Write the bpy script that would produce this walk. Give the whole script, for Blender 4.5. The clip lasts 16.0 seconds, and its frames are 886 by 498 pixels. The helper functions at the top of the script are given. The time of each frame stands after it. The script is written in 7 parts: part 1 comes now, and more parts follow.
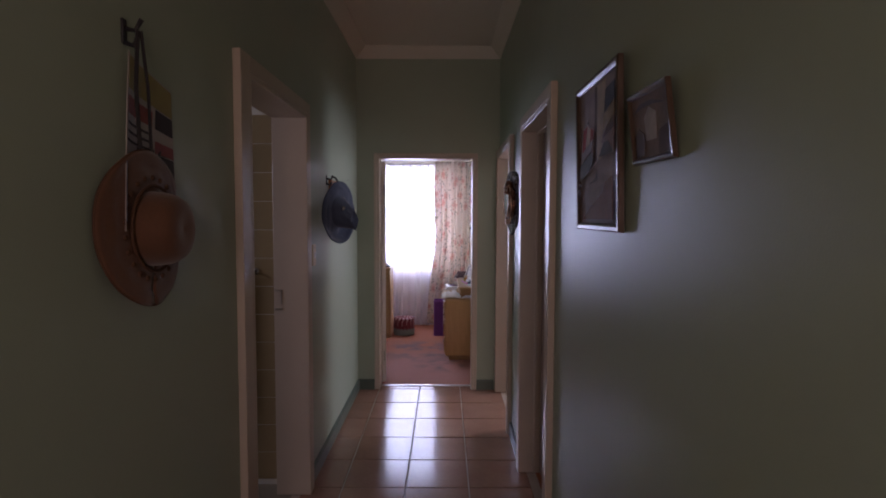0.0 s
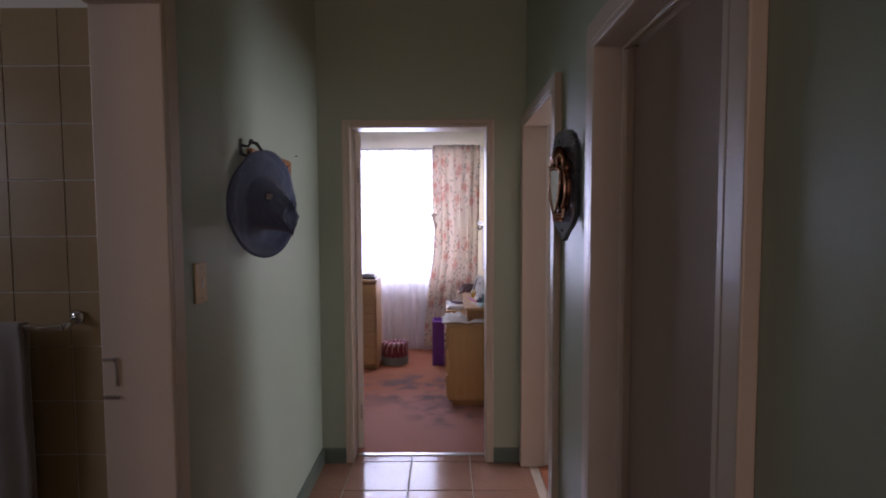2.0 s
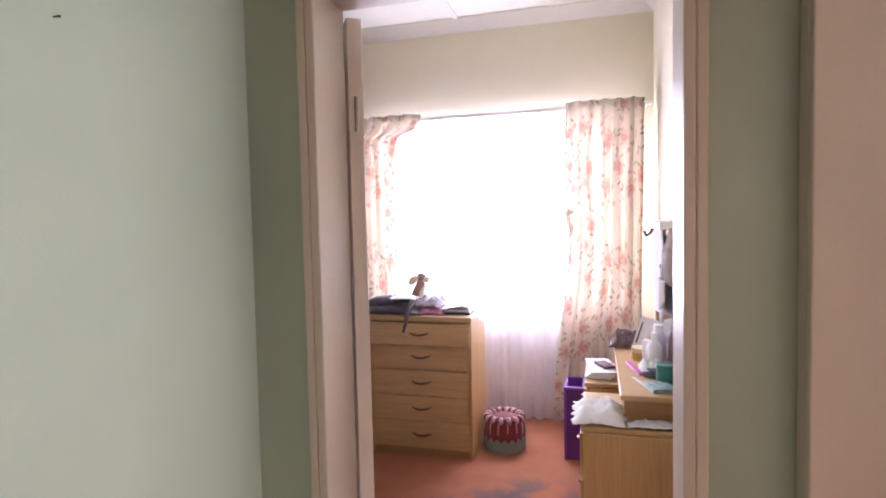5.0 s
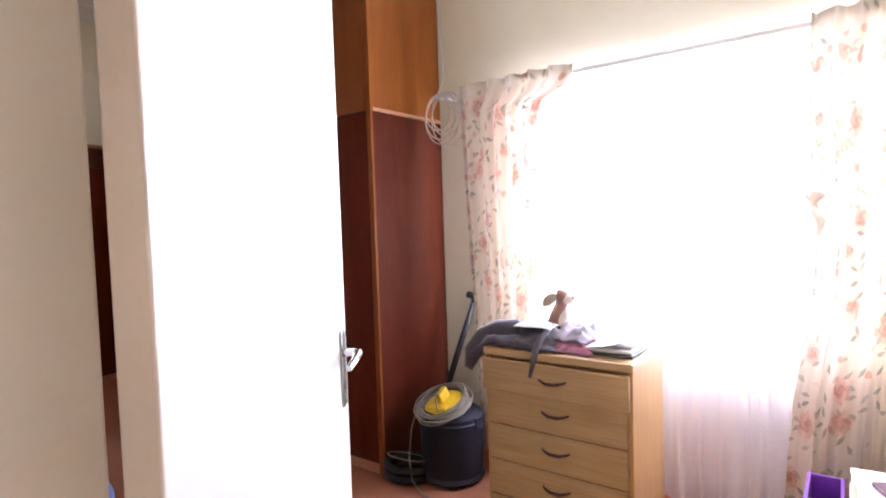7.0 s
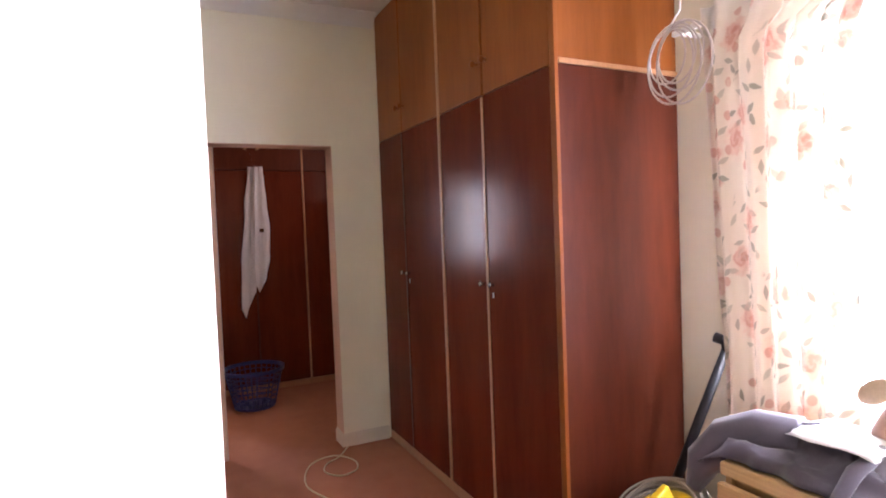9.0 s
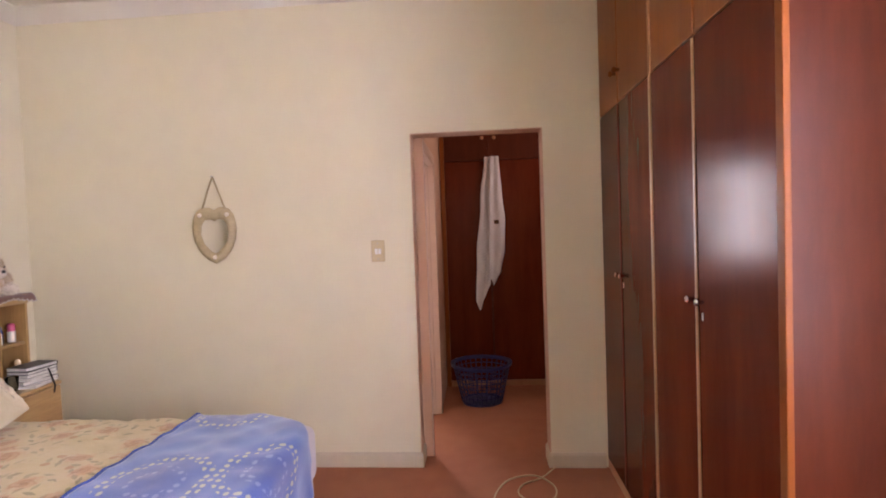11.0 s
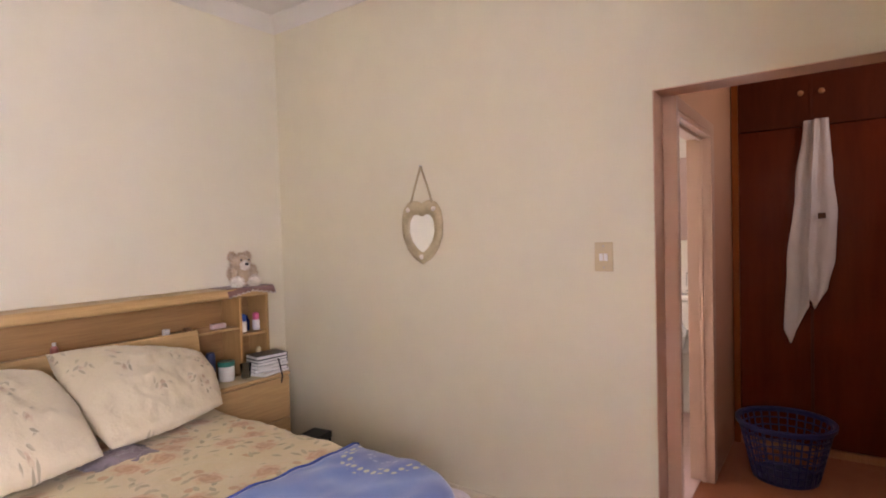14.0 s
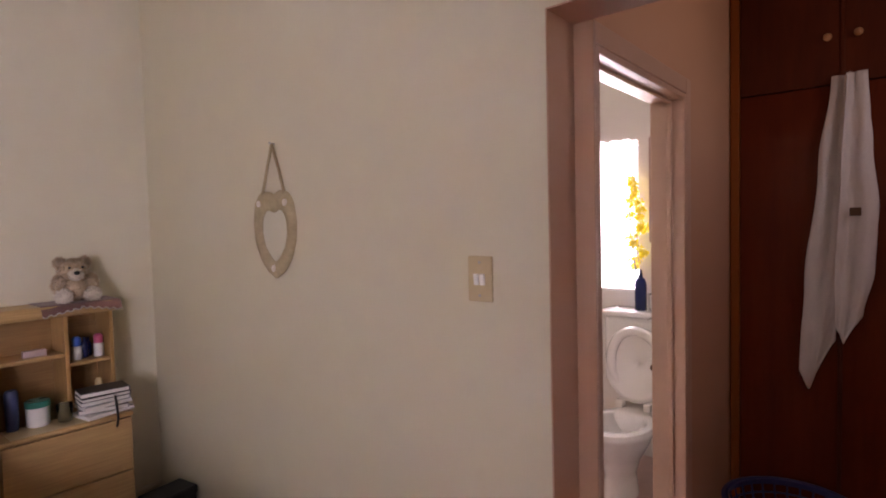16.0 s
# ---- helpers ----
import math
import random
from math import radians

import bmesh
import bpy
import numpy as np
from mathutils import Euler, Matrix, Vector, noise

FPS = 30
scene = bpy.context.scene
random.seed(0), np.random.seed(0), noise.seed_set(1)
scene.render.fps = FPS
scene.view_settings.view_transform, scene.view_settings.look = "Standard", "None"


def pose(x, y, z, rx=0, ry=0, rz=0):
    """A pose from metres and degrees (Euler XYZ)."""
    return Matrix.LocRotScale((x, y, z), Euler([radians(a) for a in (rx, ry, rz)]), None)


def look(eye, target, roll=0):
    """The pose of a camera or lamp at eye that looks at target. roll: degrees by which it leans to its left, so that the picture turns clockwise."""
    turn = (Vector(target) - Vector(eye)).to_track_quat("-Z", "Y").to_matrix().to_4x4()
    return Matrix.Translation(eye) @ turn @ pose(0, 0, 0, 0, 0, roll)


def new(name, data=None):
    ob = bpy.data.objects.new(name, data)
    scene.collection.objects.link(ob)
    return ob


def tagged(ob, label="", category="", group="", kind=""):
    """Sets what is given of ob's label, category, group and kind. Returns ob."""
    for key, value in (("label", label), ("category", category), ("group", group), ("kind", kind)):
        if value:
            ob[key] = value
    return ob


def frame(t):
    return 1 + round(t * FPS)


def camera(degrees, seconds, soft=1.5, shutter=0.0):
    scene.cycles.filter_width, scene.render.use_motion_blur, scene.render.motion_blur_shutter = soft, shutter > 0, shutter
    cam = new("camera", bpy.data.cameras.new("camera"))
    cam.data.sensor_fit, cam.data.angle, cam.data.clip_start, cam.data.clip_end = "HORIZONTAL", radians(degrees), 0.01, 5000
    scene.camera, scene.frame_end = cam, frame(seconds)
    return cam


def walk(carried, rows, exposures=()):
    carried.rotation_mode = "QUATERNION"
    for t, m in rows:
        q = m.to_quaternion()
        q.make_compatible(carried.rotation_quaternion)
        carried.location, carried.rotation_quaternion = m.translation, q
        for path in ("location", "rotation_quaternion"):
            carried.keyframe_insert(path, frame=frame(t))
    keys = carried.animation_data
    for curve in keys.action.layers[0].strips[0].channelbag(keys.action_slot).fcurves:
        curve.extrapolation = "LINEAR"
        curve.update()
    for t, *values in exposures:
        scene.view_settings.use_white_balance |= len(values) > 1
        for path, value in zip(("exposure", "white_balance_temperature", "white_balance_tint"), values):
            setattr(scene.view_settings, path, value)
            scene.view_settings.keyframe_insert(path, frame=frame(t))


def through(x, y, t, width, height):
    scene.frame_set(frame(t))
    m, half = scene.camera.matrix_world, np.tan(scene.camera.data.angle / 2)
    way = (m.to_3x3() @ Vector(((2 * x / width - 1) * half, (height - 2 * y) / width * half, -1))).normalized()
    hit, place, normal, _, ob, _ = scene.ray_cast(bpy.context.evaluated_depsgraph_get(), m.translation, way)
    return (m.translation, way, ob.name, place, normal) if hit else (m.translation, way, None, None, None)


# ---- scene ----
cam = camera(77.3, 16.0, soft=1.9)
ROWS = [
    (0, 0.000, -0.000, 1.506, 0.16, -3.46, -0.18),
    (0.5, 0.003, 0.338, 1.492, 0.08, -3.53, -0.07),
    (1, -0.009, 0.717, 1.490, 0.01, -3.53, -0.02),
    (1.5, 0.001, 1.108, 1.486, -0.08, -3.48, 0.10),
    (2, -0.009, 1.485, 1.480, 0.14, -3.50, 0.21),
    (2.5, -0.037, 1.857, 1.474, 0.55, -3.47, 0.20),
    (3, -0.008, 2.215, 1.461, 1.58, -3.35, 0.19),
    (3.5, 0.019, 2.556, 1.442, 4.22, -3.19, 0.34),
    (4, 0.041, 2.902, 1.448, 7.52, -3.12, 0.66),
    (6.5, 0.091, 4.401, 1.422, 30.88, -2.69, 1.70),
    (7, 0.002, 4.665, 1.429, 36.37, -2.85, 1.86),
    (7.5, -0.102, 4.909, 1.445, 41.35, -2.75, 2.08),
    (8, -0.198, 5.157, 1.457, 47.48, -2.77, 2.20),
    (8.5, -0.313, 5.368, 1.433, 55.64, -2.45, 2.29),
    (9, -0.440, 5.576, 1.444, 63.45, -2.13, 2.18),
    (11.5, -0.871, 6.253, 1.445, 101.25, -2.06, 2.01),
    (12, -1.003, 6.277, 1.439, 108.99, -1.92, 1.89),
    (12.5, -1.139, 6.264, 1.436, 115.83, -1.86, 1.77),
    (13, -1.279, 6.260, 1.454, 120.19, -1.86, 1.62),
    (13.5, -1.471, 6.326, 1.455, 122.67, -1.83, 1.62),
    (14, -1.677, 6.411, 1.453, 125.15, -1.78, 1.57),
    (14.5, -1.929, 6.449, 1.442, 126.59, -1.79, 1.51),
    (15, -2.209, 6.475, 1.456, 127.42, -2.04, 1.44),
    (15.5, -2.515, 6.498, 1.479, 128.34, -2.31, 1.42),
    (16, -2.811, 6.490, 1.483, 129.31, -2.69, 1.42),
]
EXPOSURES = [(0.0, -0.78, 5850, 33), (1.0, -0.72, 5880, 32), (2.0, -0.6, 5950, 31), (2.5, -0.35, 6100, 30), (3.0, 0.0, 6200, 30), (3.5, 0.05, 6300, 30), (4.2, 0.32, 6350, 30), (6.3, 1.05, 6300, 28), (7.5, 1.15, 6300, 19), (8.5, 1.2, 6400, 21), (9.0, 1.62, 6500, 26), (11.3, 1.72, 7200, 30), (12.0, 1.55, 7200, 32), (12.5, 1.25, 7200, 34), (13.0, 1.17, 7200, 34), (14.0, 1.45, 7300, 29), (15.0, 1.25, 7300, 31), (15.5, 1.03, 7250, 33), (16.0, 0.8, 7150, 34)]
walk(cam, [(t, pose(x, y, z, 90 + pitch, roll, yaw)) for t, x, y, z, yaw, pitch, roll in ROWS], EXPOSURES)

# ---- world and light ----
world = bpy.data.worlds.new("world")
scene.world = world
world.use_nodes = True
_wn = world.node_tree.nodes
_sky = _wn.new("ShaderNodeTexSky")
_sky.sky_type = "NISHITA"
_sky.sun_disc = False
_sky.sun_elevation, _sky.sun_rotation = radians(50), radians(200)
world.node_tree.links.new(_sky.outputs[0], _wn["Background"].inputs[0])
_wn["Background"].inputs[1].default_value = 0.12


def opening_light(name, eye, target, sx, sy, watts, color):
    """An area lamp standing in an opening, real or unseen."""
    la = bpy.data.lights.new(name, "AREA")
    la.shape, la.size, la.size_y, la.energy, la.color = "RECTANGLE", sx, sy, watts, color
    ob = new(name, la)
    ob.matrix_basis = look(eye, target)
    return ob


sun = bpy.data.lights.new("sun", "SUN")
sun.energy, sun.angle, sun.color = 2.5, radians(0.6), (1.0, 0.95, 0.88)
sun_ob = new("sun", sun)
sun_ob.matrix_basis = look((0, -6, 9), (0, 0, 0))
opening_light("daylight_bedroom", (-0.68, 7.58, 1.47), (-0.68, 0, 1.1), 1.85, 1.3, 133, (0.8, 0.91, 1.0))
# side room's window is unseen; lamp added for light reaching the hall
opening_light("unseen_daylight_east_room", (3.28, 4.52, 1.5), (0, 3.7, 1.3), 0.9, 1.2, 84, (0.95, 0.98, 0.94))
# bathroom's window is unseen too; the lamp's place is assumed
opening_light("unseen_daylight_bathroom", (-2.78, 1.9, 1.75), (0, 2.2, 1.0), 0.6, 0.5, 8.5, (0.95, 0.97, 1.0))
opening_light("daylight_toilet", (-6.28, 4.97, 1.5), (0, 5.1, 0.9), 0.55, 0.85, 22, (0.95, 0.97, 1.0))
# no source seen here: added warm fill from the hall's start
opening_light("fill_hall_end", (0.0, -1.56, 1.6), (0, 4, 1.2), 0.9, 1.2, 21, (1.0, 0.7, 0.5))
# alcove's source is unseen: lamp added to brighten its walls
opening_light("fill_alcove", (-5.0, 7.15, 2.1), (-5.0, 0, 2.1), 0.6, 0.6, 1.5, (1.0, 0.8, 0.66))


# ---- materials ----
def nodes_of(name):
    m = bpy.data.materials.new(name)
    m.use_nodes = True
    nt = m.node_tree
    return m, nt, nt.nodes["Principled BSDF"]


def link(nt, a, b):
    nt.links.new(a, b)


def add(nt, kind, **values):
    n = nt.nodes.new(kind)
    for k, v in values.items():
        n.inputs[k].default_value = v
    return n


def ramp(nt, fac, stops):
    r = nt.nodes.new("ShaderNodeValToRGB")
    el = r.color_ramp.elements
    while len(el) < len(stops):
        el.new(0.5)
    for e, (p, c) in zip(el, stops):
        e.position, e.color = p, (*c, 1)
    link(nt, fac, r.inputs[0])
    return r.outputs[0]


def mix(nt, fac, a, b, mode="MIX"):
    n = nt.nodes.new("ShaderNodeMix")
    n.data_type, n.blend_type = "RGBA", mode
    for sock, v in ((n.inputs[0], fac), (n.inputs[6], a), (n.inputs[7], b)):
        if isinstance(v, (int, float)):
            sock.default_value = v
        elif isinstance(v, tuple):
            sock.default_value = (*v, 1)
        else:
            link(nt, v, sock)
    return n.outputs[2]


def maths(nt, op, a, b=0.0):
    n = nt.nodes.new("ShaderNodeMath")
    n.operation = op
    for i, v in enumerate((a, b)):
        if isinstance(v, (int, float)):
            n.inputs[i].default_value = v
        else:
            link(nt, v, n.inputs[i])
    return n.outputs[0]


def coords(nt, scale=(1, 1, 1), source="Object"):
    tc = nt.nodes.new("ShaderNodeTexCoord")
    mp = nt.nodes.new("ShaderNodeMapping")
    mp.inputs["Scale"].default_value = scale
    link(nt, tc.outputs[source], mp.inputs[0])
    return mp.outputs[0]


def noise_tex(nt, vec, scale, detail=4.0, rough=0.55):
    n = add(nt, "ShaderNodeTexNoise", Scale=scale, Detail=detail, Roughness=rough)
    link(nt, vec, n.inputs["Vector"])
    return n.outputs["Fac"]


def bump(nt, bs, height, strength, dist=0.002):
    b = add(nt, "ShaderNodeBump", Strength=strength, Distance=dist)
    link(nt, height, b.inputs["Height"])
    link(nt, b.outputs[0], bs.inputs["Normal"])


def shade(c, k):
    return tuple(min(1.0, v * k) for v in c)


def plain(name, color, rough=0.5, metal=0.0, vary=0.08, scale=6.0, grain=60.0, relief=0.1, coat=0.0, per_piece=0.0):
    """Paint, plastic, metal: two scales of variation and a fine relief."""
    m, nt, bs = nodes_of(name)
    vec = coords(nt)
    big = noise_tex(nt, vec, scale)
    small = noise_tex(nt, vec, grain, 2.0)
    c = ramp(nt, big, [(0.3, shade(color, 1 - vary)), (0.7, shade(color, 1 + vary))])
    c = mix(nt, 0.35, c, ramp(nt, small, [(0.3, shade(color, 1 - vary)), (0.7, shade(color, 1 + vary * 0.6))]))
    if per_piece:
        oi = nt.nodes.new("ShaderNodeObjectInfo")
        c = mix(nt, 1.0, c, ramp(nt, oi.outputs["Random"], [(0.0, (1 - per_piece,) * 3), (1.0, (1, 1, 1))]), "MULTIPLY")
    link(nt, c, bs.inputs["Base Color"])
    link(nt, maths(nt, "ADD", maths(nt, "MULTIPLY", big, 0.16), rough - 0.08), bs.inputs["Roughness"])
    bs.inputs["Metallic"].default_value = metal
    bs.inputs["Coat Weight"].default_value = coat
    if relief:
        bump(nt, bs, small, relief)
    return m


def wall_paint(name, color, rough, spots=0.05):
    """Painted plaster: slow unevenness, roller texture, faint marks."""
    m, nt, bs = nodes_of(name)
    vec = coords(nt)
    slow = noise_tex(nt, vec, 0.9, 3.0)
    mid = noise_tex(nt, vec, 7.0, 5.0, 0.6)
    fine = noise_tex(nt, vec, 170.0, 2.0)
    c = ramp(nt, slow, [(0.3, shade(color, 1 - spots)), (0.75, shade(color, 1 + spots * 0.5))])
    c = mix(nt, 0.5, c, ramp(nt, mid, [(0.35, shade(color, 1 - spots)), (0.7, color)]))
    link(nt, c, bs.inputs["Base Color"])
    link(nt, maths(nt, "ADD", maths(nt, "MULTIPLY", mid, 0.2), rough - 0.1), bs.inputs["Roughness"])
    bump(nt, bs, mix(nt, 0.35, fine, mid), 0.16, 0.003)
    return m


def wood(name, dark, light, rough=0.4, along="z", coat=0.0, stretch=14.0, strength=1.0, relief=0.08, gloss=0.5):
    """Veneer with grain along one axis."""
    m, nt, bs = nodes_of(name)
    s = {"x": (0.6, stretch, stretch), "y": (stretch, 0.6, stretch), "z": (stretch, stretch, 0.6)}[along]
    vec = coords(nt, s)
    g1 = noise_tex(nt, vec, 1.6, 6.0, 0.6)
    g2 = noise_tex(nt, vec, 9.0, 3.0, 0.6)
    slow = noise_tex(nt, coords(nt, (1, 1, 1)), 1.3, 2.0)
    mid = tuple((a + b) / 2 for a, b in zip(dark, light))
    c = ramp(nt, g1, [(0.3, dark), (0.52, mid), (0.72, light)])
    c = mix(nt, 0.4 * strength, c, ramp(nt, g2, [(0.35, shade(dark, 0.8)), (0.6, light)]))
    c = mix(nt, 0.25, c, ramp(nt, slow, [(0.3, dark), (0.7, light)]))
    link(nt, c, bs.inputs["Base Color"])
    link(nt, maths(nt, "ADD", maths(nt, "MULTIPLY", slow, 0.14), rough - 0.07), bs.inputs["Roughness"])
    bs.inputs["Specular IOR Level"].default_value = gloss
    bs.inputs["Coat Weight"].default_value = coat
    bs.inputs["Coat Roughness"].default_value = 0.22
    bump(nt, bs, g2, relief, 0.001)
    return m


def cloth(name, color, rough=0.9, weave=420.0, vary=0.1, sheen=0.3):
    m, nt, bs = nodes_of(name)
    vec = coords(nt)
    slow = noise_tex(nt, vec, 5.0, 4.0)
    w = noise_tex(nt, vec, weave, 1.0)
    c = ramp(nt, slow, [(0.3, shade(color, 1 - vary)), (0.7, shade(color, 1 + vary))])
    c = mix(nt, 0.25, c, ramp(nt, w, [(0.3, shade(color, 0.75)), (0.7, shade(color, 1.1))]))
    link(nt, c, bs.inputs["Base Color"])
    bs.inputs["Roughness"].default_value = rough
    bs.inputs["Sheen Weight"].default_value = sheen
    bump(nt, bs, w, 0.25, 0.001)
    return m


def soft_less(nt, value, edge, width):
    """1 below the edge, falling softly to 0."""
    n = nt.nodes.new("ShaderNodeMapRange")
    n.interpolation_type = "SMOOTHSTEP"
    n.inputs["From Min"].default_value, n.inputs["From Max"].default_value = edge + width / 2, edge - width / 2
    link(nt, value, n.inputs["Value"])
    return n.outputs[0]


def floral(name, ground, flower, flower2, leaf, scale, amount=0.8, through=0.0, rose=0.25, reach=0.5, sprig=3.4, ink=0.8, wrinkle=0.0):
    """Printed cotton: roses with curling petals and sprays of pointed leaves, on the cloth's own UVs."""
    m, nt, bs = nodes_of(name)
    vec = coords(nt, (1, 1, 1), "UV")

    def cells(sc, randomness):
        wob = add(nt, "ShaderNodeTexNoise", Scale=sc * 2.2, Detail=3.0)
        link(nt, vec, wob.inputs["Vector"])
        shift = nt.nodes.new("ShaderNodeVectorMath")
        shift.operation = "MULTIPLY_ADD"
        link(nt, wob.outputs["Color"], shift.inputs[0])
        shift.inputs[1].default_value = (0.16 / sc,) * 3
        link(nt, vec, shift.inputs[2])
        v = add(nt, "ShaderNodeTexVoronoi", Scale=sc, Randomness=randomness)
        v.voronoi_dimensions = "2D"
        link(nt, shift.outputs[0], v.inputs["Vector"])
        sep = nt.nodes.new("ShaderNodeSeparateColor")
        link(nt, v.outputs["Color"], sep.inputs[0])
        away = nt.nodes.new("ShaderNodeVectorMath")
        away.operation = "SUBTRACT"
        link(nt, shift.outputs[0], away.inputs[0])
        link(nt, v.outputs["Position"], away.inputs[1])
        xyz = nt.nodes.new("ShaderNodeSeparateXYZ")
        link(nt, away.outputs[0], xyz.inputs[0])
        return v.outputs["Distance"], sep, xyz

    d, sep, xyz = cells(scale, 0.85)
    keep = maths(nt, "LESS_THAN", sep.outputs[0], amount)
    petal = noise_tex(nt, vec, scale * 7.0, 3.0)
    ang = maths(nt, "ARCTAN2", xyz.outputs[1], xyz.outputs[0])
    # petals curl outwards in a loose spiral
    swirl = maths(nt, "SINE", maths(nt, "ADD", maths(nt, "ADD", maths(nt, "MULTIPLY", d, 42.0), maths(nt, "MULTIPLY", ang, 2.0)), maths(nt, "MULTIPLY", petal, 9.0)))
    swirl = maths(nt, "ADD", maths(nt, "MULTIPLY", swirl, 0.35), maths(nt, "MULTIPLY", d, 1.6 / max(rose, 0.05) * 0.5))
    ragged = maths(nt, "ADD", d, maths(nt, "MULTIPLY", maths(nt, "SUBTRACT", petal, 0.5), 0.5))
    bloom = maths(nt, "MULTIPLY", soft_less(nt, ragged, rose, 0.2), keep)
    col = mix(nt, ramp(nt, swirl, [(0.15, (0, 0, 0)), (0.95, (1, 1, 1))]), flower, flower2)
    # pointed leaves at all angles, thick about the roses
    d2, sep2, p2 = cells(scale * sprig, 1.0)
    th = maths(nt, "MULTIPLY", sep2.outputs[0], 6.283)
    co, si = maths(nt, "COSINE", th), maths(nt, "SINE", th)
    ax = maths(nt, "ADD", maths(nt, "MULTIPLY", p2.outputs[0], co), maths(nt, "MULTIPLY", p2.outputs[1], si))
    ay = maths(nt, "SUBTRACT", maths(nt, "MULTIPLY", p2.outputs[1], co), maths(nt, "MULTIPLY", p2.outputs[0], si))
    k = scale * sprig
    blade = maths(nt, "ADD", maths(nt, "ABSOLUTE", maths(nt, "MULTIPLY", ay, k * 2.9)), maths(nt, "POWER", maths(nt, "ABSOLUTE", maths(nt, "MULTIPLY", ax, k * 1.35)), 1.5))
    spread = maths(nt, "ADD", d, maths(nt, "MULTIPLY", maths(nt, "SUBTRACT", noise_tex(nt, vec, scale * 1.7, 2.0), 0.5), 0.5))
    around = maths(nt, "MULTIPLY", soft_less(nt, spread, reach, 0.12), keep)
    leaves = maths(nt, "MULTIPLY", maths(nt, "MULTIPLY", soft_less(nt, blade, 0.5, 0.2), around), maths(nt, "LESS_THAN", sep2.outputs[1], 0.72))
    leafcol = mix(nt, sep2.outputs[2], shade(leaf, 0.75), tuple(0.55 * a + 0.45 * b for a, b in zip(leaf, ground)))
    bud = maths(nt, "MULTIPLY", maths(nt, "MULTIPLY", soft_less(nt, d2, 0.3, 0.12), around), maths(nt, "GREATER_THAN", sep2.outputs[1], 0.86))
    weave = noise_tex(nt, coords(nt), 400.0, 1.0)
    wash = noise_tex(nt, vec, scale * 1.4, 3.0)
    c = mix(nt, weave, shade(ground, 0.9), ground)
    c = mix(nt, maths(nt, "MULTIPLY", ramp(nt, wash, [(0.5, (0, 0, 0)), (0.75, (1, 1, 1))]), 0.1), c, flower2)
    c = mix(nt, maths(nt, "MULTIPLY", leaves, ink), c, leafcol)
    c = mix(nt, maths(nt, "MULTIPLY", bud, ink), c, flower)
    c = mix(nt, maths(nt, "MULTIPLY", bloom, min(1.0, ink + 0.1)), c, col)
    link(nt, c, bs.inputs["Base Color"])
    bs.inputs["Roughness"].default_value = 0.9
    bs.inputs["Sheen Weight"].default_value = 0.2
    if wrinkle:
        crease = noise_tex(nt, coords(nt), 9.0, 5.0, 0.6)
        bump(nt, bs, mix(nt, 0.04, crease, weave), wrinkle, 0.03)
    else:
        bump(nt, bs, weave, 0.2, 0.001)
    if through:
        tr = nt.nodes.new("ShaderNodeBsdfTranslucent")
        link(nt, c, tr.inputs[0])
        mx = nt.nodes.new("ShaderNodeMixShader")
        mx.inputs[0].default_value = through
        link(nt, bs.outputs[0], mx.inputs[1])
        link(nt, tr.outputs[0], mx.inputs[2])
        link(nt, mx.outputs[0], nt.nodes["Material Output"].inputs[0])
    return m


def sheer(name, color, clear):
    """Thin net: part clear, part scattering on both sides."""
    m, nt, bs = nodes_of(name)
    w = noise_tex(nt, coords(nt), 260.0, 1.0)
    tr = add(nt, "ShaderNodeBsdfTranslucent", Color=(*color, 1))
    df = add(nt, "ShaderNodeBsdfDiffuse", Color=(*color, 1))
    tp = nt.nodes.new("ShaderNodeBsdfTransparent")
    a = nt.nodes.new("ShaderNodeMixShader")
    a.inputs[0].default_value = 0.5
    link(nt, df.outputs[0], a.inputs[1])
    link(nt, tr.outputs[0], a.inputs[2])
    b = nt.nodes.new("ShaderNodeMixShader")
    link(nt, maths(nt, "ADD", maths(nt, "MULTIPLY", w, 0.2), clear - 0.1), b.inputs[0])
    link(nt, a.outputs[0], b.inputs[1])
    link(nt, tp.outputs[0], b.inputs[2])
    link(nt, b.outputs[0], nt.nodes["Material Output"].inputs[0])
    return m


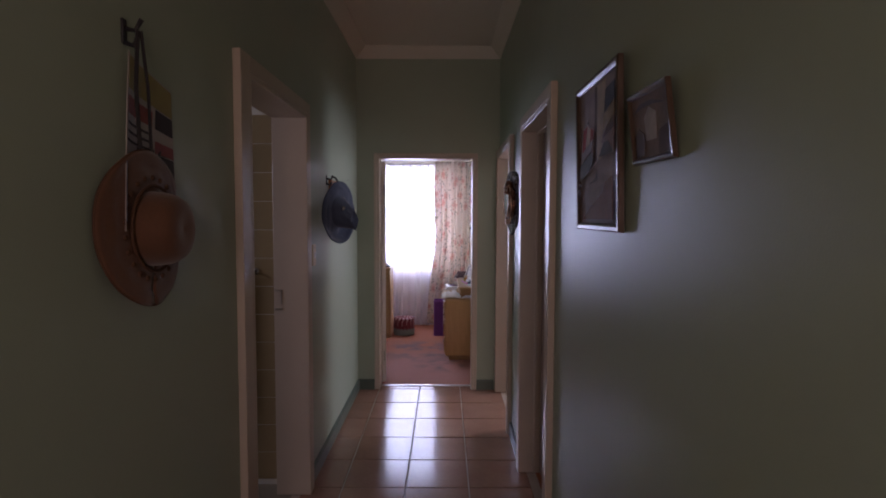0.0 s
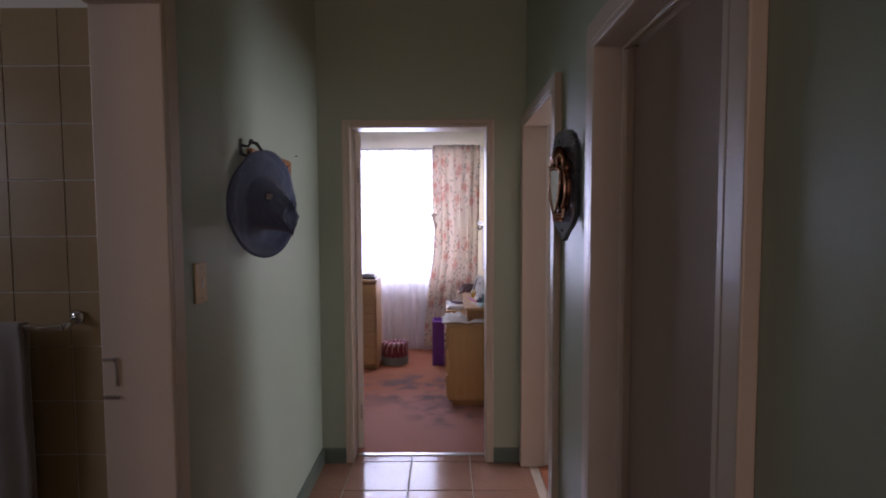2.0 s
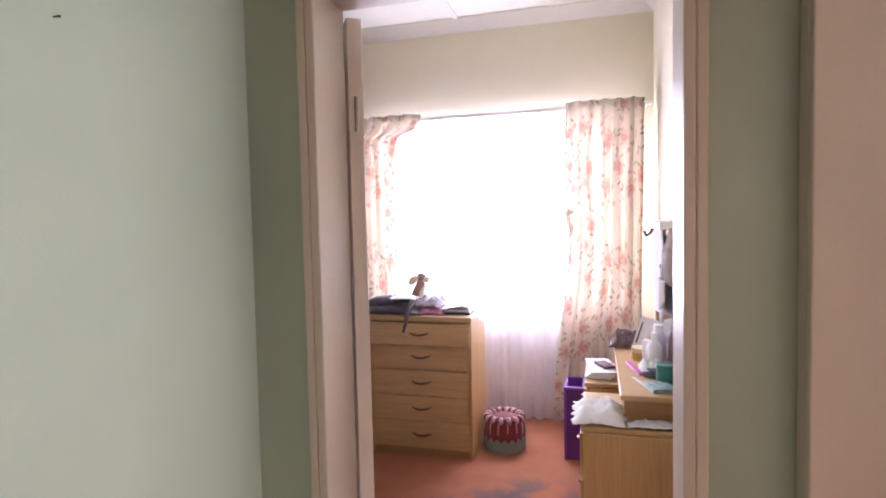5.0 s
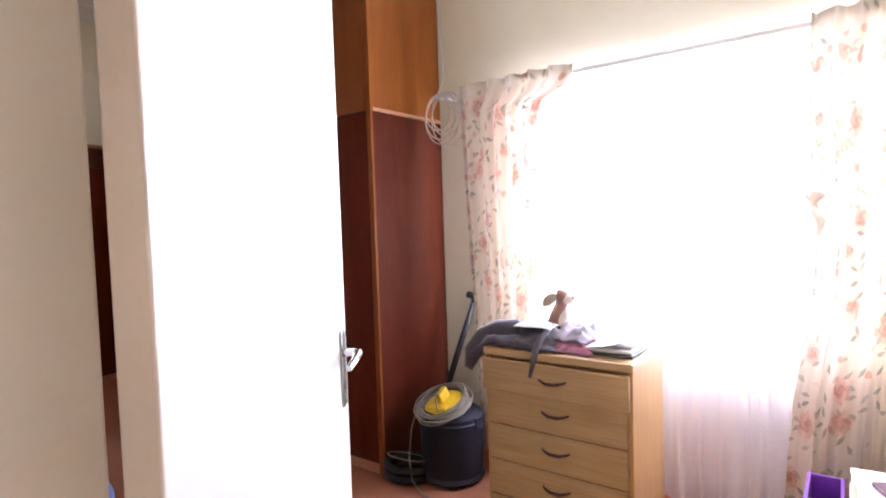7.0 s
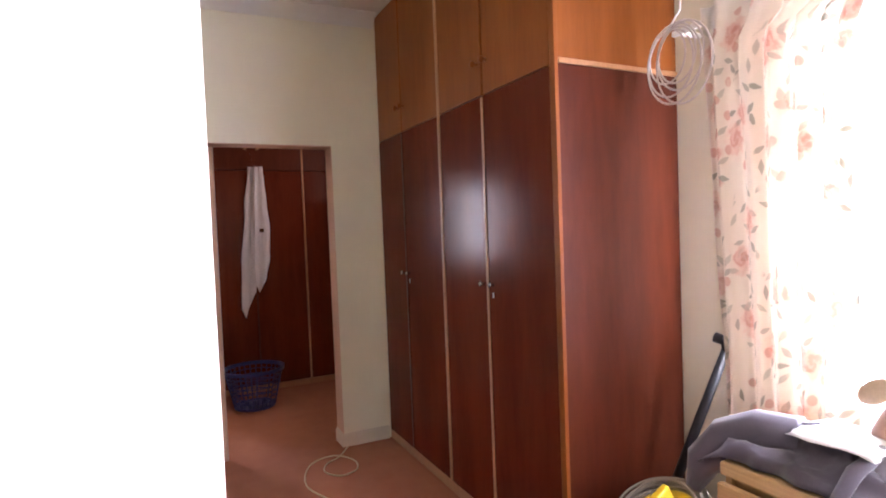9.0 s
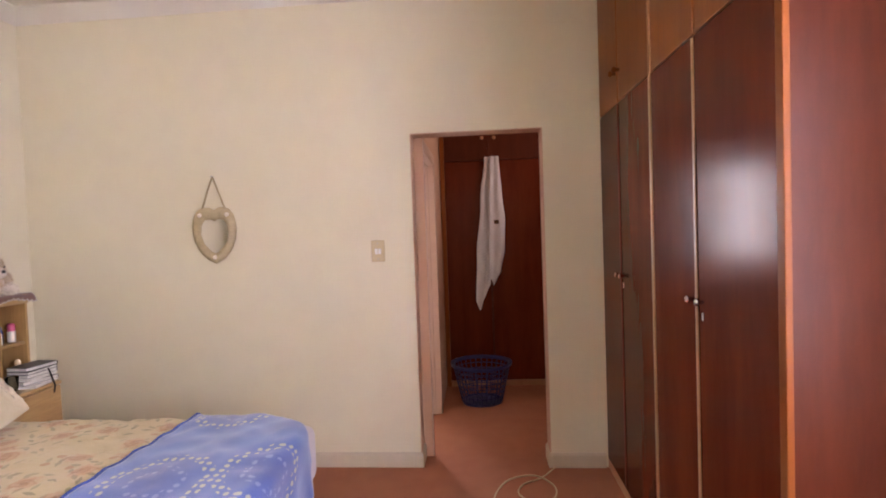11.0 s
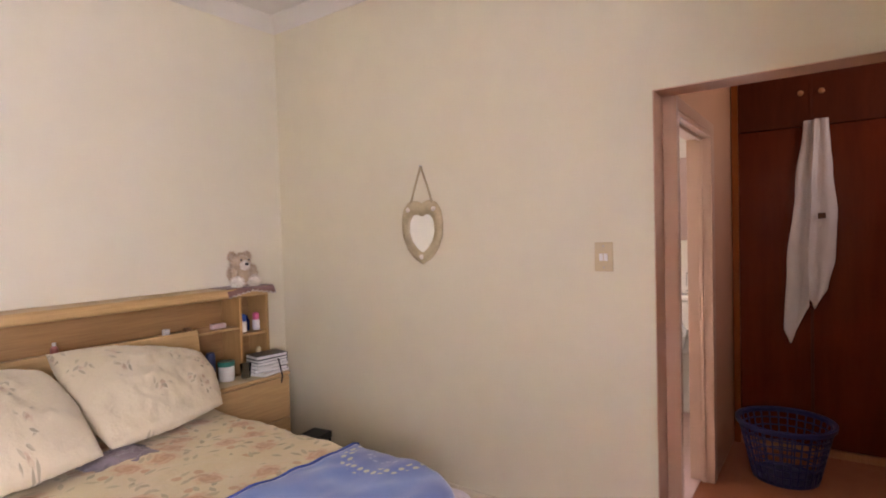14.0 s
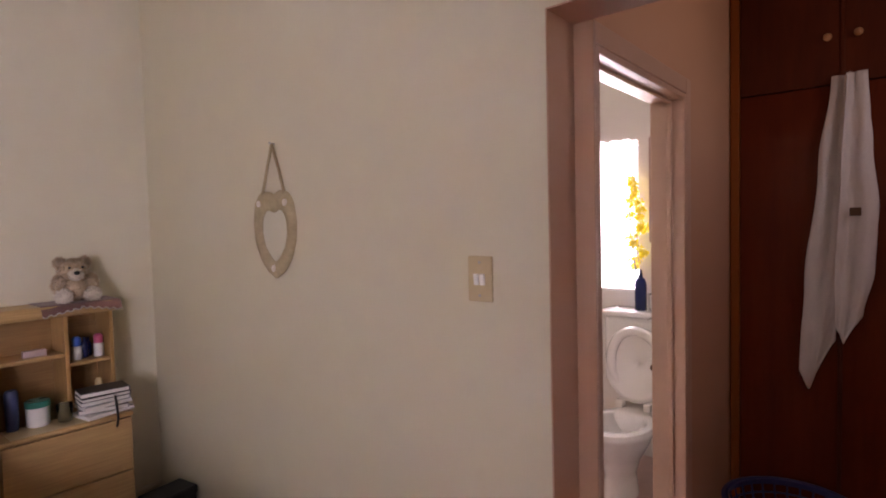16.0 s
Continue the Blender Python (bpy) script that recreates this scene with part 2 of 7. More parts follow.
def carpet_mat():
    m, nt, bs = nodes_of("worn_carpet")
    vec = coords(nt)
    pile = noise_tex(nt, vec, 260.0, 2.0)
    mid = noise_tex(nt, vec, 9.0, 5.0)
    slow = noise_tex(nt, vec, 1.4, 3.0)
    c = ramp(nt, mid, [(0.3, (0.31, 0.097, 0.037)), (0.7, (0.41, 0.14, 0.058))])
    c = mix(nt, 0.4, c, ramp(nt, slow, [(0.3, (0.31, 0.095, 0.037)), (0.7, (0.42, 0.155, 0.066))]))
    c = mix(nt, 0.3, c, ramp(nt, pile, [(0.3, (0.2, 0.06, 0.03)), (0.7, (0.5, 0.2, 0.11))]))
    tc = nt.nodes.new("ShaderNodeTexCoord")
    # trodden, faded strip inside the door, and grey stains further in
    for centre, radius, tint, much, sc in (((-0.2, 5.35, 0), 0.95, (0.46, 0.24, 0.2), 0.75, 2.0), ((-0.25, 6.15, 0), 0.62, (0.1, 0.075, 0.08), 0.85, 4.2), ((0.0, 5.55, 0), 0.35, (0.11, 0.085, 0.09), 0.7, 5.0)):
        sub = nt.nodes.new("ShaderNodeVectorMath")
        sub.operation = "DISTANCE"
        link(nt, tc.outputs["Object"], sub.inputs[0])
        sub.inputs[1].default_value = centre
        near = nt.nodes.new("ShaderNodeMapRange")
        near.inputs["From Min"].default_value, near.inputs["From Max"].default_value = radius, radius * 0.4
        link(nt, sub.outputs["Value"], near.inputs["Value"])
        blot = ramp(nt, noise_tex(nt, vec, sc, 4.0), [(0.46, (0, 0, 0)), (0.6, (1, 1, 1))])
        if much < 0.8 and radius > 0.9:
            c = mix(nt, maths(nt, "MULTIPLY", near.outputs[0], much), c, tint)
        else:
            c = mix(nt, maths(nt, "MULTIPLY", maths(nt, "MULTIPLY", near.outputs[0], blot), much), c, tint)
    link(nt, c, bs.inputs["Base Color"])
    bs.inputs["Roughness"].default_value = 0.95
    bs.inputs["Sheen Weight"].default_value = 0.04
    bump(nt, bs, pile, 0.6, 0.004)
    return m


def throw_mat():
    """Blue fleece with arcs of pale yellow dots."""
    m, nt, bs = nodes_of("blue_dotted_fleece")
    vec = coords(nt, (1, 1, 1), "UV")
    big = add(nt, "ShaderNodeTexVoronoi", Scale=1.55, Randomness=0.55)
    big.voronoi_dimensions = "2D"
    link(nt, vec, big.inputs["Vector"])
    d = big.outputs["Distance"]
    fine = noise_tex(nt, vec, 240.0, 2.0)
    cell = nt.nodes.new("ShaderNodeSeparateColor")
    link(nt, big.outputs["Color"], cell.inputs[0])
    c = ramp(nt, d, [(0.0, (0.03, 0.075, 0.34)), (0.3, (0.045, 0.12, 0.46)), (0.45, (0.11, 0.22, 0.55)), (0.7, (0.04, 0.1, 0.42))])
    dots = add(nt, "ShaderNodeTexVoronoi", Scale=27.0, Randomness=0.2)
    dots.voronoi_dimensions = "2D"
    link(nt, vec, dots.inputs["Vector"])
    dot = soft_less(nt, dots.outputs["Distance"], 0.3, 0.14)
    r1 = maths(nt, "MULTIPLY", maths(nt, "GREATER_THAN", d, 0.255), maths(nt, "LESS_THAN", d, 0.33))
    r2 = maths(nt, "MULTIPLY", maths(nt, "GREATER_THAN", d, 0.12), maths(nt, "LESS_THAN", d, 0.17))
    c = mix(nt, maths(nt, "MULTIPLY", dot, maths(nt, "MULTIPLY", r1, 0.65)), c, (0.75, 0.72, 0.3))
    c = mix(nt, maths(nt, "MULTIPLY", dot, maths(nt, "MULTIPLY", r2, 0.4)), c, (0.45, 0.55, 0.75))
    c = mix(nt, 0.15, c, ramp(nt, fine, [(0.3, (0.03, 0.06, 0.25)), (0.7, (0.3, 0.4, 0.7))]))
    link(nt, c, bs.inputs["Base Color"])
    bs.inputs["Roughness"].default_value = 0.85
    bs.inputs["Sheen Weight"].default_value = 0.5
    bump(nt, bs, fine, 0.3, 0.002)
    return m


def glass_mat(name, color=(1, 1, 1), rough=0.0):
    m, nt, bs = nodes_of(name)
    bs.inputs["Base Color"].default_value = (*color, 1)
    bs.inputs["Roughness"].default_value = rough
    bs.inputs["Transmission Weight"].default_value = 1.0
    bs.inputs["IOR"].default_value = 1.45
    return m


GREEN = wall_paint("green_wall_paint", (0.36, 0.43, 0.34), 0.42, 0.06)
CREAM = wall_paint("cream_wall_paint", (0.735, 0.672, 0.5), 0.6, 0.05)
# lit copy of CREAM: window light on the south wall put into colour
CREAMLIT = wall_paint("lit_cream_wall_paint", (0.75, 0.69, 0.535), 0.6, 0.05)
PINKISH = wall_paint("pinkish_wall_paint", (0.6, 0.37, 0.25), 0.6, 0.05)
WHITEWALL = wall_paint("white_wall_paint", (0.75, 0.72, 0.66), 0.6, 0.05)
CEILING = wall_paint("ceiling_paint", (0.72, 0.68, 0.6), 0.7, 0.04)
FRAMEPAINT = plain("cream_gloss_paint", (0.54, 0.47, 0.39), 0.35, vary=0.05, scale=3.0, grain=90.0, relief=0.06)
DOORPAINT = plain("white_door_paint", (0.78, 0.74, 0.68), 0.42, vary=0.04, scale=2.0, grain=80.0, relief=0.05)
PINKFRAME = plain("pinkish_gloss_paint", (0.58, 0.4, 0.31), 0.38, vary=0.05, scale=3.0, grain=90.0, relief=0.06)
SKIRTGREEN = plain("dark_green_gloss", (0.1, 0.135, 0.11), 0.32, vary=0.1, relief=0.05)
SKIRTCREAM = plain("cream_skirting_paint", (0.6, 0.52, 0.4), 0.45, vary=0.06)
TILE = plain("terracotta_floor_tile", (0.36, 0.2, 0.14), 0.14, vary=0.13, scale=5.0, grain=40.0, relief=0.03, per_piece=0.14)
GROUT = plain("pale_grout", (0.5, 0.42, 0.36), 0.9, vary=0.15, relief=0.2)
OLIVETILE = plain("olive_wall_tile", (0.36, 0.27, 0.15), 0.3, vary=0.08, relief=0.04, per_piece=0.1)
CARPET = carpet_mat()
MAHOG = wood("mahogany_veneer", (0.088, 0.015, 0.007), (0.15, 0.03, 0.012), 0.215, "z", 0.0, 4.0, 0.35, 0.04, 0.07)
MAHOG_SIDE = wood("red_brown_veneer", (0.062, 0.0125, 0.0062), (0.115, 0.026, 0.0105), 0.36, "z", 0.0, 4.0, 0.5, 0.03, 0.14)
MERANTI = wood("orange_brown_veneer", (0.2, 0.055, 0.011), (0.32, 0.098, 0.02), 0.4, "z", 0.0, 6.0, 0.4, 0.03, 0.18)
BEAD = wood("light_wood_bead", (0.36, 0.17, 0.08), (0.5, 0.26, 0.13), 0.4, "z")
OAK = wood("oak_veneer", (0.42, 0.25, 0.1), (0.6, 0.39, 0.18), 0.42, "x", 0.15)
OAKV = wood("oak_veneer_upright", (0.4, 0.22, 0.075), (0.56, 0.33, 0.13), 0.42, "z", 0.15)
# same oak for recessed parts, with their shade put into the colour
OAKSHADE = wood("oak_veneer_shaded", (0.3, 0.16, 0.06), (0.44, 0.25, 0.1), 0.5, "x")
CHROME = plain("chrome", (0.55, 0.55, 0.56), 0.16, 1.0, vary=0.04, relief=0.0)
STEEL = plain("dull_steel", (0.5, 0.48, 0.45), 0.35, 1.0, vary=0.1, relief=0.05)
BRONZE = plain("dark_bronze", (0.2, 0.1, 0.065), 0.28, 1.0, vary=0.2, relief=0.1)
COPPER = plain("polished_copper", (0.66, 0.4, 0.3), 0.22, 1.0, vary=0.12, relief=0.05)
BLACK = plain("black_plastic", (0.02, 0.02, 0.024), 0.4, vary=0.2)
YELLOW = plain("yellow_plastic", (0.78, 0.5, 0.02), 0.35, vary=0.06)
WHITEP = plain("white_plastic", (0.78, 0.77, 0.74), 0.35, vary=0.03)
IVORY = plain("ivory_plastic", (0.6, 0.48, 0.28), 0.35, vary=0.05)
CERAMIC = plain("white_ceramic", (0.8, 0.78, 0.75), 0.1, vary=0.02, relief=0.0, coat=0.4)
STRAW = cloth("straw_weave", (0.11, 0.046, 0.019), 0.8, 120.0, 0.2)
STRAWDARK = plain("dark_straw_cord", (0.08, 0.035, 0.015), 0.8, vary=0.2)
DENIM = cloth("blue_felt", (0.075, 0.1, 0.17), 0.85, 300.0, 0.18)
DENIMDARK = cloth("dark_blue_stitching", (0.04, 0.055, 0.1), 0.9)
CORD = plain("dark_cord", (0.02, 0.018, 0.02), 0.8)
TOWEL = cloth("white_towelling", (0.62, 0.62, 0.66), 0.95, 300.0, 0.06, 0.4)
GREYTOWEL = cloth("grey_towelling", (0.3, 0.27, 0.25), 0.95, 300.0, 0.1)
GREYCLOTH = cloth("grey_jacket_cloth", (0.075, 0.06, 0.08), 0.75, 200.0, 0.35)
LILAC = cloth("lilac_cloth", (0.34, 0.3, 0.35), 0.9, 300.0, 0.2)
PINKCLOTH = cloth("pink_cloth", (0.45, 0.14, 0.22), 0.9, 90.0, 0.5)
PAPER = plain("paper", (0.8, 0.79, 0.77), 0.8, vary=0.04)
PURPLE = plain("purple_board", (0.2, 0.055, 0.36), 0.5, vary=0.08)
BLUEBASKET = plain("blue_basket_plastic", (0.03, 0.036, 0.14), 0.32, vary=0.1)
BLUE = plain("blue_plastic", (0.03, 0.12, 0.5), 0.35)
PINK = plain("pink_plastic", (0.75, 0.15, 0.3), 0.35)
MAGENTA = plain("magenta_plastic", (0.5, 0.02, 0.38), 0.3)
TEAL = plain("green_plastic", (0.01, 0.16, 0.12), 0.3)
NAVYBOTTLE = plain("navy_bottle", (0.008, 0.015, 0.09), 0.25)
GOLDGLASS = plain("amber_bottle", (0.5, 0.32, 0.08), 0.15, vary=0.05)
FUR = cloth("cream_plush", (0.58, 0.43, 0.29), 1.0, 160.0, 0.15, 0.6)
FURLIGHT = cloth("white_plush", (0.8, 0.72, 0.62), 1.0, 160.0, 0.1, 0.6)
BROWNFUR = cloth("brown_plush", (0.38, 0.2, 0.14), 1.0, 160.0, 0.15, 0.5)
RATTAN = plain("driftwood", (0.5, 0.4, 0.24), 0.8, vary=0.2, scale=20.0, relief=0.4)
ROPE = plain("jute_rope", (0.45, 0.36, 0.22), 0.9, vary=0.2, relief=0.4)
PICWOOD = wood("picture_frame_wood", (0.26, 0.1, 0.035), (0.4, 0.17, 0.06), 0.4, "y")
DARKFRAME = wood("dark_picture_frame", (0.045, 0.028, 0.02), (0.1, 0.064, 0.042), 0.3, "z", 0.2)
MIRROR = plain("mirror_glass", (0.88, 0.9, 0.9), 0.02, 1.0, vary=0.0, relief=0.0)
GLASS = glass_mat("window_glass")
CLEARGLASS = glass_mat("tumbler_glass", (0.95, 0.97, 0.97))
CURTAIN = floral("floral_curtain_cotton", (0.82, 0.745, 0.65), (0.58, 0.28, 0.22), (0.74, 0.52, 0.44), (0.15, 0.19, 0.14), 4.7, 0.9, 0.4, 0.22, 0.66, 3.6, 0.64)
SHEET = floral("floral_bedspread_cotton", (0.68, 0.56, 0.34), (0.48, 0.21, 0.1), (0.64, 0.38, 0.23), (0.22, 0.22, 0.13), 5.6, 0.92, 0.0, 0.27, 0.8, 3.2, 0.6, 0.4)
PILLOWCASE = floral("floral_pillow_cotton", (0.7, 0.61, 0.44), (0.42, 0.26, 0.18), (0.6, 0.44, 0.32), (0.2, 0.18, 0.12), 6.4, 0.68, 0.0, 0.06, 0.3, 3.6, 0.65, 0.7)
VALANCE = floral("frilled_valance_cotton", (0.62, 0.57, 0.62), (0.45, 0.4, 0.55), (0.6, 0.5, 0.6), (0.4, 0.4, 0.5), 9.0, 0.4)
POUFCLOTH = cloth("red_striped_plush", (0.17, 0.022, 0.032), 0.9, 120.0, 0.35)
POUFTOP = cloth("dusky_red_plush", (0.22, 0.075, 0.08), 0.9, 45.0, 0.8, 0.0)
NET = sheer("white_net_curtain", (0.88, 0.85, 0.95), 0.3)
YELLOWPETAL = plain("yellow_silk_flower", (0.85, 0.7, 0.02), 0.7, vary=0.12)
THROW = throw_mat()
GREY = plain("taupe_cotton", (0.42, 0.36, 0.31), 0.85, vary=0.1)
INK = plain("dark_ink", (0.05, 0.04, 0.05), 0.7)


# ---- building helpers ----
def finish(ob, bm, material, smooth):
    me = bpy.data.meshes.new(ob if isinstance(ob, str) else ob.name)
    bmesh.ops.recalc_face_normals(bm, faces=bm.faces)
    bm.to_mesh(me)
    bm.free()
    me.materials.append(material)
    if smooth:
        for p in me.polygons:
            p.use_smooth = True
        if smooth == "auto":
            me.set_sharp_from_angle(angle=radians(35))
    return me


def thing(name, label, category, at=(0, 0, 0), group=""):
    ob = new(name)
    ob.empty_display_size = 0.1
    ob.matrix_basis = Matrix.Translation(at)
    return tagged(ob, label, category, group)


def part(name, bm, material, parent, label="", smooth=False):
    """One mesh under a thing or under a part; bm holds world places."""
    ob = new(name, finish(name, bm, material, smooth))
    ob.parent = parent
    if parent.parent is None and parent.type == "EMPTY":
        ob.matrix_parent_inverse = parent.matrix_basis.inverted()
    if label:
        ob["label"] = label
    return ob


def whole(name, bm, material, label, category, smooth=False, group="", kind=""):
    """A thing or a piece of the setting of one mesh."""
    return tagged(new(name, finish(name, bm, material, smooth)), label, category, group, kind)


def cuboid(bm, x0, x1, y0, y1, z0, z1, turn=None, bevel=0.0, seg=2):
    m = Matrix.Translation(((x0 + x1) / 2, (y0 + y1) / 2, (z0 + z1) / 2)) @ Matrix.Diagonal((x1 - x0, y1 - y0, z1 - z0, 1))
    if turn is not None:
        m = turn @ m
    r = bmesh.ops.create_cube(bm, size=1.0, matrix=m)
    if bevel:
        es = list({e for v in r["verts"] for e in v.link_edges})
        bmesh.ops.bevel(bm, geom=es, offset=bevel, segments=seg, affect="EDGES", profile=0.5)
    return bm


def box(x0, x1, y0, y1, z0, z1, bevel=0.004, turn=None, seg=2):
    return cuboid(bmesh.new(), x0, x1, y0, y1, z0, z1, turn, bevel, seg)


def lathe(profile, n=32, m=None, cap=True):
    """A turned shape from (radius, height) pairs, round z."""
    bm = bmesh.new()
    rings = []
    for r, z in profile:
        rings.append([bm.verts.new((r * math.cos(2 * math.pi * k / n), r * math.sin(2 * math.pi * k / n), z)) for k in range(n)])
    for a, b in zip(rings, rings[1:]):
        for k in range(n):
            bm.faces.new((a[k], a[(k + 1) % n], b[(k + 1) % n], b[k]))
    if cap:
        bm.faces.new(rings[0])
        bm.faces.new(rings[-1])
    if m is not None:
        bmesh.ops.transform(bm, matrix=m, verts=bm.verts)
    return bm


def tube(points, r, n=8, bm=None, closed=False):
    """A round rod along points; r may be one radius or one for each point."""
    bm = bm or bmesh.new()
    pts = [Vector(p) for p in points]
    rs = r if isinstance(r, (list, tuple)) else [r] * len(pts)
    rings = []
    side = None
    for i, p in enumerate(pts):
        a, b = pts[max(i - 1, 0)], pts[min(i + 1, len(pts) - 1)]
        if closed:
            a, b = pts[i - 1], pts[(i + 1) % len(pts)]
        d = (b - a).normalized()
        if side is None:
            side = d.orthogonal().normalized()
        side = (side - d * side.dot(d)).normalized()
        up = d.cross(side)
        rings.append([bm.verts.new(p + rs[i] * (math.cos(2 * math.pi * k / n) * side + math.sin(2 * math.pi * k / n) * up)) for k in range(n)])
    pairs = list(zip(rings, rings[1:])) + ([(rings[-1], rings[0])] if closed else [])
    for a, b in pairs:
        for k in range(n):
            bm.faces.new((a[k], a[(k + 1) % n], b[(k + 1) % n], b[k]))
    if not closed:
        bm.faces.new(rings[0])
        bm.faces.new(rings[-1])
    return bm


def sheet(f, nu, nv, thick=0.0, uv=None):
    """A surface f(u, v) over the unit square, with UVs in metres if uv gives them, and a thickness."""
    bm = bmesh.new()
    lay = bm.loops.layers.uv.new("UVMap")

    def layer(off):
        g = []
        for i in range(nu + 1):
            row = []
            for j in range(nv + 1):
                u, v = i / nu, j / nv
                p = Vector(f(u, v))
                if off:
                    du = Vector(f(min(u + 1e-3, 1), v)) - Vector(f(max(u - 1e-3, 0), v))
                    dv = Vector(f(u, min(v + 1e-3, 1))) - Vector(f(u, max(v - 1e-3, 0)))
                    p += du.cross(dv).normalized() * off
                row.append(bm.verts.new(p))
            g.append(row)
        return g

    def face(vs, cs):
        fc = bm.faces.new(vs)
        for lp, c in zip(fc.loops, cs):
            lp[lay].uv = c

    def st(i, j):
        return uv(i / nu, j / nv) if uv else (i / nu, j / nv)

    a = layer(0)
    for i in range(nu):
        for j in range(nv):
            face((a[i][j], a[i + 1][j], a[i + 1][j + 1], a[i][j + 1]), (st(i, j), st(i + 1, j), st(i + 1, j + 1), st(i, j + 1)))
    if thick:
        b = layer(-thick)
        for i in range(nu):
            for j in range(nv):
                face((b[i][j], b[i][j + 1], b[i + 1][j + 1], b[i + 1][j]), (st(i, j), st(i, j + 1), st(i + 1, j + 1), st(i + 1, j)))
        rim = [(i, 0) for i in range(nu + 1)] + [(nu, j) for j in range(1, nv + 1)] + [(i, nv) for i in range(nu - 1, -1, -1)] + [(0, j) for j in range(nv - 1, 0, -1)]
        for p, q in zip(rim, rim[1:] + rim[:1]):
            face((a[p[0]][p[1]], a[q[0]][q[1]], b[q[0]][q[1]], b[p[0]][p[1]]), (st(*p), st(*q), st(*q), st(*p)))
    return bm


def prism(outline, depth, place):
    """A flat outline of (a, b) pairs, pushed out by depth; place(a, b, c) gives the world point."""
    bm = bmesh.new()
    lo = [bm.verts.new(place(a, b, 0)) for a, b in outline]
    hi = [bm.verts.new(place(a, b, depth)) for a, b in outline]
    bm.faces.new(lo)
    bm.faces.new(hi)
    for i in range(len(lo)):
        j = (i + 1) % len(lo)
        bm.faces.new((lo[i], lo[j], hi[j], hi[i]))
    return bm


def hexa(bm, corners, z0, z1):
    """An upright block over a four-cornered plan."""
    lo = [bm.verts.new((x, y, z0)) for x, y in corners]
    hi = [bm.verts.new((x, y, z1)) for x, y in corners]
    bm.faces.new(lo)
    bm.faces.new(hi)
    for i in range(4):
        bm.faces.new((lo[i], lo[(i + 1) % 4], hi[(i + 1) % 4], hi[i]))


def ellipsoid(c, r, n=20, turn=None):
    bm = bmesh.new()
    bmesh.ops.create_uvsphere(bm, u_segments=n, v_segments=n // 2 + 2, radius=1.0)
    m = Matrix.Translation(c) @ (turn or Matrix()) @ Matrix.Diagonal((*r, 1))
    bmesh.ops.transform(bm, matrix=m, verts=bm.verts)
    return bm


def join(*bms):
    out = bmesh.new()
    for b in bms:
        me = bpy.data.meshes.new("tmp")
        b.to_mesh(me)
        b.free()
        out.from_mesh(me)
        bpy.data.meshes.remove(me)
    return out


def rnd(*key):
    return noise.noise(Vector((key[0] * 1.7 + 0.3, (key[1] if len(key) > 1 else 0) * 2.3 + 0.7, (key[2] if len(key) > 2 else 0) * 1.1 + 0.1)))


def structure(name, bm, material, label, category):
    return whole(name, bm, material, label, category, kind="structure")


# ---- plan, in metres ----
HIGH = 2.9
LEFT, RIGHT, END = -0.745, 0.465, 4.73          # faces of the hall
BED_S, BED_N, BED_E = 3.32, 7.56, 0.44          # faces of the bedroom
INNER = 4.88                                    # bedroom side of the hall's end wall


def west(y):
    """The bedroom's west wall runs slightly askew."""
    return -4.05 - (6.91 - y) * 0.026


def wall_with_gaps(name, axis, a0, a1, face, back, gaps, material, label):
    """A wall along x or y from a0 to a1, between two faces; gaps: (from, to, sill, head). One closed mesh."""
    bm = bmesh.new()
    us = sorted({a0, a1, *(g[0] for g in gaps), *(g[1] for g in gaps)})
    zs = sorted({0, HIGH, *(g[2] for g in gaps), *(g[3] for g in gaps)})
    verts = {}

    def ve(i, k, d):
        if (i, k, d) not in verts:
            p = (us[i], d) if axis == "x" else (d, us[i])
            verts[i, k, d] = bm.verts.new((*p, zs[k]))
        return verts[i, k, d]

    def solid(i, k):
        if not (0 <= i < len(us) - 1 and 0 <= k < len(zs) - 1):
            return False
        u, z = (us[i] + us[i + 1]) / 2, (zs[k] + zs[k + 1]) / 2
        return not any(g[0] < u < g[1] and g[2] < z < g[3] for g in gaps)

    for i in range(len(us) - 1):
        for k in range(len(zs) - 1):
            if not solid(i, k):
                continue
            for d in (face, back):
                bm.faces.new((ve(i, k, d), ve(i + 1, k, d), ve(i + 1, k + 1, d), ve(i, k + 1, d)))
            for di, dk, e0, e1 in ((-1, 0, (0, 0), (0, 1)), (1, 0, (1, 0), (1, 1)), (0, -1, (0, 0), (1, 0)), (0, 1, (0, 1), (1, 1))):
                if not solid(i + di, k + dk):
                    p, q = (i + e0[0], k + e0[1]), (i + e1[0], k + e1[1])
                    bm.faces.new((ve(*p, face), ve(*q, face), ve(*q, back), ve(*p, back)))
    bmesh.ops.recalc_face_normals(bm, faces=bm.faces)
    return structure(name, bm, material, label, "wall")


wall_with_gaps("wall_hall_left", "y", -1.6, END, LEFT, -0.82, [(2.06, 2.92, 0, 2.03)], GREEN, "green painted hall wall with a bathroom doorway")
wall_with_gaps("wall_hall_left_back", "y", -1.6, INNER, -0.82, -0.895, [(2.06, 2.92, 0, 2.03)], CREAM, "cream painted back of the hall wall")
wall_with_gaps("wall_hall_right", "y", -1.6, END, RIGHT, 0.54, [(2.37, 3.19, 0, 2.0), (3.79, 4.68, 0, 2.0)], GREEN, "green painted hall wall with two doorways")
wall_with_gaps("wall_hall_right_back", "y", -1.6, INNER, 0.54, 0.615, [(2.37, 3.19, 0, 2.0), (3.79, 4.68, 0, 2.0)], WHITEWALL, "white painted back of the hall wall")
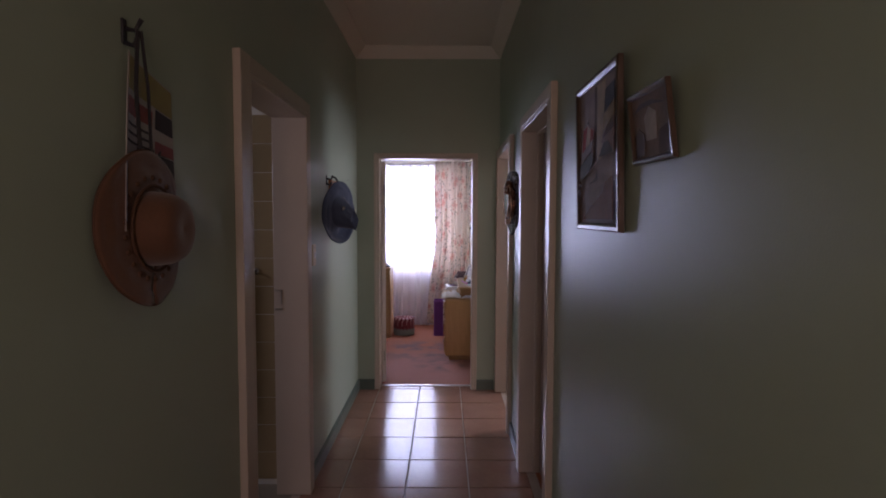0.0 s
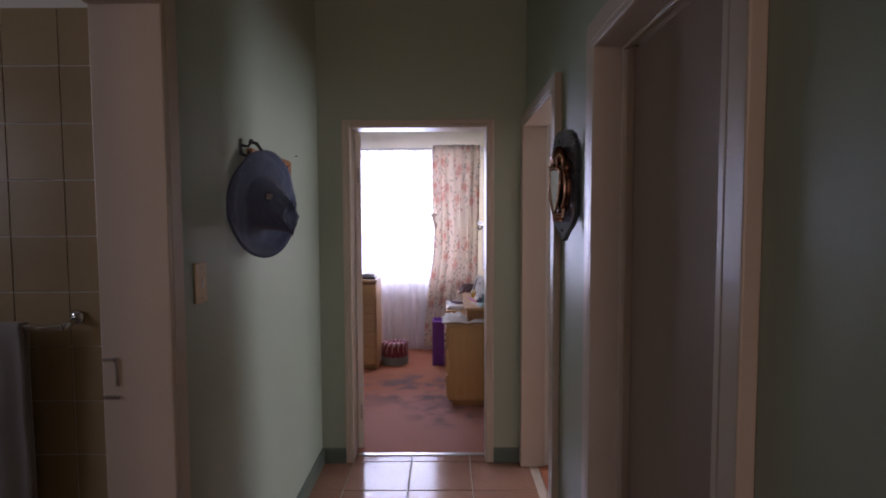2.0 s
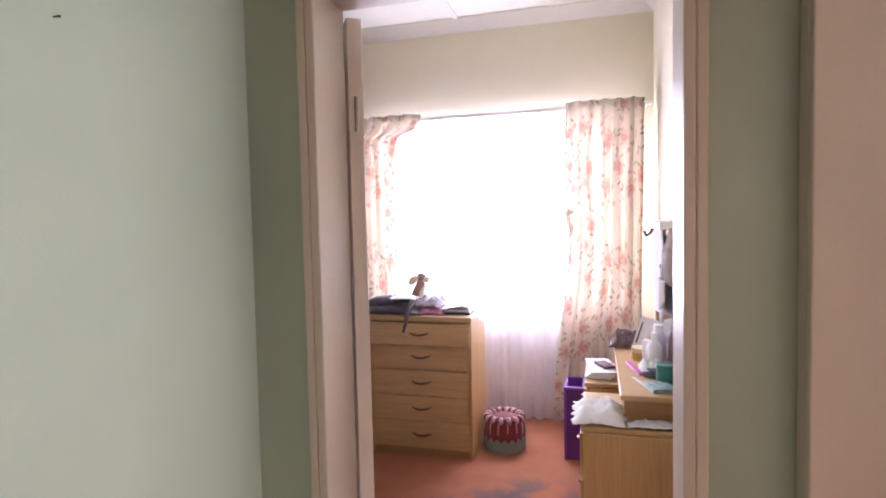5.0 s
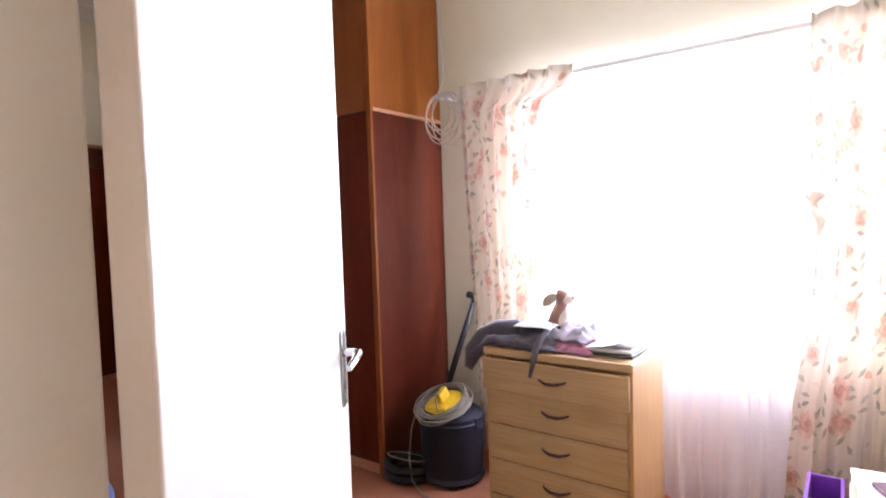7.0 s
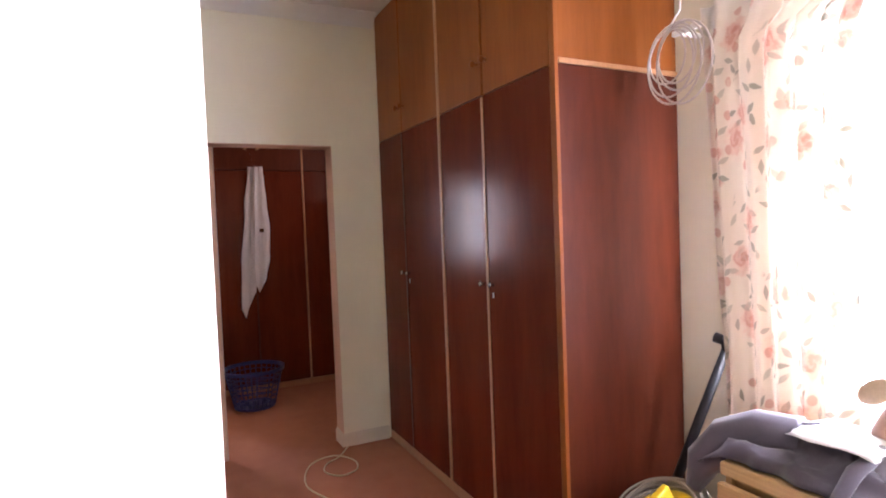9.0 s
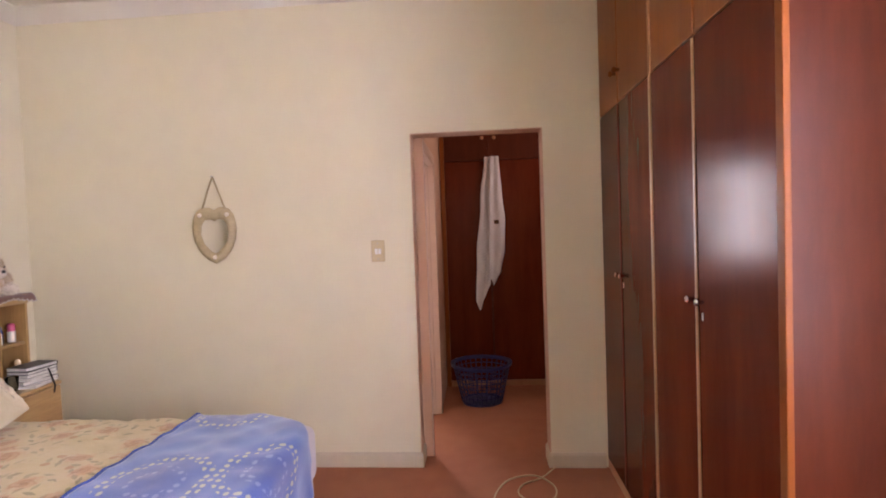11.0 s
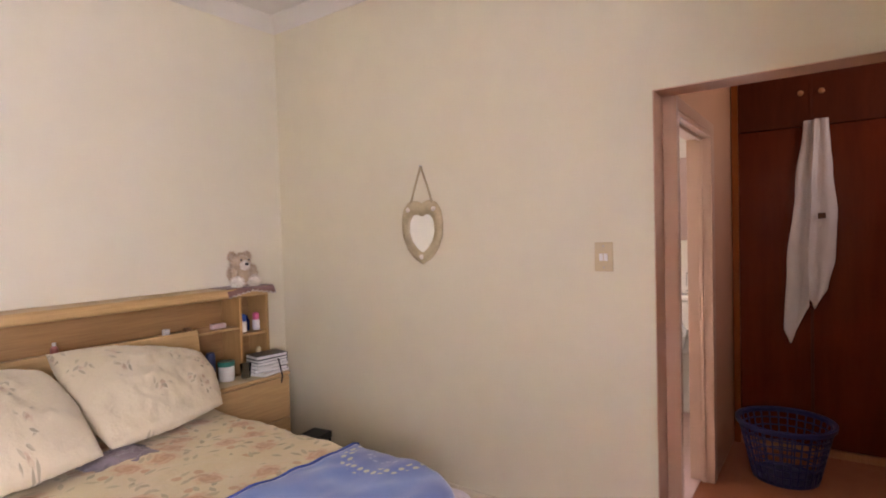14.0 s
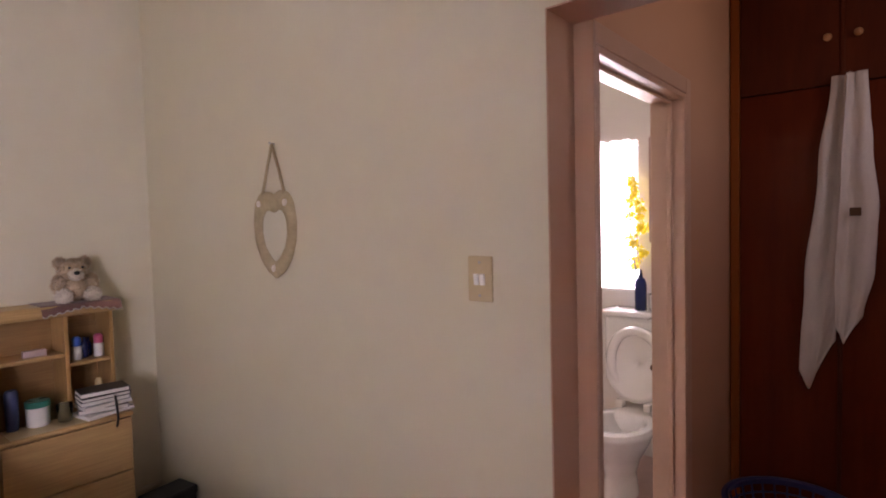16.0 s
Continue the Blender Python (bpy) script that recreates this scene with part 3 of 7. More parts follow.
wall_with_gaps("wall_hall_end", "x", -0.82, 0.54, END, 4.805, [(-0.577, 0.257, 0, 2.007)], GREEN, "green painted end wall of the hall with a bedroom doorway")
wall_with_gaps("wall_bedroom_door", "x", -0.82, 0.54, 4.805, INNER, [(-0.577, 0.257, 0, 2.007)], CREAM, "cream painted bedroom wall beside the door")
# unseen wall; its gap is added for the fill lamp
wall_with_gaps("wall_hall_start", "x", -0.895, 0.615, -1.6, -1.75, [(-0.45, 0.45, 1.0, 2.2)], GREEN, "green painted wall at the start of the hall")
wall_with_gaps("wall_bedroom_east", "y", 4.805, BED_N, BED_E, 0.615, [], CREAM, "cream painted bedroom wall behind the dressing table")
wall_with_gaps("wall_bedroom_north", "x", -4.25, 0.615, BED_N, 7.74, [(-1.6, 0.24, 0.8, 2.12)], CREAM, "cream painted wall with the bedroom window")
wall_with_gaps("wall_bedroom_south", "x", -4.35, -0.895, BED_S, 3.17, [], CREAMLIT, "cream painted wall behind the bed, coloured lighter for window light")
bm = bmesh.new()
for y0, y1, z0, z1 in ((3.17, 5.80, 0, HIGH), (5.80, 6.581, 2.016, HIGH), (6.581, 7.74, 0, HIGH)):
    hexa(bm, [(west(y0), y0), (west(y1), y1), (west(y1) - 0.15, y1), (west(y0) - 0.15, y0)], z0, z1)
structure("wall_bedroom_west", bm, CREAM, "cream painted wall with a plain opening to the dressing alcove", "wall")
# painted lining of the opening, 4 mm proud
def opening_lining(y0, y1, z0, z1):
    bm = bmesh.new()
    hexa(bm, [(west(y0) - 0.001, y0), (west(y1) - 0.001, y1), (west(y1) - 0.149, y1), (west(y0) - 0.149, y0)], z0, z1)
    return bm


structure("opening_lining", opening_lining(5.8, 5.804, 0, 2.012), PINKISH, "pinkish painted side of the alcove opening", "opening lining")
structure("opening_lining", opening_lining(6.577, 6.581, 0, 2.012), PINKISH, "pinkish painted side of the alcove opening", "opening lining")
structure("opening_lining", opening_lining(5.8, 6.581, 2.012, 2.016), PINKISH, "pinkish painted head of the alcove opening", "opening lining")
# dressing alcove and toilet
wall_with_gaps("wall_alcove_south", "x", -5.95, west(5.8) - 0.15, 5.86, 5.8, [(-5.05, -4.235, 0, 1.95)], PINKISH, "pinkish cream wall of the alcove with the toilet door")
wall_with_gaps("wall_toilet_north", "x", -6.62, west(5.8) - 0.15, 5.8, 5.74, [(-5.05, -4.235, 0, 1.95)], WHITEWALL, "white wall of the toilet beside its door")
# gap out of view, added for the alcove's fill lamp
wall_with_gaps("wall_alcove_north", "x", -6.62, -4.2, 7.1, 7.25, [(-5.3, -4.7, 1.8, 2.4)], PINKISH, "pinkish cream end wall of the dressing alcove")
wall_with_gaps("wall_alcove_west", "y", 5.74, 7.25, -6.44, -6.62, [], PINKISH, "plain wall behind the alcove wardrobe")
wall_with_gaps("wall_toilet_west", "y", 3.6, 5.74, -6.2, -6.35, [(4.68, 5.265, 1.05, 1.96)], WHITEWALL, "white toilet wall with a small window")
wall_with_gaps("wall_toilet_south", "x", -6.55, west(4) - 0.15, 3.6, 3.45, [], WHITEWALL, "white end wall of the toilet")
# bathroom off the hall and the room across from it
wall_with_gaps("wall_bathroom_north", "x", -2.8, -0.895, 3.02, 3.17, [], WHITEWALL, "white bathroom wall above olive tiles")
# gap out of view, added for the bathroom lamp
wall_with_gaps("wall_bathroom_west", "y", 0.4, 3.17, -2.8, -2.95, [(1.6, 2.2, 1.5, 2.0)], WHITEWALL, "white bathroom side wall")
wall_with_gaps("wall_bathroom_south", "x", -2.95, -0.895, 0.4, 0.25, [], WHITEWALL, "white bathroom end wall")
wall_with_gaps("wall_room_north", "x", 0.615, 3.45, INNER, 5.03, [], WHITEWALL, "white wall of the room across the hall")
# gap out of view, added for the side room's lamp
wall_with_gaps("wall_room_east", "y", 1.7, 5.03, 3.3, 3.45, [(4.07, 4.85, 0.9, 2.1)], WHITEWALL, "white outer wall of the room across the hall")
wall_with_gaps("wall_room_south", "x", 0.615, 3.45, 1.7, 1.55, [], WHITEWALL, "white end wall of the room across the hall")

structure("ceiling_hall", box(-0.895, 0.615, -1.75, END, HIGH, HIGH + 0.08, 0), CEILING, "plain painted hall ceiling board", "ceiling")
structure("ceiling_bedroom", box(-4.4, 0.615, END, 7.74, HIGH, HIGH + 0.08, 0), CEILING, "painted bedroom ceiling board", "ceiling")
structure("ceiling_bedroom_side", box(-4.4, -0.895, 3.17, END, HIGH, HIGH + 0.08, 0), CEILING, "painted bedroom ceiling board over the bed", "ceiling")
structure("ceiling_alcove", box(-6.62, -4.4, 3.45, 7.25, HIGH - 0.25, HIGH - 0.17, 0), CEILING, "painted ceiling of the alcove and toilet", "ceiling")
structure("ceiling_bathroom", box(-2.95, -0.895, 0.25, 3.17, HIGH, HIGH + 0.08, 0), CEILING, "white bathroom ceiling", "ceiling")
structure("ceiling_room", box(0.615, 3.45, 1.55, 5.03, HIGH, HIGH + 0.08, 0), WHITEWALL, "white ceiling of the room across the hall", "ceiling")

structure("ground", box(-40, 40, -40, 40, -0.3, -0.06, 0), plain("dry_earth", (0.24, 0.19, 0.13), 0.95, vary=0.3), "dry earth ground round the house", "ground")
structure("floor_bedroom", box(-6.6, 0.615, 4.835, 7.74, -0.06, 0.0, 0), CARPET, "worn salmon-red carpet with grey stains", "floor")
structure("floor_bedroom_side", box(-4.35, -0.82, 3.17, 4.835, -0.06, 0.0, 0), CARPET, "worn salmon-red carpet beside the bed", "floor")
structure("floor_toilet", box(-6.62, -4.35, 3.45, 4.835, -0.06, 0.0, 0), GROUT, "pale tiled toilet floor", "floor")
structure("toilet_floor_mat", box(-6.4, -4.4, 4.835, 5.79, 0.0, 0.008, 0.002), plain("pale_pink_floor_tile", (0.6, 0.42, 0.38), 0.35, vary=0.1), "pale pinkish toilet floor covering", "floor")
structure("floor_room", box(0.54, 3.45, 1.55, 5.03, -0.06, 0.0, 0), CARPET, "carpet of the room across the hall", "floor")
structure("floor_bathroom", box(-2.95, -0.82, 0.25, 3.17, -0.06, 0.0, 0), plain("bathroom_floor", (0.3, 0.26, 0.2), 0.4), "brown bathroom floor", "floor")
floor_hall = structure("floor_hall", box(-0.82, 0.54, -1.75, 4.835, -0.06, -0.004, 0), GROUT, "terracotta tiled hall floor with pale grout", "floor")
structure("threshold_strip", box(-0.555, 0.235, 4.815, 4.85, 0.0, 0.006, 0.002), STEEL, "worn metal strip between tiles and carpet", "threshold")


def run(name, points, profile, material, label, category, normal_side=1):
    """A moulding along wall faces: profile (out, up) pairs swept on straight pieces with mitred corners."""
    bm = bmesh.new()
    pts = [Vector(p) for p in points]
    dirs = [(b - a).normalized() for a, b in zip(pts, pts[1:])]
    rings = []
    for i, p in enumerate(pts):
        d0, d1 = dirs[max(i - 1, 0)], dirs[min(i, len(dirs) - 1)]
        n0, n1 = (Vector((-d.y, d.x, 0)) * normal_side for d in (d0, d1))
        n = (n0 + n1)
        n = n / max(n.dot(n0), 1e-6) if n.length > 1e-6 else n0
        rings.append([bm.verts.new(p + n * o + Vector((0, 0, h))) for o, h in profile])
    for a, b in zip(rings, rings[1:]):
        for k in range(len(profile)):
            bm.faces.new((a[k], a[(k + 1) % len(profile)], b[(k + 1) % len(profile)], b[k]))
    bm.faces.new(rings[0])
    bm.faces.new(rings[-1])
    return structure(name, bm, material, label, category)


SKIRT = [(0, 0), (0.016, 0), (0.016, 0.075), (0.008, 0.088), (0, 0.088)]
CORNICE = [(0, HIGH), (0, HIGH - 0.085), (0.008, HIGH - 0.085), (0.03, HIGH - 0.06), (0.06, HIGH - 0.03), (0.085, HIGH - 0.008), (0.085, HIGH)]
for k, pts in enumerate(([(LEFT, 2.98, 0), (LEFT, END, 0), (-0.60, END, 0)], [(LEFT, -1.6, 0), (LEFT, 1.97, 0)])):
    run("baseboard_hall_left", pts, SKIRT, SKIRTGREEN, "dark green glossy skirting board", "skirting", -1)
for pts in ([(0.28, END, 0), (0.43, END, 0)], [(RIGHT, 3.74, 0), (RIGHT, 3.25, 0)], [(RIGHT, 2.31, 0), (RIGHT, -1.6, 0)]):
    run("baseboard_hall_right", pts, SKIRT, SKIRTGREEN, "dark green glossy skirting board", "skirting", -1)
for pts in ([(west(6.9), 6.9, 0), (west(6.581), 6.581, 0), (west(6.581) - 0.15, 6.581, 0)], [(west(5.8) - 0.15, 5.8, 0), (west(5.8), 5.8, 0), (west(BED_S), BED_S, 0), (-0.895, BED_S, 0), (-0.895, INNER, 0), (-0.62, INNER, 0)]):
    run("baseboard_bedroom", pts, SKIRT, SKIRTCREAM, "cream painted skirting board", "skirting", 1)
run("baseboard_window_wall", [(BED_E, INNER, 0), (BED_E, BED_N, 0), (-2.12, BED_N, 0)], SKIRT, SKIRTCREAM, "cream painted skirting board below the window", "skirting", 1)
run("cornice_hall", [(RIGHT, -1.6, 0), (RIGHT, END, 0), (LEFT, END, 0), (LEFT, -1.6, 0)], CORNICE, CEILING, "coved plaster cornice of the hall", "cornice", 1)
run("cornice_bedroom", [(BED_E, INNER, 0), (BED_E, BED_N, 0), (-2.12, BED_N, 0)], CORNICE, CEILING, "coved plaster cornice over the window", "cornice", 1)
run("cornice_bedroom_west", [(west(6.9), 6.9, 0), (west(BED_S), BED_S, 0), (-0.895, BED_S, 0), (-0.895, INNER, 0), (BED_E, INNER, 0)], CORNICE, CEILING, "coved plaster cornice of the bedroom", "cornice", 1)
# cover strips of the ceiling boards
for k, x in enumerate((-3.3, -2.1, -0.9)):
    structure("ceiling_strip", box(x - 0.02, x + 0.02, 3.4 if x < -0.95 else 4.95, 7.5, HIGH - 0.012, HIGH, 0.003), CEILING, "narrow painted cover strip on the ceiling", "ceiling strip")


# ---- door frames and doors ----
def door_frame(name, axis, a0, a1, head, face, back, proud, wide, material, label, wide0=None, wide1=None, stop=True):
    """A painted frame lining an opening: two uprights and a head, with a stop."""
    ob = thing(name, label, "door frame", (0, 0, 0))
    tagged(ob, kind="structure")
    s = 1 if face > back else -1
    f, b = face + s * proud, back - s * 0.004
    lo, hi = min(f, b), max(f, b)
    w0, w1 = wide0 or wide, wide1 or wide
    mid = (face + back) / 2

    def blk(p, q, z0, z1, l, h):
        return box(p, q, l, h, z0, z1, 0.004) if axis == "x" else box(l, h, p, q, z0, z1, 0.004)

    flo, fhi = min(f, face), max(f, face)
    part("upright", blk(a0 - 0.001, a0 + 0.022, 0, head, lo, hi), material, ob)
    part("upright", blk(a1 - 0.022, a1 + 0.001, 0, head, lo, hi), material, ob)
    part("head", blk(a0 + 0.022, a1 - 0.022, head - 0.022, head, lo, hi), material, ob)
    part("architrave", blk(a0 - w0, a0 - 0.001, 0, head + wide, flo, fhi), material, ob)
    part("architrave", blk(a1 + 0.001, a1 + w1, 0, head + wide, flo, fhi), material, ob)
    part("architrave", blk(a0 - 0.001, a1 + 0.001, head + 0.001, head + wide, flo, fhi), material, ob)
    if not stop:
        return ob
    st = 0.02
    slo, shi = min(mid, mid + s * st), max(mid, mid + s * st)
    part("door_stop", blk(a0 + 0.022, a0 + 0.034, 0, head - 0.022, slo, shi), material, ob)
    part("door_stop", blk(a1 - 0.034, a1 - 0.022, 0, head - 0.022, slo, shi), material, ob)
    part("door_stop", blk(a0 + 0.034, a1 - 0.034, head - 0.034, head - 0.022, slo, shi), material, ob)
    return ob


frame_end = door_frame("door_frame_1", "x", -0.577, 0.257, 2.007, END, INNER, 0.012, 0.024, FRAMEPAINT, "cream painted steel door frame at the end of the hall", stop=False)
frame_bath = door_frame("door_frame_2", "y", 2.06, 2.92, 2.03, LEFT, -0.895, 0.03, 0.06, FRAMEPAINT, "cream painted frame of the bathroom doorway", wide0=0.09, stop=False)
frame_r1 = door_frame("door_frame_3", "y", 2.37, 3.19, 2.0, RIGHT, 0.615, 0.03, 0.06, FRAMEPAINT, "cream painted frame of a closed side door")
frame_r2 = door_frame("door_frame_4", "y", 3.79, 4.68, 2.0, RIGHT, 0.571, 0.03, 0.05, FRAMEPAINT, "cream painted frame of an open side door", wide1=0.048, stop=False)
frame_wc = door_frame("door_frame_5", "x", -5.05, -4.235, 1.95, 5.86, 5.74, 0.006, 0.06, PINKFRAME, "pinkish cream frame of the toilet doorway", wide1=0.006)


def strike_plate(parent, x, y, z):
    """Worn strike: an upright bar with a lip above and a tab below, let into the jamb's face."""
    ob = part("strike_plate", box(x - 0.004, x + 0.004, y - 0.003, y + 0.002, z - 0.04, z + 0.035, 0.001), STEEL, parent, "worn steel strike plate")
    for dz in (0.03, -0.068):
        part("strike_lip", box(x - 0.036, x + 0.004 if dz < 0 else x - 0.005, y - 0.005, y + 0.002, z + dz - 0.004, z + dz + 0.004, 0.001), STEEL, ob)
    return ob


strike_plate(frame_bath, -0.858, 2.896, 1.08)
strike_plate(frame_wc, -5.0, 5.735, 1.15)


def lever_set(parent, m, material):
    """Long back plate with a lever, keyhole and screws, in the local x-z plane, facing +y."""
    def at(bm):
        bmesh.ops.transform(bm, matrix=m, verts=bm.verts)
        return bm
    plate = part("back_plate", at(box(-0.019, 0.019, 0, 0.007, -0.1, 0.085, 0.004)), material, parent, "chrome lock plate")
    part("lever", at(tube([(0, 0.004, 0.03), (0, 0.032, 0.03), (-0.012, 0.042, 0.03), (-0.07, 0.044, 0.027), (-0.115, 0.04, 0.02)], [0.011, 0.011, 0.011, 0.009, 0.007], 10)), material, plate, "chrome lever handle")
    part("keyhole", at(box(-0.003, 0.003, 0.005, 0.008, -0.06, -0.04, 0.001)), BLACK, plate)
    for z in (-0.09, 0.075):
        part("screw", at(lathe([(0.004, 0.006), (0.004, 0.008), (0.002, 0.0085)], 10, pose(0, 0, z, 0, 0, 0) @ pose(0, 0, 0, -90, 0, 0))), material, plate)


def leaf(name, hinge, angle, width, height, thick, material, label, handle_z=1.05, flip=1, plates=(1, -1)):
    """A flush door leaf: local x runs from the hinge, local y is its face."""
    m = pose(hinge[0], hinge[1], 0, 0, 0, angle)
    ob = thing(name, label, "door", (hinge[0], hinge[1], 0))
    slab = part("leaf", cuboid(bmesh.new(), 0, width, -thick, 0, 0.012, height, m, 0.003), material, ob)
    for s in plates:
        mm = m @ Matrix.Translation((width - 0.056, 0 if s > 0 else -thick, handle_z)) @ (pose(0, 0, 0) if s > 0 else pose(0, 0, 0, 0, 0, 180) @ Matrix.Diagonal((-1, 1, 1, 1)))
        lever_set(slab, mm, CHROME)
    for z in (0.25, height - 0.25):
        part("hinge", tube([m @ Vector((-0.006, -thick * 0.5, z - 0.045)), m @ Vector((-0.006, -thick * 0.5, z + 0.045))], 0.006, 8), STEEL, ob, "steel butt hinge")
    return ob


leaf("bedroom_door", (-0.553, 4.893), 125.0, 0.855, 1.975, 0.04, DOORPAINT, "white flush bedroom door, wide open, with chrome lever", 1.095, plates=(-1,))
# closed leaf stands in shadow; that darkness is put into its brown colour
leaf("side_door", (0.60, 3.165), -90.0, 0.775, 1.97, 0.04, plain("shaded_door_paint", (0.31, 0.23, 0.175), 0.7, vary=0.06, scale=2.0), "closed cream flush side door in its frame", 1.0, plates=())
leaf("side_door", (0.612, 4.66), 1.0, 0.8, 1.985, 0.04, FRAMEPAINT, "cream flush side door standing open into the next room", 1.0, plates=())
leaf("bathroom_door", (-0.905, 2.08), 178.0, 0.8, 1.98, 0.04, FRAMEPAINT, "cream bathroom door standing open", 1.0, plates=())


# ---- hall: things on the walls ----
def hat(name, label, at, brim_r, crown_r, crown_h, material, curl, squash, lean, parts):
    """A hat hung flat on the wall, its crown pointing into the hall; local z is the crown's axis."""
    m = Matrix.Translation(at) @ pose(0, 0, 0, 0, lean[0], lean[1]) @ pose(0, 0, 0, 0, 90, 0) @ pose(0, 0, 0, 0, 0, lean[2])
    ob = thing(name, label, "hat", at)

    def brim(u, v):
        a = u * 2 * math.pi
        r = crown_r * 0.96 + (brim_r - crown_r * 0.96) * v
        rr = r * (1 + 0.03 * math.sin(2 * a + 0.6))
        z = curl * v ** 2 * math.cos(2 * a) + 0.006 * rnd(3 * v, a) + 0.012 * (1 - v)
        return m @ Vector((rr * math.cos(a) * 0.97, rr * math.sin(a), z))

    def crown(u, v):
        a = u * 2 * math.pi
        prof = ([(1.0, 0.0), (0.96, 0.2), (0.88, 0.45), (0.76, 0.7), (0.55, 0.9), (0.3, 1.0), (0.12, 0.98), (0.0, 0.95)] if squash else [(1.0, 0.0), (0.99, 0.2), (0.96, 0.45), (0.9, 0.68), (0.76, 0.88), (0.5, 0.98), (0.2, 0.94), (0.0, 0.9)])
        k = v * (len(prof) - 1)
        i = min(int(k), len(prof) - 2)
        f = k - i
        r = (prof[i][0] * (1 - f) + prof[i + 1][0] * f) * crown_r
        z = (prof[i][1] * (1 - f) + prof[i + 1][1] * f) * crown_h
        pinch = squash * v
        x, y = r * math.cos(a), r * math.sin(a) * (1 - pinch)
        if squash:
            z += squash * 0.05 * (abs(y) / crown_r) * v - 0.03 * math.exp(-(y / 0.025) ** 2) * v
        return m @ Vector((x + 0.02 * squash * v, y, z + 0.012))

    b = part("brim", sheet(brim, 64, 10, 0.004), material, ob, smooth=True)
    c = part("crown", sheet(crown, 48, 16), material, ob, smooth=True)
    ring = [brim(k / 64, 1.0) for k in range(64)]
    part("brim_binding", tube(ring, 0.0035, 6, closed=True), parts, b, smooth=True)
    return ob, m


straw, sm = hat("straw_hat", "brown straw sun hat hung on the hall wall by cords", (-0.718, 1.335, 1.472), 0.187, 0.09, 0.085, STRAW, 0.012, 0.0, (0, 0, 0), STRAWDARK)
band = part("hat_band", tube([sm @ Vector((0.103 * math.cos(k * math.pi / 16), 0.103 * math.sin(k * math.pi / 16), 0.022)) for k in range(32)], 0.004, 6, closed=True), STRAWDARK, straw, "dark plaited cord round the crown")
for k in range(22):
    a = k * 2 * math.pi / 22
    part("stud", lathe([(0.007, 0.0), (0.006, 0.004), (0.001, 0.006)], 8, sm @ Matrix.Translation((0.122 * math.cos(a), 0.122 * math.sin(a), 0.016))), STRAWDARK, band, "dark woven stud")


def wall_hook(at, out, material=BLACK):
    ob = thing("wall_hook", "small black metal coat hook screwed to the wall", "hook", at, "hall hooks")
    x, y, z = at
    part("plate", box(min(x, x + out * 0.006), max(x, x + out * 0.006), y - 0.009, y + 0.009, z - 0.035, z + 0.022, 0.002), material, ob)
    part("prong", tube([(x, y, z), (x + out * 0.03, y, z - 0.005), (x + out * 0.045, y, z + 0.02)], [0.006, 0.005, 0.006], 8), material, ob, smooth=True)
    part("prong", tube([(x, y, z - 0.03), (x + out * 0.025, y, z - 0.04), (x + out * 0.035, y, z - 0.02)], [0.006, 0.005, 0.006], 8), material, ob, smooth=True)
    return ob


wall_hook((LEFT, 1.305, 1.935), 1)
cords = part("hat_cord", tube([(-0.71, 1.305, 1.93), (-0.715, 1.30, 1.8), (-0.715, 1.31, 1.66)], 0.005, 6), CORD, straw, "dark hanging cord")
tube_bm = tube([(-0.705, 1.31, 1.93), (-0.705, 1.335, 1.8), (-0.71, 1.35, 1.66)], 0.004, 6)
part("hat_cord", tube_bm, CORD, straw, "dark hanging cord")


def lettering(text, size, m, material, parent, name="lettering"):
    cu = bpy.data.curves.new("text", "FONT")
    cu.body, cu.size, cu.extrude = text, size, 0.0006
    tmp = new("text", cu)
    me = bpy.data.meshes.new_from_object(tmp)
    bpy.data.objects.remove(tmp)
    me.transform(m)
    me.materials.append(material)
    ob = new(name, me)
    ob.parent = parent
    ob.matrix_parent_inverse = parent.matrix_basis.inverted() if parent.type == "EMPTY" else Matrix()
    return ob


def calendar():
    y1, z0, z1, x = 1.52, 1.47, 1.885, LEFT
    ob = thing("wall_calendar", "curling printed paper wall calendar for 2016", "calendar", (x, 1.4, z0))

    def at(u, v, lift=0.0):
        y0 = 1.2 + 0.11 * v
        roll = 0.035 * max(0.0, 0.35 - u) ** 2 * 8 * (1.2 - v)
        return (x + 0.004 + 0.01 * (1 - v) ** 2 + roll + lift, y0 + (y1 - y0) * u, z0 + (z1 - 0.05 * u - z0) * v)
    page = part("page", sheet(at, 20, 14, 0.0015), plain("grey_calendar_paper", (0.42, 0.38, 0.36), 0.7, vary=0.1), ob)

    def blk(a0, a1, b0, b1, mat, nm):
        part(nm, sheet(lambda u, v: at(a0 + (a1 - a0) * u, b0 + (b1 - b0) * v, 0.0018), 6, 3, 0.0006), mat, page)
    red, gold = plain("calendar_red", (0.26, 0.06, 0.06), 0.6), plain("calendar_gold", (0.3, 0.25, 0.09), 0.6)
    blk(0.0, 0.45, 0.05, 0.4, plain("calendar_blue", (0.12, 0.18, 0.34), 0.6), "photo")
    blk(0.02, 0.98, 0.8, 0.985, gold, "banner")
    blk(0.62, 0.98, 0.66, 0.79, INK, "photo")
    blk(0.62, 0.98, 0.5, 0.58, red, "text_bar")
    blk(0.62, 0.98, 0.3, 0.49, INK, "photo")
    blk(0.05, 0.56, 0.66, 0.76, red, "text_bar")
    for k in range(3):
        blk(0.06 + 0.18 * k, 0.2 + 0.18 * k, 0.28, 0.4, INK, "photo")
        blk(0.06, 0.56, 0.6 - 0.05 * k, 0.615 - 0.05 * k, INK, "text_bar")
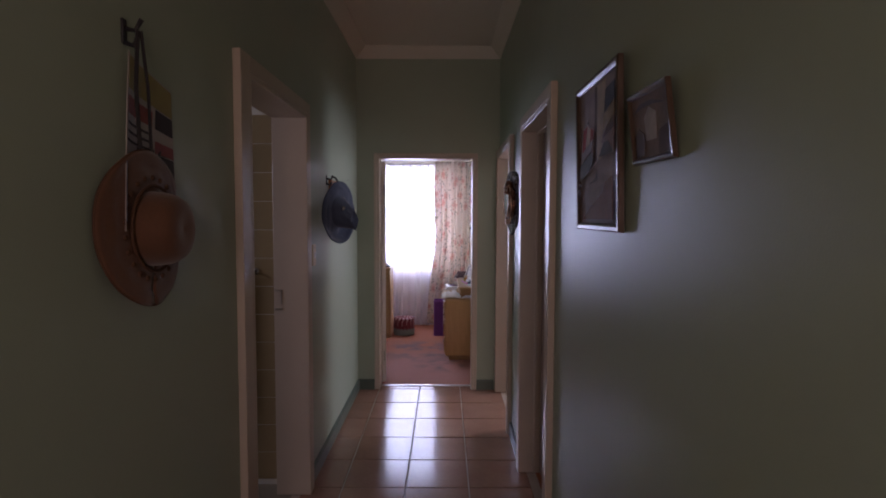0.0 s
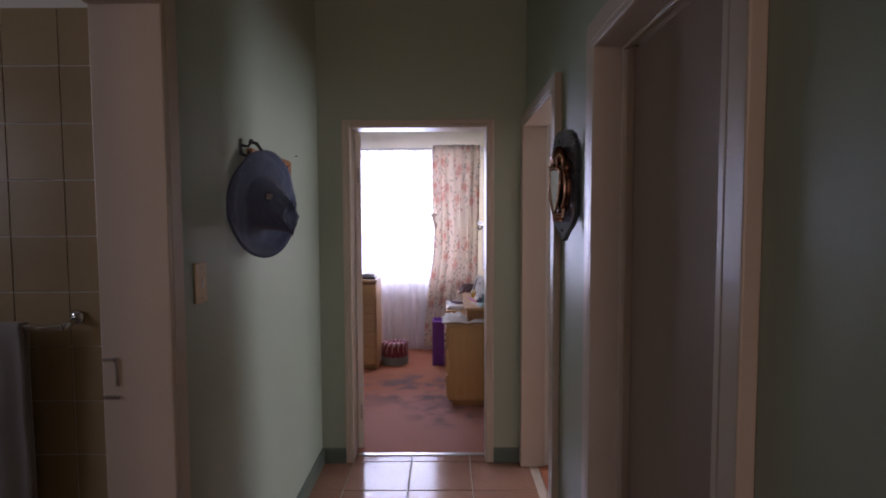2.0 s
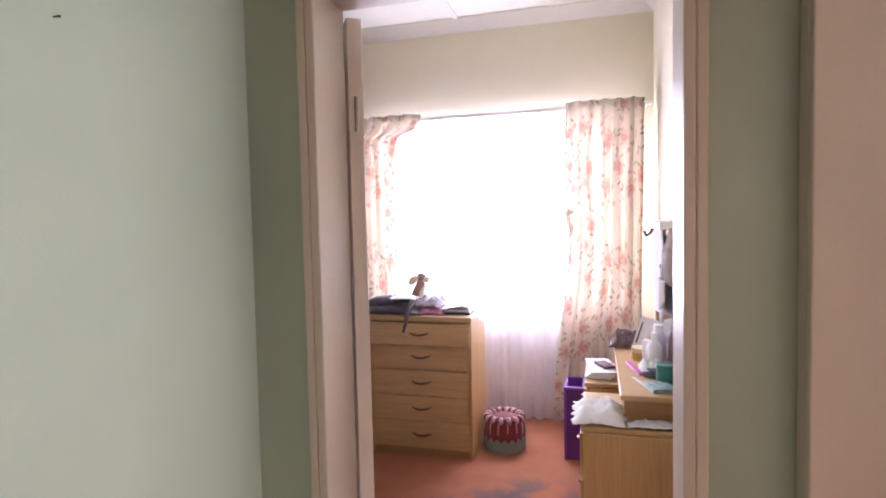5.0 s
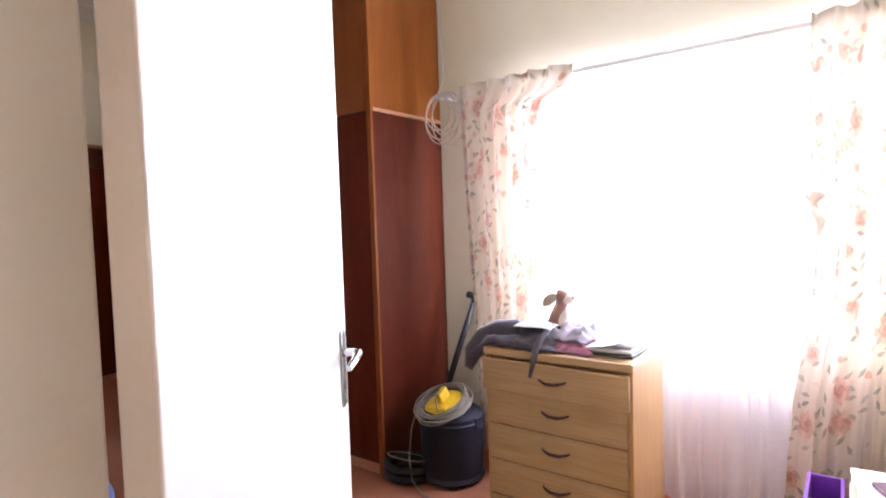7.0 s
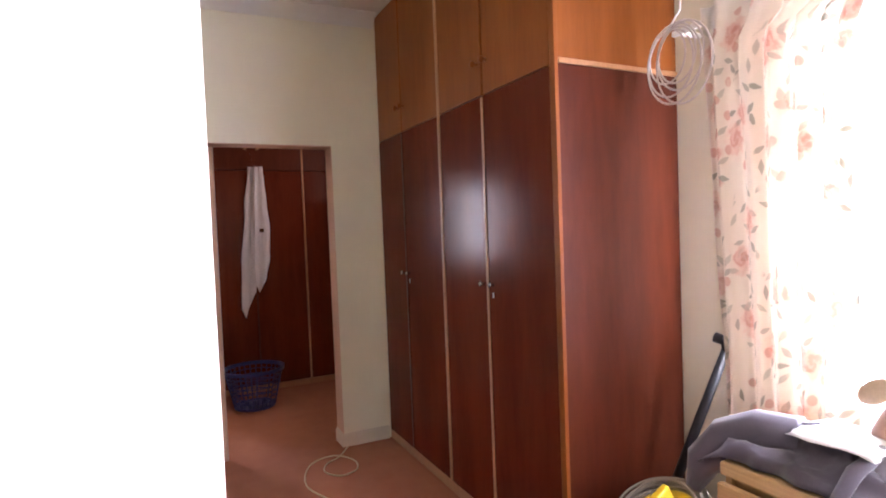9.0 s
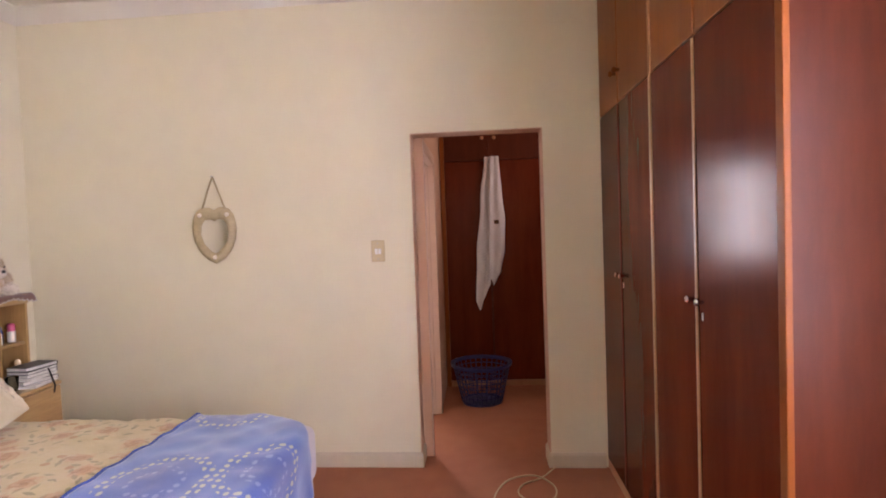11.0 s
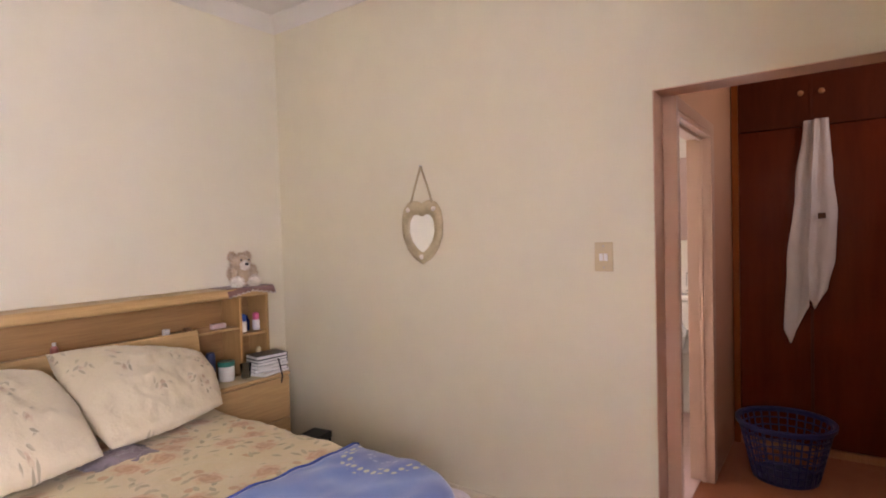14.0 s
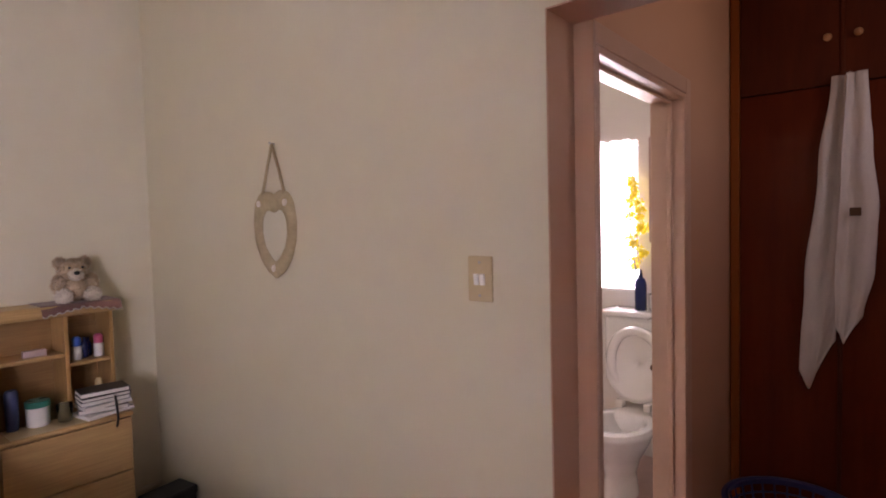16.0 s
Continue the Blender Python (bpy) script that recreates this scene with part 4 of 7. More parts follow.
    lettering("2016", 0.062, Matrix.Translation((x + 0.018, 1.315, z0 + 0.155)) @ pose(0, 0, 0, 90, 0, 90), INK, page)
    return ob


calendar()

def felt_hat():
    """A felt hat hung by its brim, swung out from the wall; the crown sags to a pinched, dented tip."""
    c = Vector((-0.672, 3.518, 1.528))
    t, n = Vector((0.37, 0.93, 0)), Vector((0.93, -0.37, 0))
    ob = thing("felt_hat", "blue felt hat with a pinched crown hung on the hall wall", "hat", c)

    def brim(u, v):
        a = u * 2 * math.pi
        r = 0.08 + 0.104 * v
        y, z = r * 0.97 * math.cos(a), r * 1.03 * math.sin(a)
        low = max(0.0, -math.sin(a - 0.3))
        out = 0.012 * (1 - v) - 0.03 * math.sin(v * math.pi) * low + 0.03 * v ** 3 * low + 0.005 * rnd(3 * v, a)
        return c + t * (y + 0.13 * z) + n * out + Vector((0, 0, z - 0.008 * v * low))

    def crown(u, v):
        a = u * 2 * math.pi
        cut = 1 / (abs(math.cos(a)) + abs(math.sin(a)))
        if v < 0.85:
            q = v / 0.85
            k = q ** 1.7
            ry = (0.102 - 0.022 * q) * (1 - k) + 0.05 * cut * k
            rz = (0.1 - 0.02 * q) * (1 - k) + 0.068 * cut * k
            out, fall, side = 0.01 + 0.092 * q ** 0.9, -0.052 * q ** 1.2, 0.028 * q
        else:
            q = (v - 0.85) / 0.15
            ry, rz = 0.05 * cut * (1 - q), 0.068 * cut * (1 - q)
            out, fall, side = 0.102 - 0.022 * math.sin(min(1.0, q * 1.3) * math.pi / 2), -0.052, 0.028
        y, z = ry * math.cos(a), rz * math.sin(a)
        return c + t * (y + side) + n * (out - 0.12 * z * min(1.0, v / 0.4) + 0.003 * rnd(a * 2, v * 4)) + Vector((0, 0, z + fall))

    b = part("brim", sheet(brim, 72, 14, 0.004), DENIM, ob, smooth=True)
    top = part("crown", sheet(crown, 64, 34), DENIM, ob, smooth=True)
    part("brim_binding", tube([brim(k / 72, 1.0) for k in range(72)], 0.0035, 6, closed=True), DENIMDARK, b, smooth=True)
    bm = bmesh.new()
    for k in range(40):
        p, q = crown(k / 40, 0.83), crown(k / 40, 0.87)
        tube([p + n * 0.0015, (p + q) / 2 + n * 0.002, q + n * 0.0015], 0.0011, 5, bm)
    tagged(part("stitching", bm, DENIMDARK, top, "dark saddle stitching on the crown"), kind="stuff")
    # bound feather badge low on the side of the crown
    o = crown(0.4, 0.45) + n * 0.004
    badge = part("badge", tube([o + t * (0.02 * math.cos(k * math.pi / 10)) + n * 0.002 + Vector((0, 0, 0.015 * math.sin(k * math.pi / 10))) for k in range(20)], 0.003, 6, closed=True), DENIMDARK, ob, "dark oval badge with pale bars", smooth=True)
    for k in range(5):
        part("pale_bar", tube([o + t * (-0.016 + 0.007 * k) + n * 0.003 + Vector((0, 0, -0.01)), o + t * (-0.011 + 0.007 * k) + n * 0.003 + Vector((0, 0, 0.01))], 0.0024, 6), plain("pale_bone", (0.3, 0.28, 0.26), 0.6), badge)
    bm = bmesh.new()
    for k in range(15):
        for r in (0.72, 0.86):
            u = k / 15 + 0.02 * rnd(k, r * 9)
            tube([brim(u, r) + n * 0.005, brim(u + 0.013, r + 0.05 * rnd(k * 3.0)) + n * 0.005], 0.001, 5, bm)
    tagged(part("brim_stitching", bm, plain("pale_blue_thread", (0.2, 0.24, 0.34), 0.9), b, "pale stitched pattern on the brim"), kind="stuff")
    part("hat_cord", tube([(-0.712, 3.5, 1.748), (-0.69, 3.515, 1.742), (-0.676, 3.535, 1.715)], 0.006, 6), CORD, ob, "dark hanging cord")


wall_hook((LEFT, 3.5, 1.735), 1)
felt_hat()


def framed_picture(name, label, corners, depth, frame_w, material, mount, paint):
    """corners: place(a, b, c) with a across, b up in 0..1, c outward in metres; w, h give its size."""
    place, w, h = corners
    ob = thing(name, label, "picture", place(0.5, 0, 0), "")

    fw, fh = frame_w / w, frame_w / h
    outer = [(0, 0), (1, 0), (1, 1), (0, 1)]
    inner = [(fw, fh), (1 - fw, fh), (1 - fw, 1 - fh), (fw, 1 - fh)]
    for k in range(4):
        o0, o1, i0, i1 = outer[k], outer[(k + 1) % 4], inner[k], inner[(k + 1) % 4]
        bm = bmesh.new()
        secs = []
        for o, i in ((o0, i0), (o1, i1)):
            ring = []
            for s, d in ((0, 0.0), (0, depth * 0.85), (0.2, depth), (0.6, depth * 0.95), (1, depth * 0.6), (1, 0.0)):
                ring.append(bm.verts.new(place(o[0] * (1 - s) + i[0] * s, o[1] * (1 - s) + i[1] * s, d)))
            secs.append(ring)
        for q in range(6):
            bm.faces.new((secs[0][q], secs[0][(q + 1) % 6], secs[1][(q + 1) % 6], secs[1][q]))
        bm.faces.new(secs[0])
        bm.faces.new(secs[1])
        part("frame_rail", bm, material, ob)
    back = part("print", prism([(fw * 0.9, fh * 0.9), (1 - fw * 0.9, fh * 0.9), (1 - fw * 0.9, 1 - fh * 0.9), (fw * 0.9, 1 - fh * 0.9)], depth * 0.3, place), mount, ob)
    for k, (nm, mat, pts) in enumerate(paint):
        part(nm, prism(pts, 0.0009, lambda a, b, c, k=k: place(a, b, depth * 0.3 + 0.0008 * (k + 1) + c)), mat, back)
    return ob


def tone(name, c):
    return plain(name, c, 0.75, vary=0.28, scale=18.0, grain=70.0, relief=0.1)


# print tones are pale: faded ink, plus the glass's reflection put into colour
SKYTONE = tone("pale_sky_print", (0.6, 0.58, 0.6))
y0, y1, z0, z1 = 3.56, 4.085, 1.38, 1.732
framed_picture("framed_house_print", "orange-wood framed print of a verandah house", (lambda a, b, c: (LEFT + c + 0.002, y0 + (y1 - y0) * a, z0 + (z1 - z0) * b), y1 - y0, z1 - z0), 0.022, 0.022, PICWOOD, tone("print_mount", (0.66, 0.62, 0.6)), [
    ("sky", SKYTONE, [(0.08, 0.1), (0.92, 0.1), (0.92, 0.9), (0.08, 0.9)]),
    ("cloud", tone("print_cloud", (0.68, 0.66, 0.68)), [(0.3, 0.76), (0.5, 0.86), (0.75, 0.88), (0.9, 0.84), (0.9, 0.78), (0.6, 0.76)]),
    ("tree", tone("print_trees", (0.36, 0.36, 0.33)), [(0.3, 0.64), (0.33, 0.74), (0.4, 0.82), (0.46, 0.8), (0.5, 0.72), (0.55, 0.76), (0.62, 0.74), (0.66, 0.67), (0.66, 0.64)]),
    ("tree", tone("print_far_trees", (0.42, 0.41, 0.4)), [(0.7, 0.64), (0.73, 0.71), (0.79, 0.72), (0.85, 0.66), (0.86, 0.56), (0.8, 0.56)]),
    ("house_wall", tone("print_house_wall", (0.56, 0.48, 0.36)), [(0.12, 0.27), (0.9, 0.28), (0.89, 0.49), (0.12, 0.49)]),
    ("verandah", tone("print_verandah", (0.4, 0.33, 0.27)), [(0.14, 0.36), (0.88, 0.365), (0.88, 0.455), (0.14, 0.465)]),
    ("roof", tone("print_roof", (0.62, 0.51, 0.3)), [(0.1, 0.5), (0.9, 0.485), (0.78, 0.655), (0.2, 0.675)]),
    ("eaves", tone("print_eaves", (0.5, 0.4, 0.3)), [(0.1, 0.475), (0.91, 0.465), (0.9, 0.49), (0.1, 0.505)]),
    ("ridge", tone("print_ridge", (0.74, 0.66, 0.5)), [(0.2, 0.672), (0.78, 0.652), (0.785, 0.662), (0.2, 0.684)]),
    ("ground", tone("print_red_earth", (0.42, 0.22, 0.2)), [(0.08, 0.1), (0.92, 0.1), (0.92, 0.27), (0.08, 0.26)]),
    ("path", tone("print_pale_path", (0.6, 0.5, 0.46)), [(0.08, 0.25), (0.92, 0.265), (0.92, 0.285), (0.08, 0.275)]),
    ("mount_edge", tone("print_mount_edge", (0.62, 0.58, 0.56)), [(0.07, 0.06), (0.93, 0.06), (0.93, 0.11), (0.07, 0.1)]),
] + [("verandah_post", tone("print_post", (0.58, 0.5, 0.4)), [(0.2 + 0.11 * k, 0.36), (0.215 + 0.11 * k, 0.36), (0.215 + 0.11 * k, 0.465), (0.2 + 0.11 * k, 0.465)]) for k in range(7)])


def rightwall(y0, y1, z0, z1, lean, roll=0.0):
    def place(a, b, c):
        return (RIGHT - 0.004 - c - lean * b, y1 + (y0 - y1) * a + roll * b, z0 + (z1 - z0) * b + roll * 0.4 * (0.5 - a))
    return place, y1 - y0, z1 - z0


painted_town = [
    ("tower_shade", tone("painting_dark_tower", (0.07, 0.045, 0.045)), [(0.43, 0.45), (0.49, 0.45), (0.51, 0.93), (0.45, 0.93)]),
    ("tower", tone("painting_pale_tower", (0.46, 0.38, 0.29)), [(0.495, 0.45), (0.6, 0.458), (0.67, 0.585), (0.7, 0.93), (0.515, 0.93)]),
    ("roof", tone("painting_red_roof", (0.36, 0.03, 0.03)), [(0.125, 0.54), (0.22, 0.567), (0.278, 0.713), (0.16, 0.69)]),
    ("gable", tone("painting_cream_gable", (0.55, 0.42, 0.34)), [(0.222, 0.567), (0.337, 0.585), (0.36, 0.667), (0.282, 0.713)]),
    ("roof", tone("painting_brick_roof", (0.27, 0.05, 0.04)), [(0.339, 0.585), (0.425, 0.604), (0.43, 0.66), (0.366, 0.685)]),
    ("spire", INK, [(0.282, 0.715), (0.315, 0.722), (0.296, 0.754)]),
    ("house_wall", tone("painting_grey_wall", (0.3, 0.24, 0.24)), [(0.09, 0.458), (0.41, 0.53), (0.425, 0.602), (0.118, 0.522)]),
    ("quay", tone("painting_dark_quay", (0.075, 0.07, 0.055)), [(0.07, 0.344), (0.278, 0.376), (0.428, 0.45), (0.428, 0.52), (0.08, 0.45)]),
]
painted_shore = [
    ("hat_shape", tone("painting_navy", (0.05, 0.055, 0.08)), [(0.71, 0.722), (0.92, 0.78), (0.92, 0.88), (0.74, 0.86)]),
    ("sand", tone("painting_ochre", (0.27, 0.2, 0.1)), [(0.68, 0.6), (0.92, 0.69), (0.92, 0.77), (0.705, 0.71)]),
    ("ridge", tone("painting_brown_ridge", (0.14, 0.085, 0.07)), [(0.68, 0.57), (0.92, 0.62), (0.92, 0.68), (0.68, 0.595)]),
    ("flat", tone("painting_dusky_pink", (0.24, 0.16, 0.15)), [(0.66, 0.55), (0.92, 0.49), (0.92, 0.61), (0.68, 0.565)]),
    ("mound", tone("painting_dark_mound", (0.06, 0.05, 0.048)), [(0.61, 0.467), (0.92, 0.467), (0.8, 0.545), (0.717, 0.545)]),
    ("wave", tone("painting_pale_wave", (0.36, 0.3, 0.31)), [(0.293, 0.367), (0.425, 0.394), (0.61, 0.444), (0.614, 0.456), (0.45, 0.417), (0.29, 0.38)]),
    ("boat", INK, [(0.388, 0.308), (0.526, 0.317), (0.578, 0.33), (0.585, 0.39), (0.534, 0.335)]),
    ("log", INK, [(0.1, 0.3), (0.17, 0.3), (0.2, 0.317), (0.1, 0.325)]),
    ("log", INK, [(0.13, 0.22), (0.17, 0.26), (0.16, 0.285), (0.08, 0.276)]),
    ("bank", tone("painting_rust_bank", (0.22, 0.12, 0.08)), [(0.235, 0.075), (0.92, 0.075), (0.92, 0.33), (0.775, 0.303), (0.717, 0.24), (0.425, 0.15)]),
]
framed_picture("framed_harbour_painting", "dark framed painting of a red-roofed harbour town", rightwall(1.42, 1.865, 1.463, 1.915, 0.012), 0.017, 0.022, DARKFRAME, tone("painting_lilac_ground", (0.33, 0.27, 0.26)), painted_town + painted_shore)
framed_picture("framed_photograph", "small dark framed faded photograph hanging askew", rightwall(1.1, 1.335, 1.625, 1.785, 0.016, 0.012), 0.012, 0.012, DARKFRAME, tone("photo_ground", (0.22, 0.16, 0.14)), [
    ("pale_patch", tone("photo_pale", (0.42, 0.38, 0.38)), [(0.38, 0.3), (0.62, 0.3), (0.66, 0.65), (0.5, 0.75), (0.36, 0.62)]),
    ("dark_patch", tone("photo_dark", (0.1, 0.065, 0.06)), [(0.08, 0.1), (0.3, 0.1), (0.34, 0.4), (0.2, 0.5), (0.08, 0.4)]),
    ("dark_patch", tone("photo_dark_brown", (0.11, 0.07, 0.06)), [(0.66, 0.1), (0.92, 0.1), (0.92, 0.45), (0.72, 0.4)]),
    ("arch", tone("photo_arch", (0.12, 0.1, 0.12)), [(0.1, 0.7), (0.3, 0.82), (0.6, 0.82), (0.9, 0.72), (0.6, 0.76), (0.3, 0.76)]),
])


def plaque():
    zc = 1.585
    th = radians(17)
    ob = thing("wall_plaque", "black lacquered plaque with a bronze figure and copper straps", "wall ornament", (RIGHT, 3.5, 1.385))

    def at(a, b, c):
        """a across the board, b up, c out of its face; the far edge stands off the wall."""
        return Vector((RIGHT - 0.003 - (a + 0.085) * math.sin(th) - c * math.cos(th), 3.418 + (a + 0.085) * math.cos(th) - c * math.sin(th), zc + b))

    def blob(a, b, c, ra, rb, rc, n=20):
        bm = ellipsoid((0, 0, 0), (rc, ra, rb), n)
        bm.transform(Matrix.Translation(at(a, b, c)) @ pose(0, 0, 0, 0, 0, 17))
        return bm
    half = [(0.0, 0.2), (0.035, 0.195), (0.062, 0.178), (0.078, 0.145), (0.083, 0.1), (0.083, 0.03), (0.086, -0.06), (0.08, -0.11), (0.058, -0.145), (0.03, -0.165), (0.015, -0.185), (0.0, -0.2)]
    outline = half + [(-a, b) for a, b in reversed(half[1:-1])]
    bm = prism(outline, 0.02, at)
    part("board", bm, plain("burnished_dark_board", (0.17, 0.16, 0.185), 0.26, 0.75, vary=0.1, relief=0.03), ob, "black lacquered shield-shaped board")
    part("back_batten", prism([(0.03, -0.12), (0.075, -0.12), (0.075, 0.15), (0.03, 0.15)], -0.03, at), BLACK, ob)
    part("head", blob(0.0, 0.105, 0.036, 0.03, 0.036, 0.026), BRONZE, ob, "dark bronze rounded head", smooth=True)
    part("body", blob(0.004, -0.005, 0.022, 0.06, 0.1, 0.02, 24), BRONZE, ob, "dark bronze body", smooth=True)
    sh = [(-0.036, 0.048), (-0.012, 0.06), (0.014, 0.064), (0.036, 0.058), (0.036, 0.0), (0.026, -0.055), (0.004, -0.1), (-0.02, -0.055), (-0.034, 0.0)]
    part("shield", prism([(a * 0.88, b * 0.92 - 0.004) for a, b in sh], 0.006, lambda a, b, c: at(a, b, 0.046 + c)), plain("polished_pewter", (0.9, 0.9, 0.93), 0.38, 1.0, vary=0.05, relief=0.02), ob, "polished pale metal shield")
    part("shield_rim", tube([at(a, b, 0.05) for a, b in sh], 0.0052, 8, closed=True), COPPER, ob, "copper strap round the shield", smooth=True)
    for s in (-1, 1):
        part("horn_loop", tube([at(s * 0.016, 0.062, 0.05), at(s * 0.018, 0.098, 0.054), at(s * 0.03, 0.108, 0.05), at(s * 0.04, 0.096, 0.046), at(s * 0.042, 0.06, 0.042)], 0.0055, 8), COPPER, ob, "bent copper loop", smooth=True)
        part("shoulder", blob(s * 0.046, 0.06, 0.032, 0.018, 0.024, 0.018, 14), BRONZE, ob, smooth=True)
        part("side_strap", tube([at(s * 0.046, 0.05, 0.042), at(s * 0.055, 0.0, 0.042), at(s * 0.052, -0.05, 0.042), at(s * 0.032, -0.082, 0.042)], 0.006, 8), COPPER, ob, "curved copper side strap", smooth=True)
        part("tag", prism([(s * 0.036 - 0.006, -0.115), (s * 0.036 + 0.006, -0.115), (s * 0.036 + 0.006, -0.082), (s * 0.036 - 0.006, -0.082)], 0.004, lambda a, b, c: at(a, b, 0.036 + c)), COPPER, ob)
        part("arrow", tube([at(s * 0.03, 0.062, 0.05), at(s * 0.058, 0.07, 0.05)], 0.002, 6), COPPER, ob)
    for k in range(3):
        part("collar", tube([at(0.004 + 0.026 * math.cos(q * math.pi / 10), -0.104 - 0.011 * k, 0.03 + 0.02 * math.sin(q * math.pi / 10)) for q in range(11)], 0.0056, 8), COPPER, ob, "ribbed copper collar", smooth=True)
    for a, b in ((0.03, 0.16), (0.0, -0.162)):
        part("screw_hole", prism([(a + 0.006 * math.cos(q * math.pi / 5), b + 0.006 * math.sin(q * math.pi / 5)) for q in range(10)], 0.001, lambda p, r, c: at(p, r, 0.0202 + c)), CORD, ob)
    return ob


plaque()


def light_switch(at, normal, w, h, levers, group):
    """A plate on a wall with rocker levers; normal is a unit vector in plan."""
    ang = math.degrees(math.atan2(normal[1], normal[0]))
    m = pose(at[0], at[1], at[2], 0, 0, ang)
    ob = thing("light_switch", "ivory plastic light switch plate on the wall", "light switch", at, group)
    plate = part("plate", cuboid(bmesh.new(), 0.0, 0.009, -w / 2, w / 2, -h / 2, h / 2, m, 0.004), IVORY, ob)
    for k in range(levers):
        o = (k - (levers - 1) / 2) * 0.02
        part("rocker", cuboid(bmesh.new(), 0.008, 0.015, o - 0.008, o + 0.008, -0.016, 0.016, m @ pose(0, 0, 0, 0, 6, 0), 0.002), WHITEP, plate, "white rocker")
    for s in (-1, 1):
        part("screw", lathe([(0.004, 0), (0.004, 0.002), (0.002, 0.0025)], 10, m @ Matrix.Translation((0.009, 0, s * h * 0.36)) @ pose(0, 0, 0, 0, 90, 0)), STEEL, plate)
    return ob


light_switch((LEFT, 3.133, 1.28), (1, 0), 0.075, 0.122, 1, "switches")
light_switch((west(5.6), 5.583, 1.323), (0.9997, 0.026), 0.082, 0.13, 2, "switches")
nail = whole("nail", lathe([(0.0014, 0), (0.0014, 0.012), (0.0024, 0.012), (0.0024, 0.014)], 8, Matrix.Translation((LEFT - 0.002, 4.235, 1.772)) @ pose(0, 0, 0, 0, 90, 0)), BLACK, "small bare nail in the green wall", "nail")

# ---- bathroom off the hall ----
rail = thing("towel_rail", "chrome towel rail on the olive tiled wall", "towel rail", (-1.2, 3.0, 1.185))
part("bar", tube([(-1.4, 2.945, 1.185), (-1.03, 2.945, 1.185)], 0.008, 10), CHROME, rail, smooth=True)
for x in (-1.4, -1.03):
    part("bracket", tube([(x, 2.945, 1.185), (x, 2.98, 1.188), (x, 3.009, 1.2)], 0.009, 8), CHROME, rail, smooth=True)
    part("rose", lathe([(0.02, 0), (0.018, 0.008), (0.01, 0.012)], 16, Matrix.Translation((x, 3.011, 1.2)) @ pose(0, 0, 0, 90, 0, 0)), CHROME, rail, smooth=True)


def hung(u, v):
    """A towel folded over the rail: v runs from the front hem over the bar to the back hem."""
    x = -1.365 + 0.235 * u + 0.004 * rnd(4 * v, 1)
    if v < 0.55:
        z = 0.48 + (1.193 - 0.48) * v / 0.55
        y = 2.931 - 0.014 * math.sin(u * 11 + 0.6) * (1 - v) - 0.006 * rnd(u * 5, v * 3)
    elif v < 0.65:
        a = (v - 0.55) / 0.1 * math.pi
        z = 1.193 + 0.006 * math.sin(a)
        y = 2.945 - 0.014 * math.cos(a)
    else:
        z = 1.193 - (v - 0.65) / 0.35 * 0.6
        y = 2.96
    return (x, y, z)


whole("towel", sheet(hung, 16, 40, 0.006), GREYTOWEL, "grey bath towel folded over the rail", "towel", smooth=True)


# ---- bedroom: window and curtains ----
win = thing("window_1", "white steel casement window, daylight behind net", "window", (-0.68, 7.65, 0.8))
tagged(win, kind="structure")
for a in (-1.585, 0.225):
    part("window_frame", box(a - 0.015, a + 0.015, 7.66, 7.70, 0.8, 2.12, 0.003), WHITEP, win)
for z in (0.815, 2.105):
    part("window_frame", box(-1.57, 0.21, 7.66, 7.70, z - 0.015, z + 0.015, 0.003), WHITEP, win)
for a in (-0.98, -0.38):
    part("mullion", box(a - 0.014, a + 0.014, 7.665, 7.695, 0.83, 2.09, 0.003), WHITEP, win)
part("transom", box(-1.57, 0.21, 7.668, 7.692, 1.62, 1.645, 0.003), WHITEP, win)
for a0, a1 in ((-1.57, -0.994), (-0.966, -0.394), (-0.366, 0.21)):
    for z0, z1 in ((0.83, 1.62), (1.645, 2.09)):
        pane = part("pane", box(a0 + 0.001, a1 - 0.001, 7.678, 7.682, z0, z1, 0), GLASS, win)
        pane.visible_shadow = False
part("window_sill", box(-1.62, 0.26, 7.545, 7.66, 0.775, 0.799, 0.006), WHITEP, win)

rod = thing("curtain_rail", "white painted curtain rail above the window", "curtain rail", (-0.8, 7.5, 2.2))
part("rail", box(-2.03, 0.42, 7.425, 7.442, 2.172, 2.195, 0.004), WHITEP, rod)
for x in (-2.0, -0.8, 0.38):
    part("bracket", box(x - 0.01, x + 0.01, 7.442, 7.56, 2.174, 2.192, 0.003), WHITEP, rod)


def pleated(x_top, x_bot, folds, depth, z_top, z_bot, y, seed, gather=None):
    """Curtain drop: x_top and x_bot are (left, right); gather(v) scales the width."""
    def f(u, v):
        zz = z_bot + (z_top - z_bot) * v
        l = x_bot[0] + (x_top[0] - x_bot[0]) * v
        r = x_bot[1] + (x_top[1] - x_bot[1]) * v
        if gather:
            l, r = gather(v, l, r)
        a = u * folds * 2 * math.pi + 1.1 * rnd(u * 3, seed) + 0.7 * rnd(u * 5, v * 2, seed)
        d = depth * (0.75 + 0.5 * rnd(u * 7, v * 1.5, seed + 3))
        return (l + (r - l) * u + 0.012 * math.cos(a * 0.5 + seed) * (1 - v), y + d * math.sin(a) + 0.25 * d * math.sin(2.3 * a + seed), zz)
    return f


def curtain(name, label, f, width, height, material, nu, nv, thick=0.002):
    ob = thing(name, label, "curtain", f(0.5, 0.0), "")
    body = part("drop", sheet(f, nu, nv, thick, lambda u, v: (u * width, v * height)), material, ob, smooth=True)
    return ob


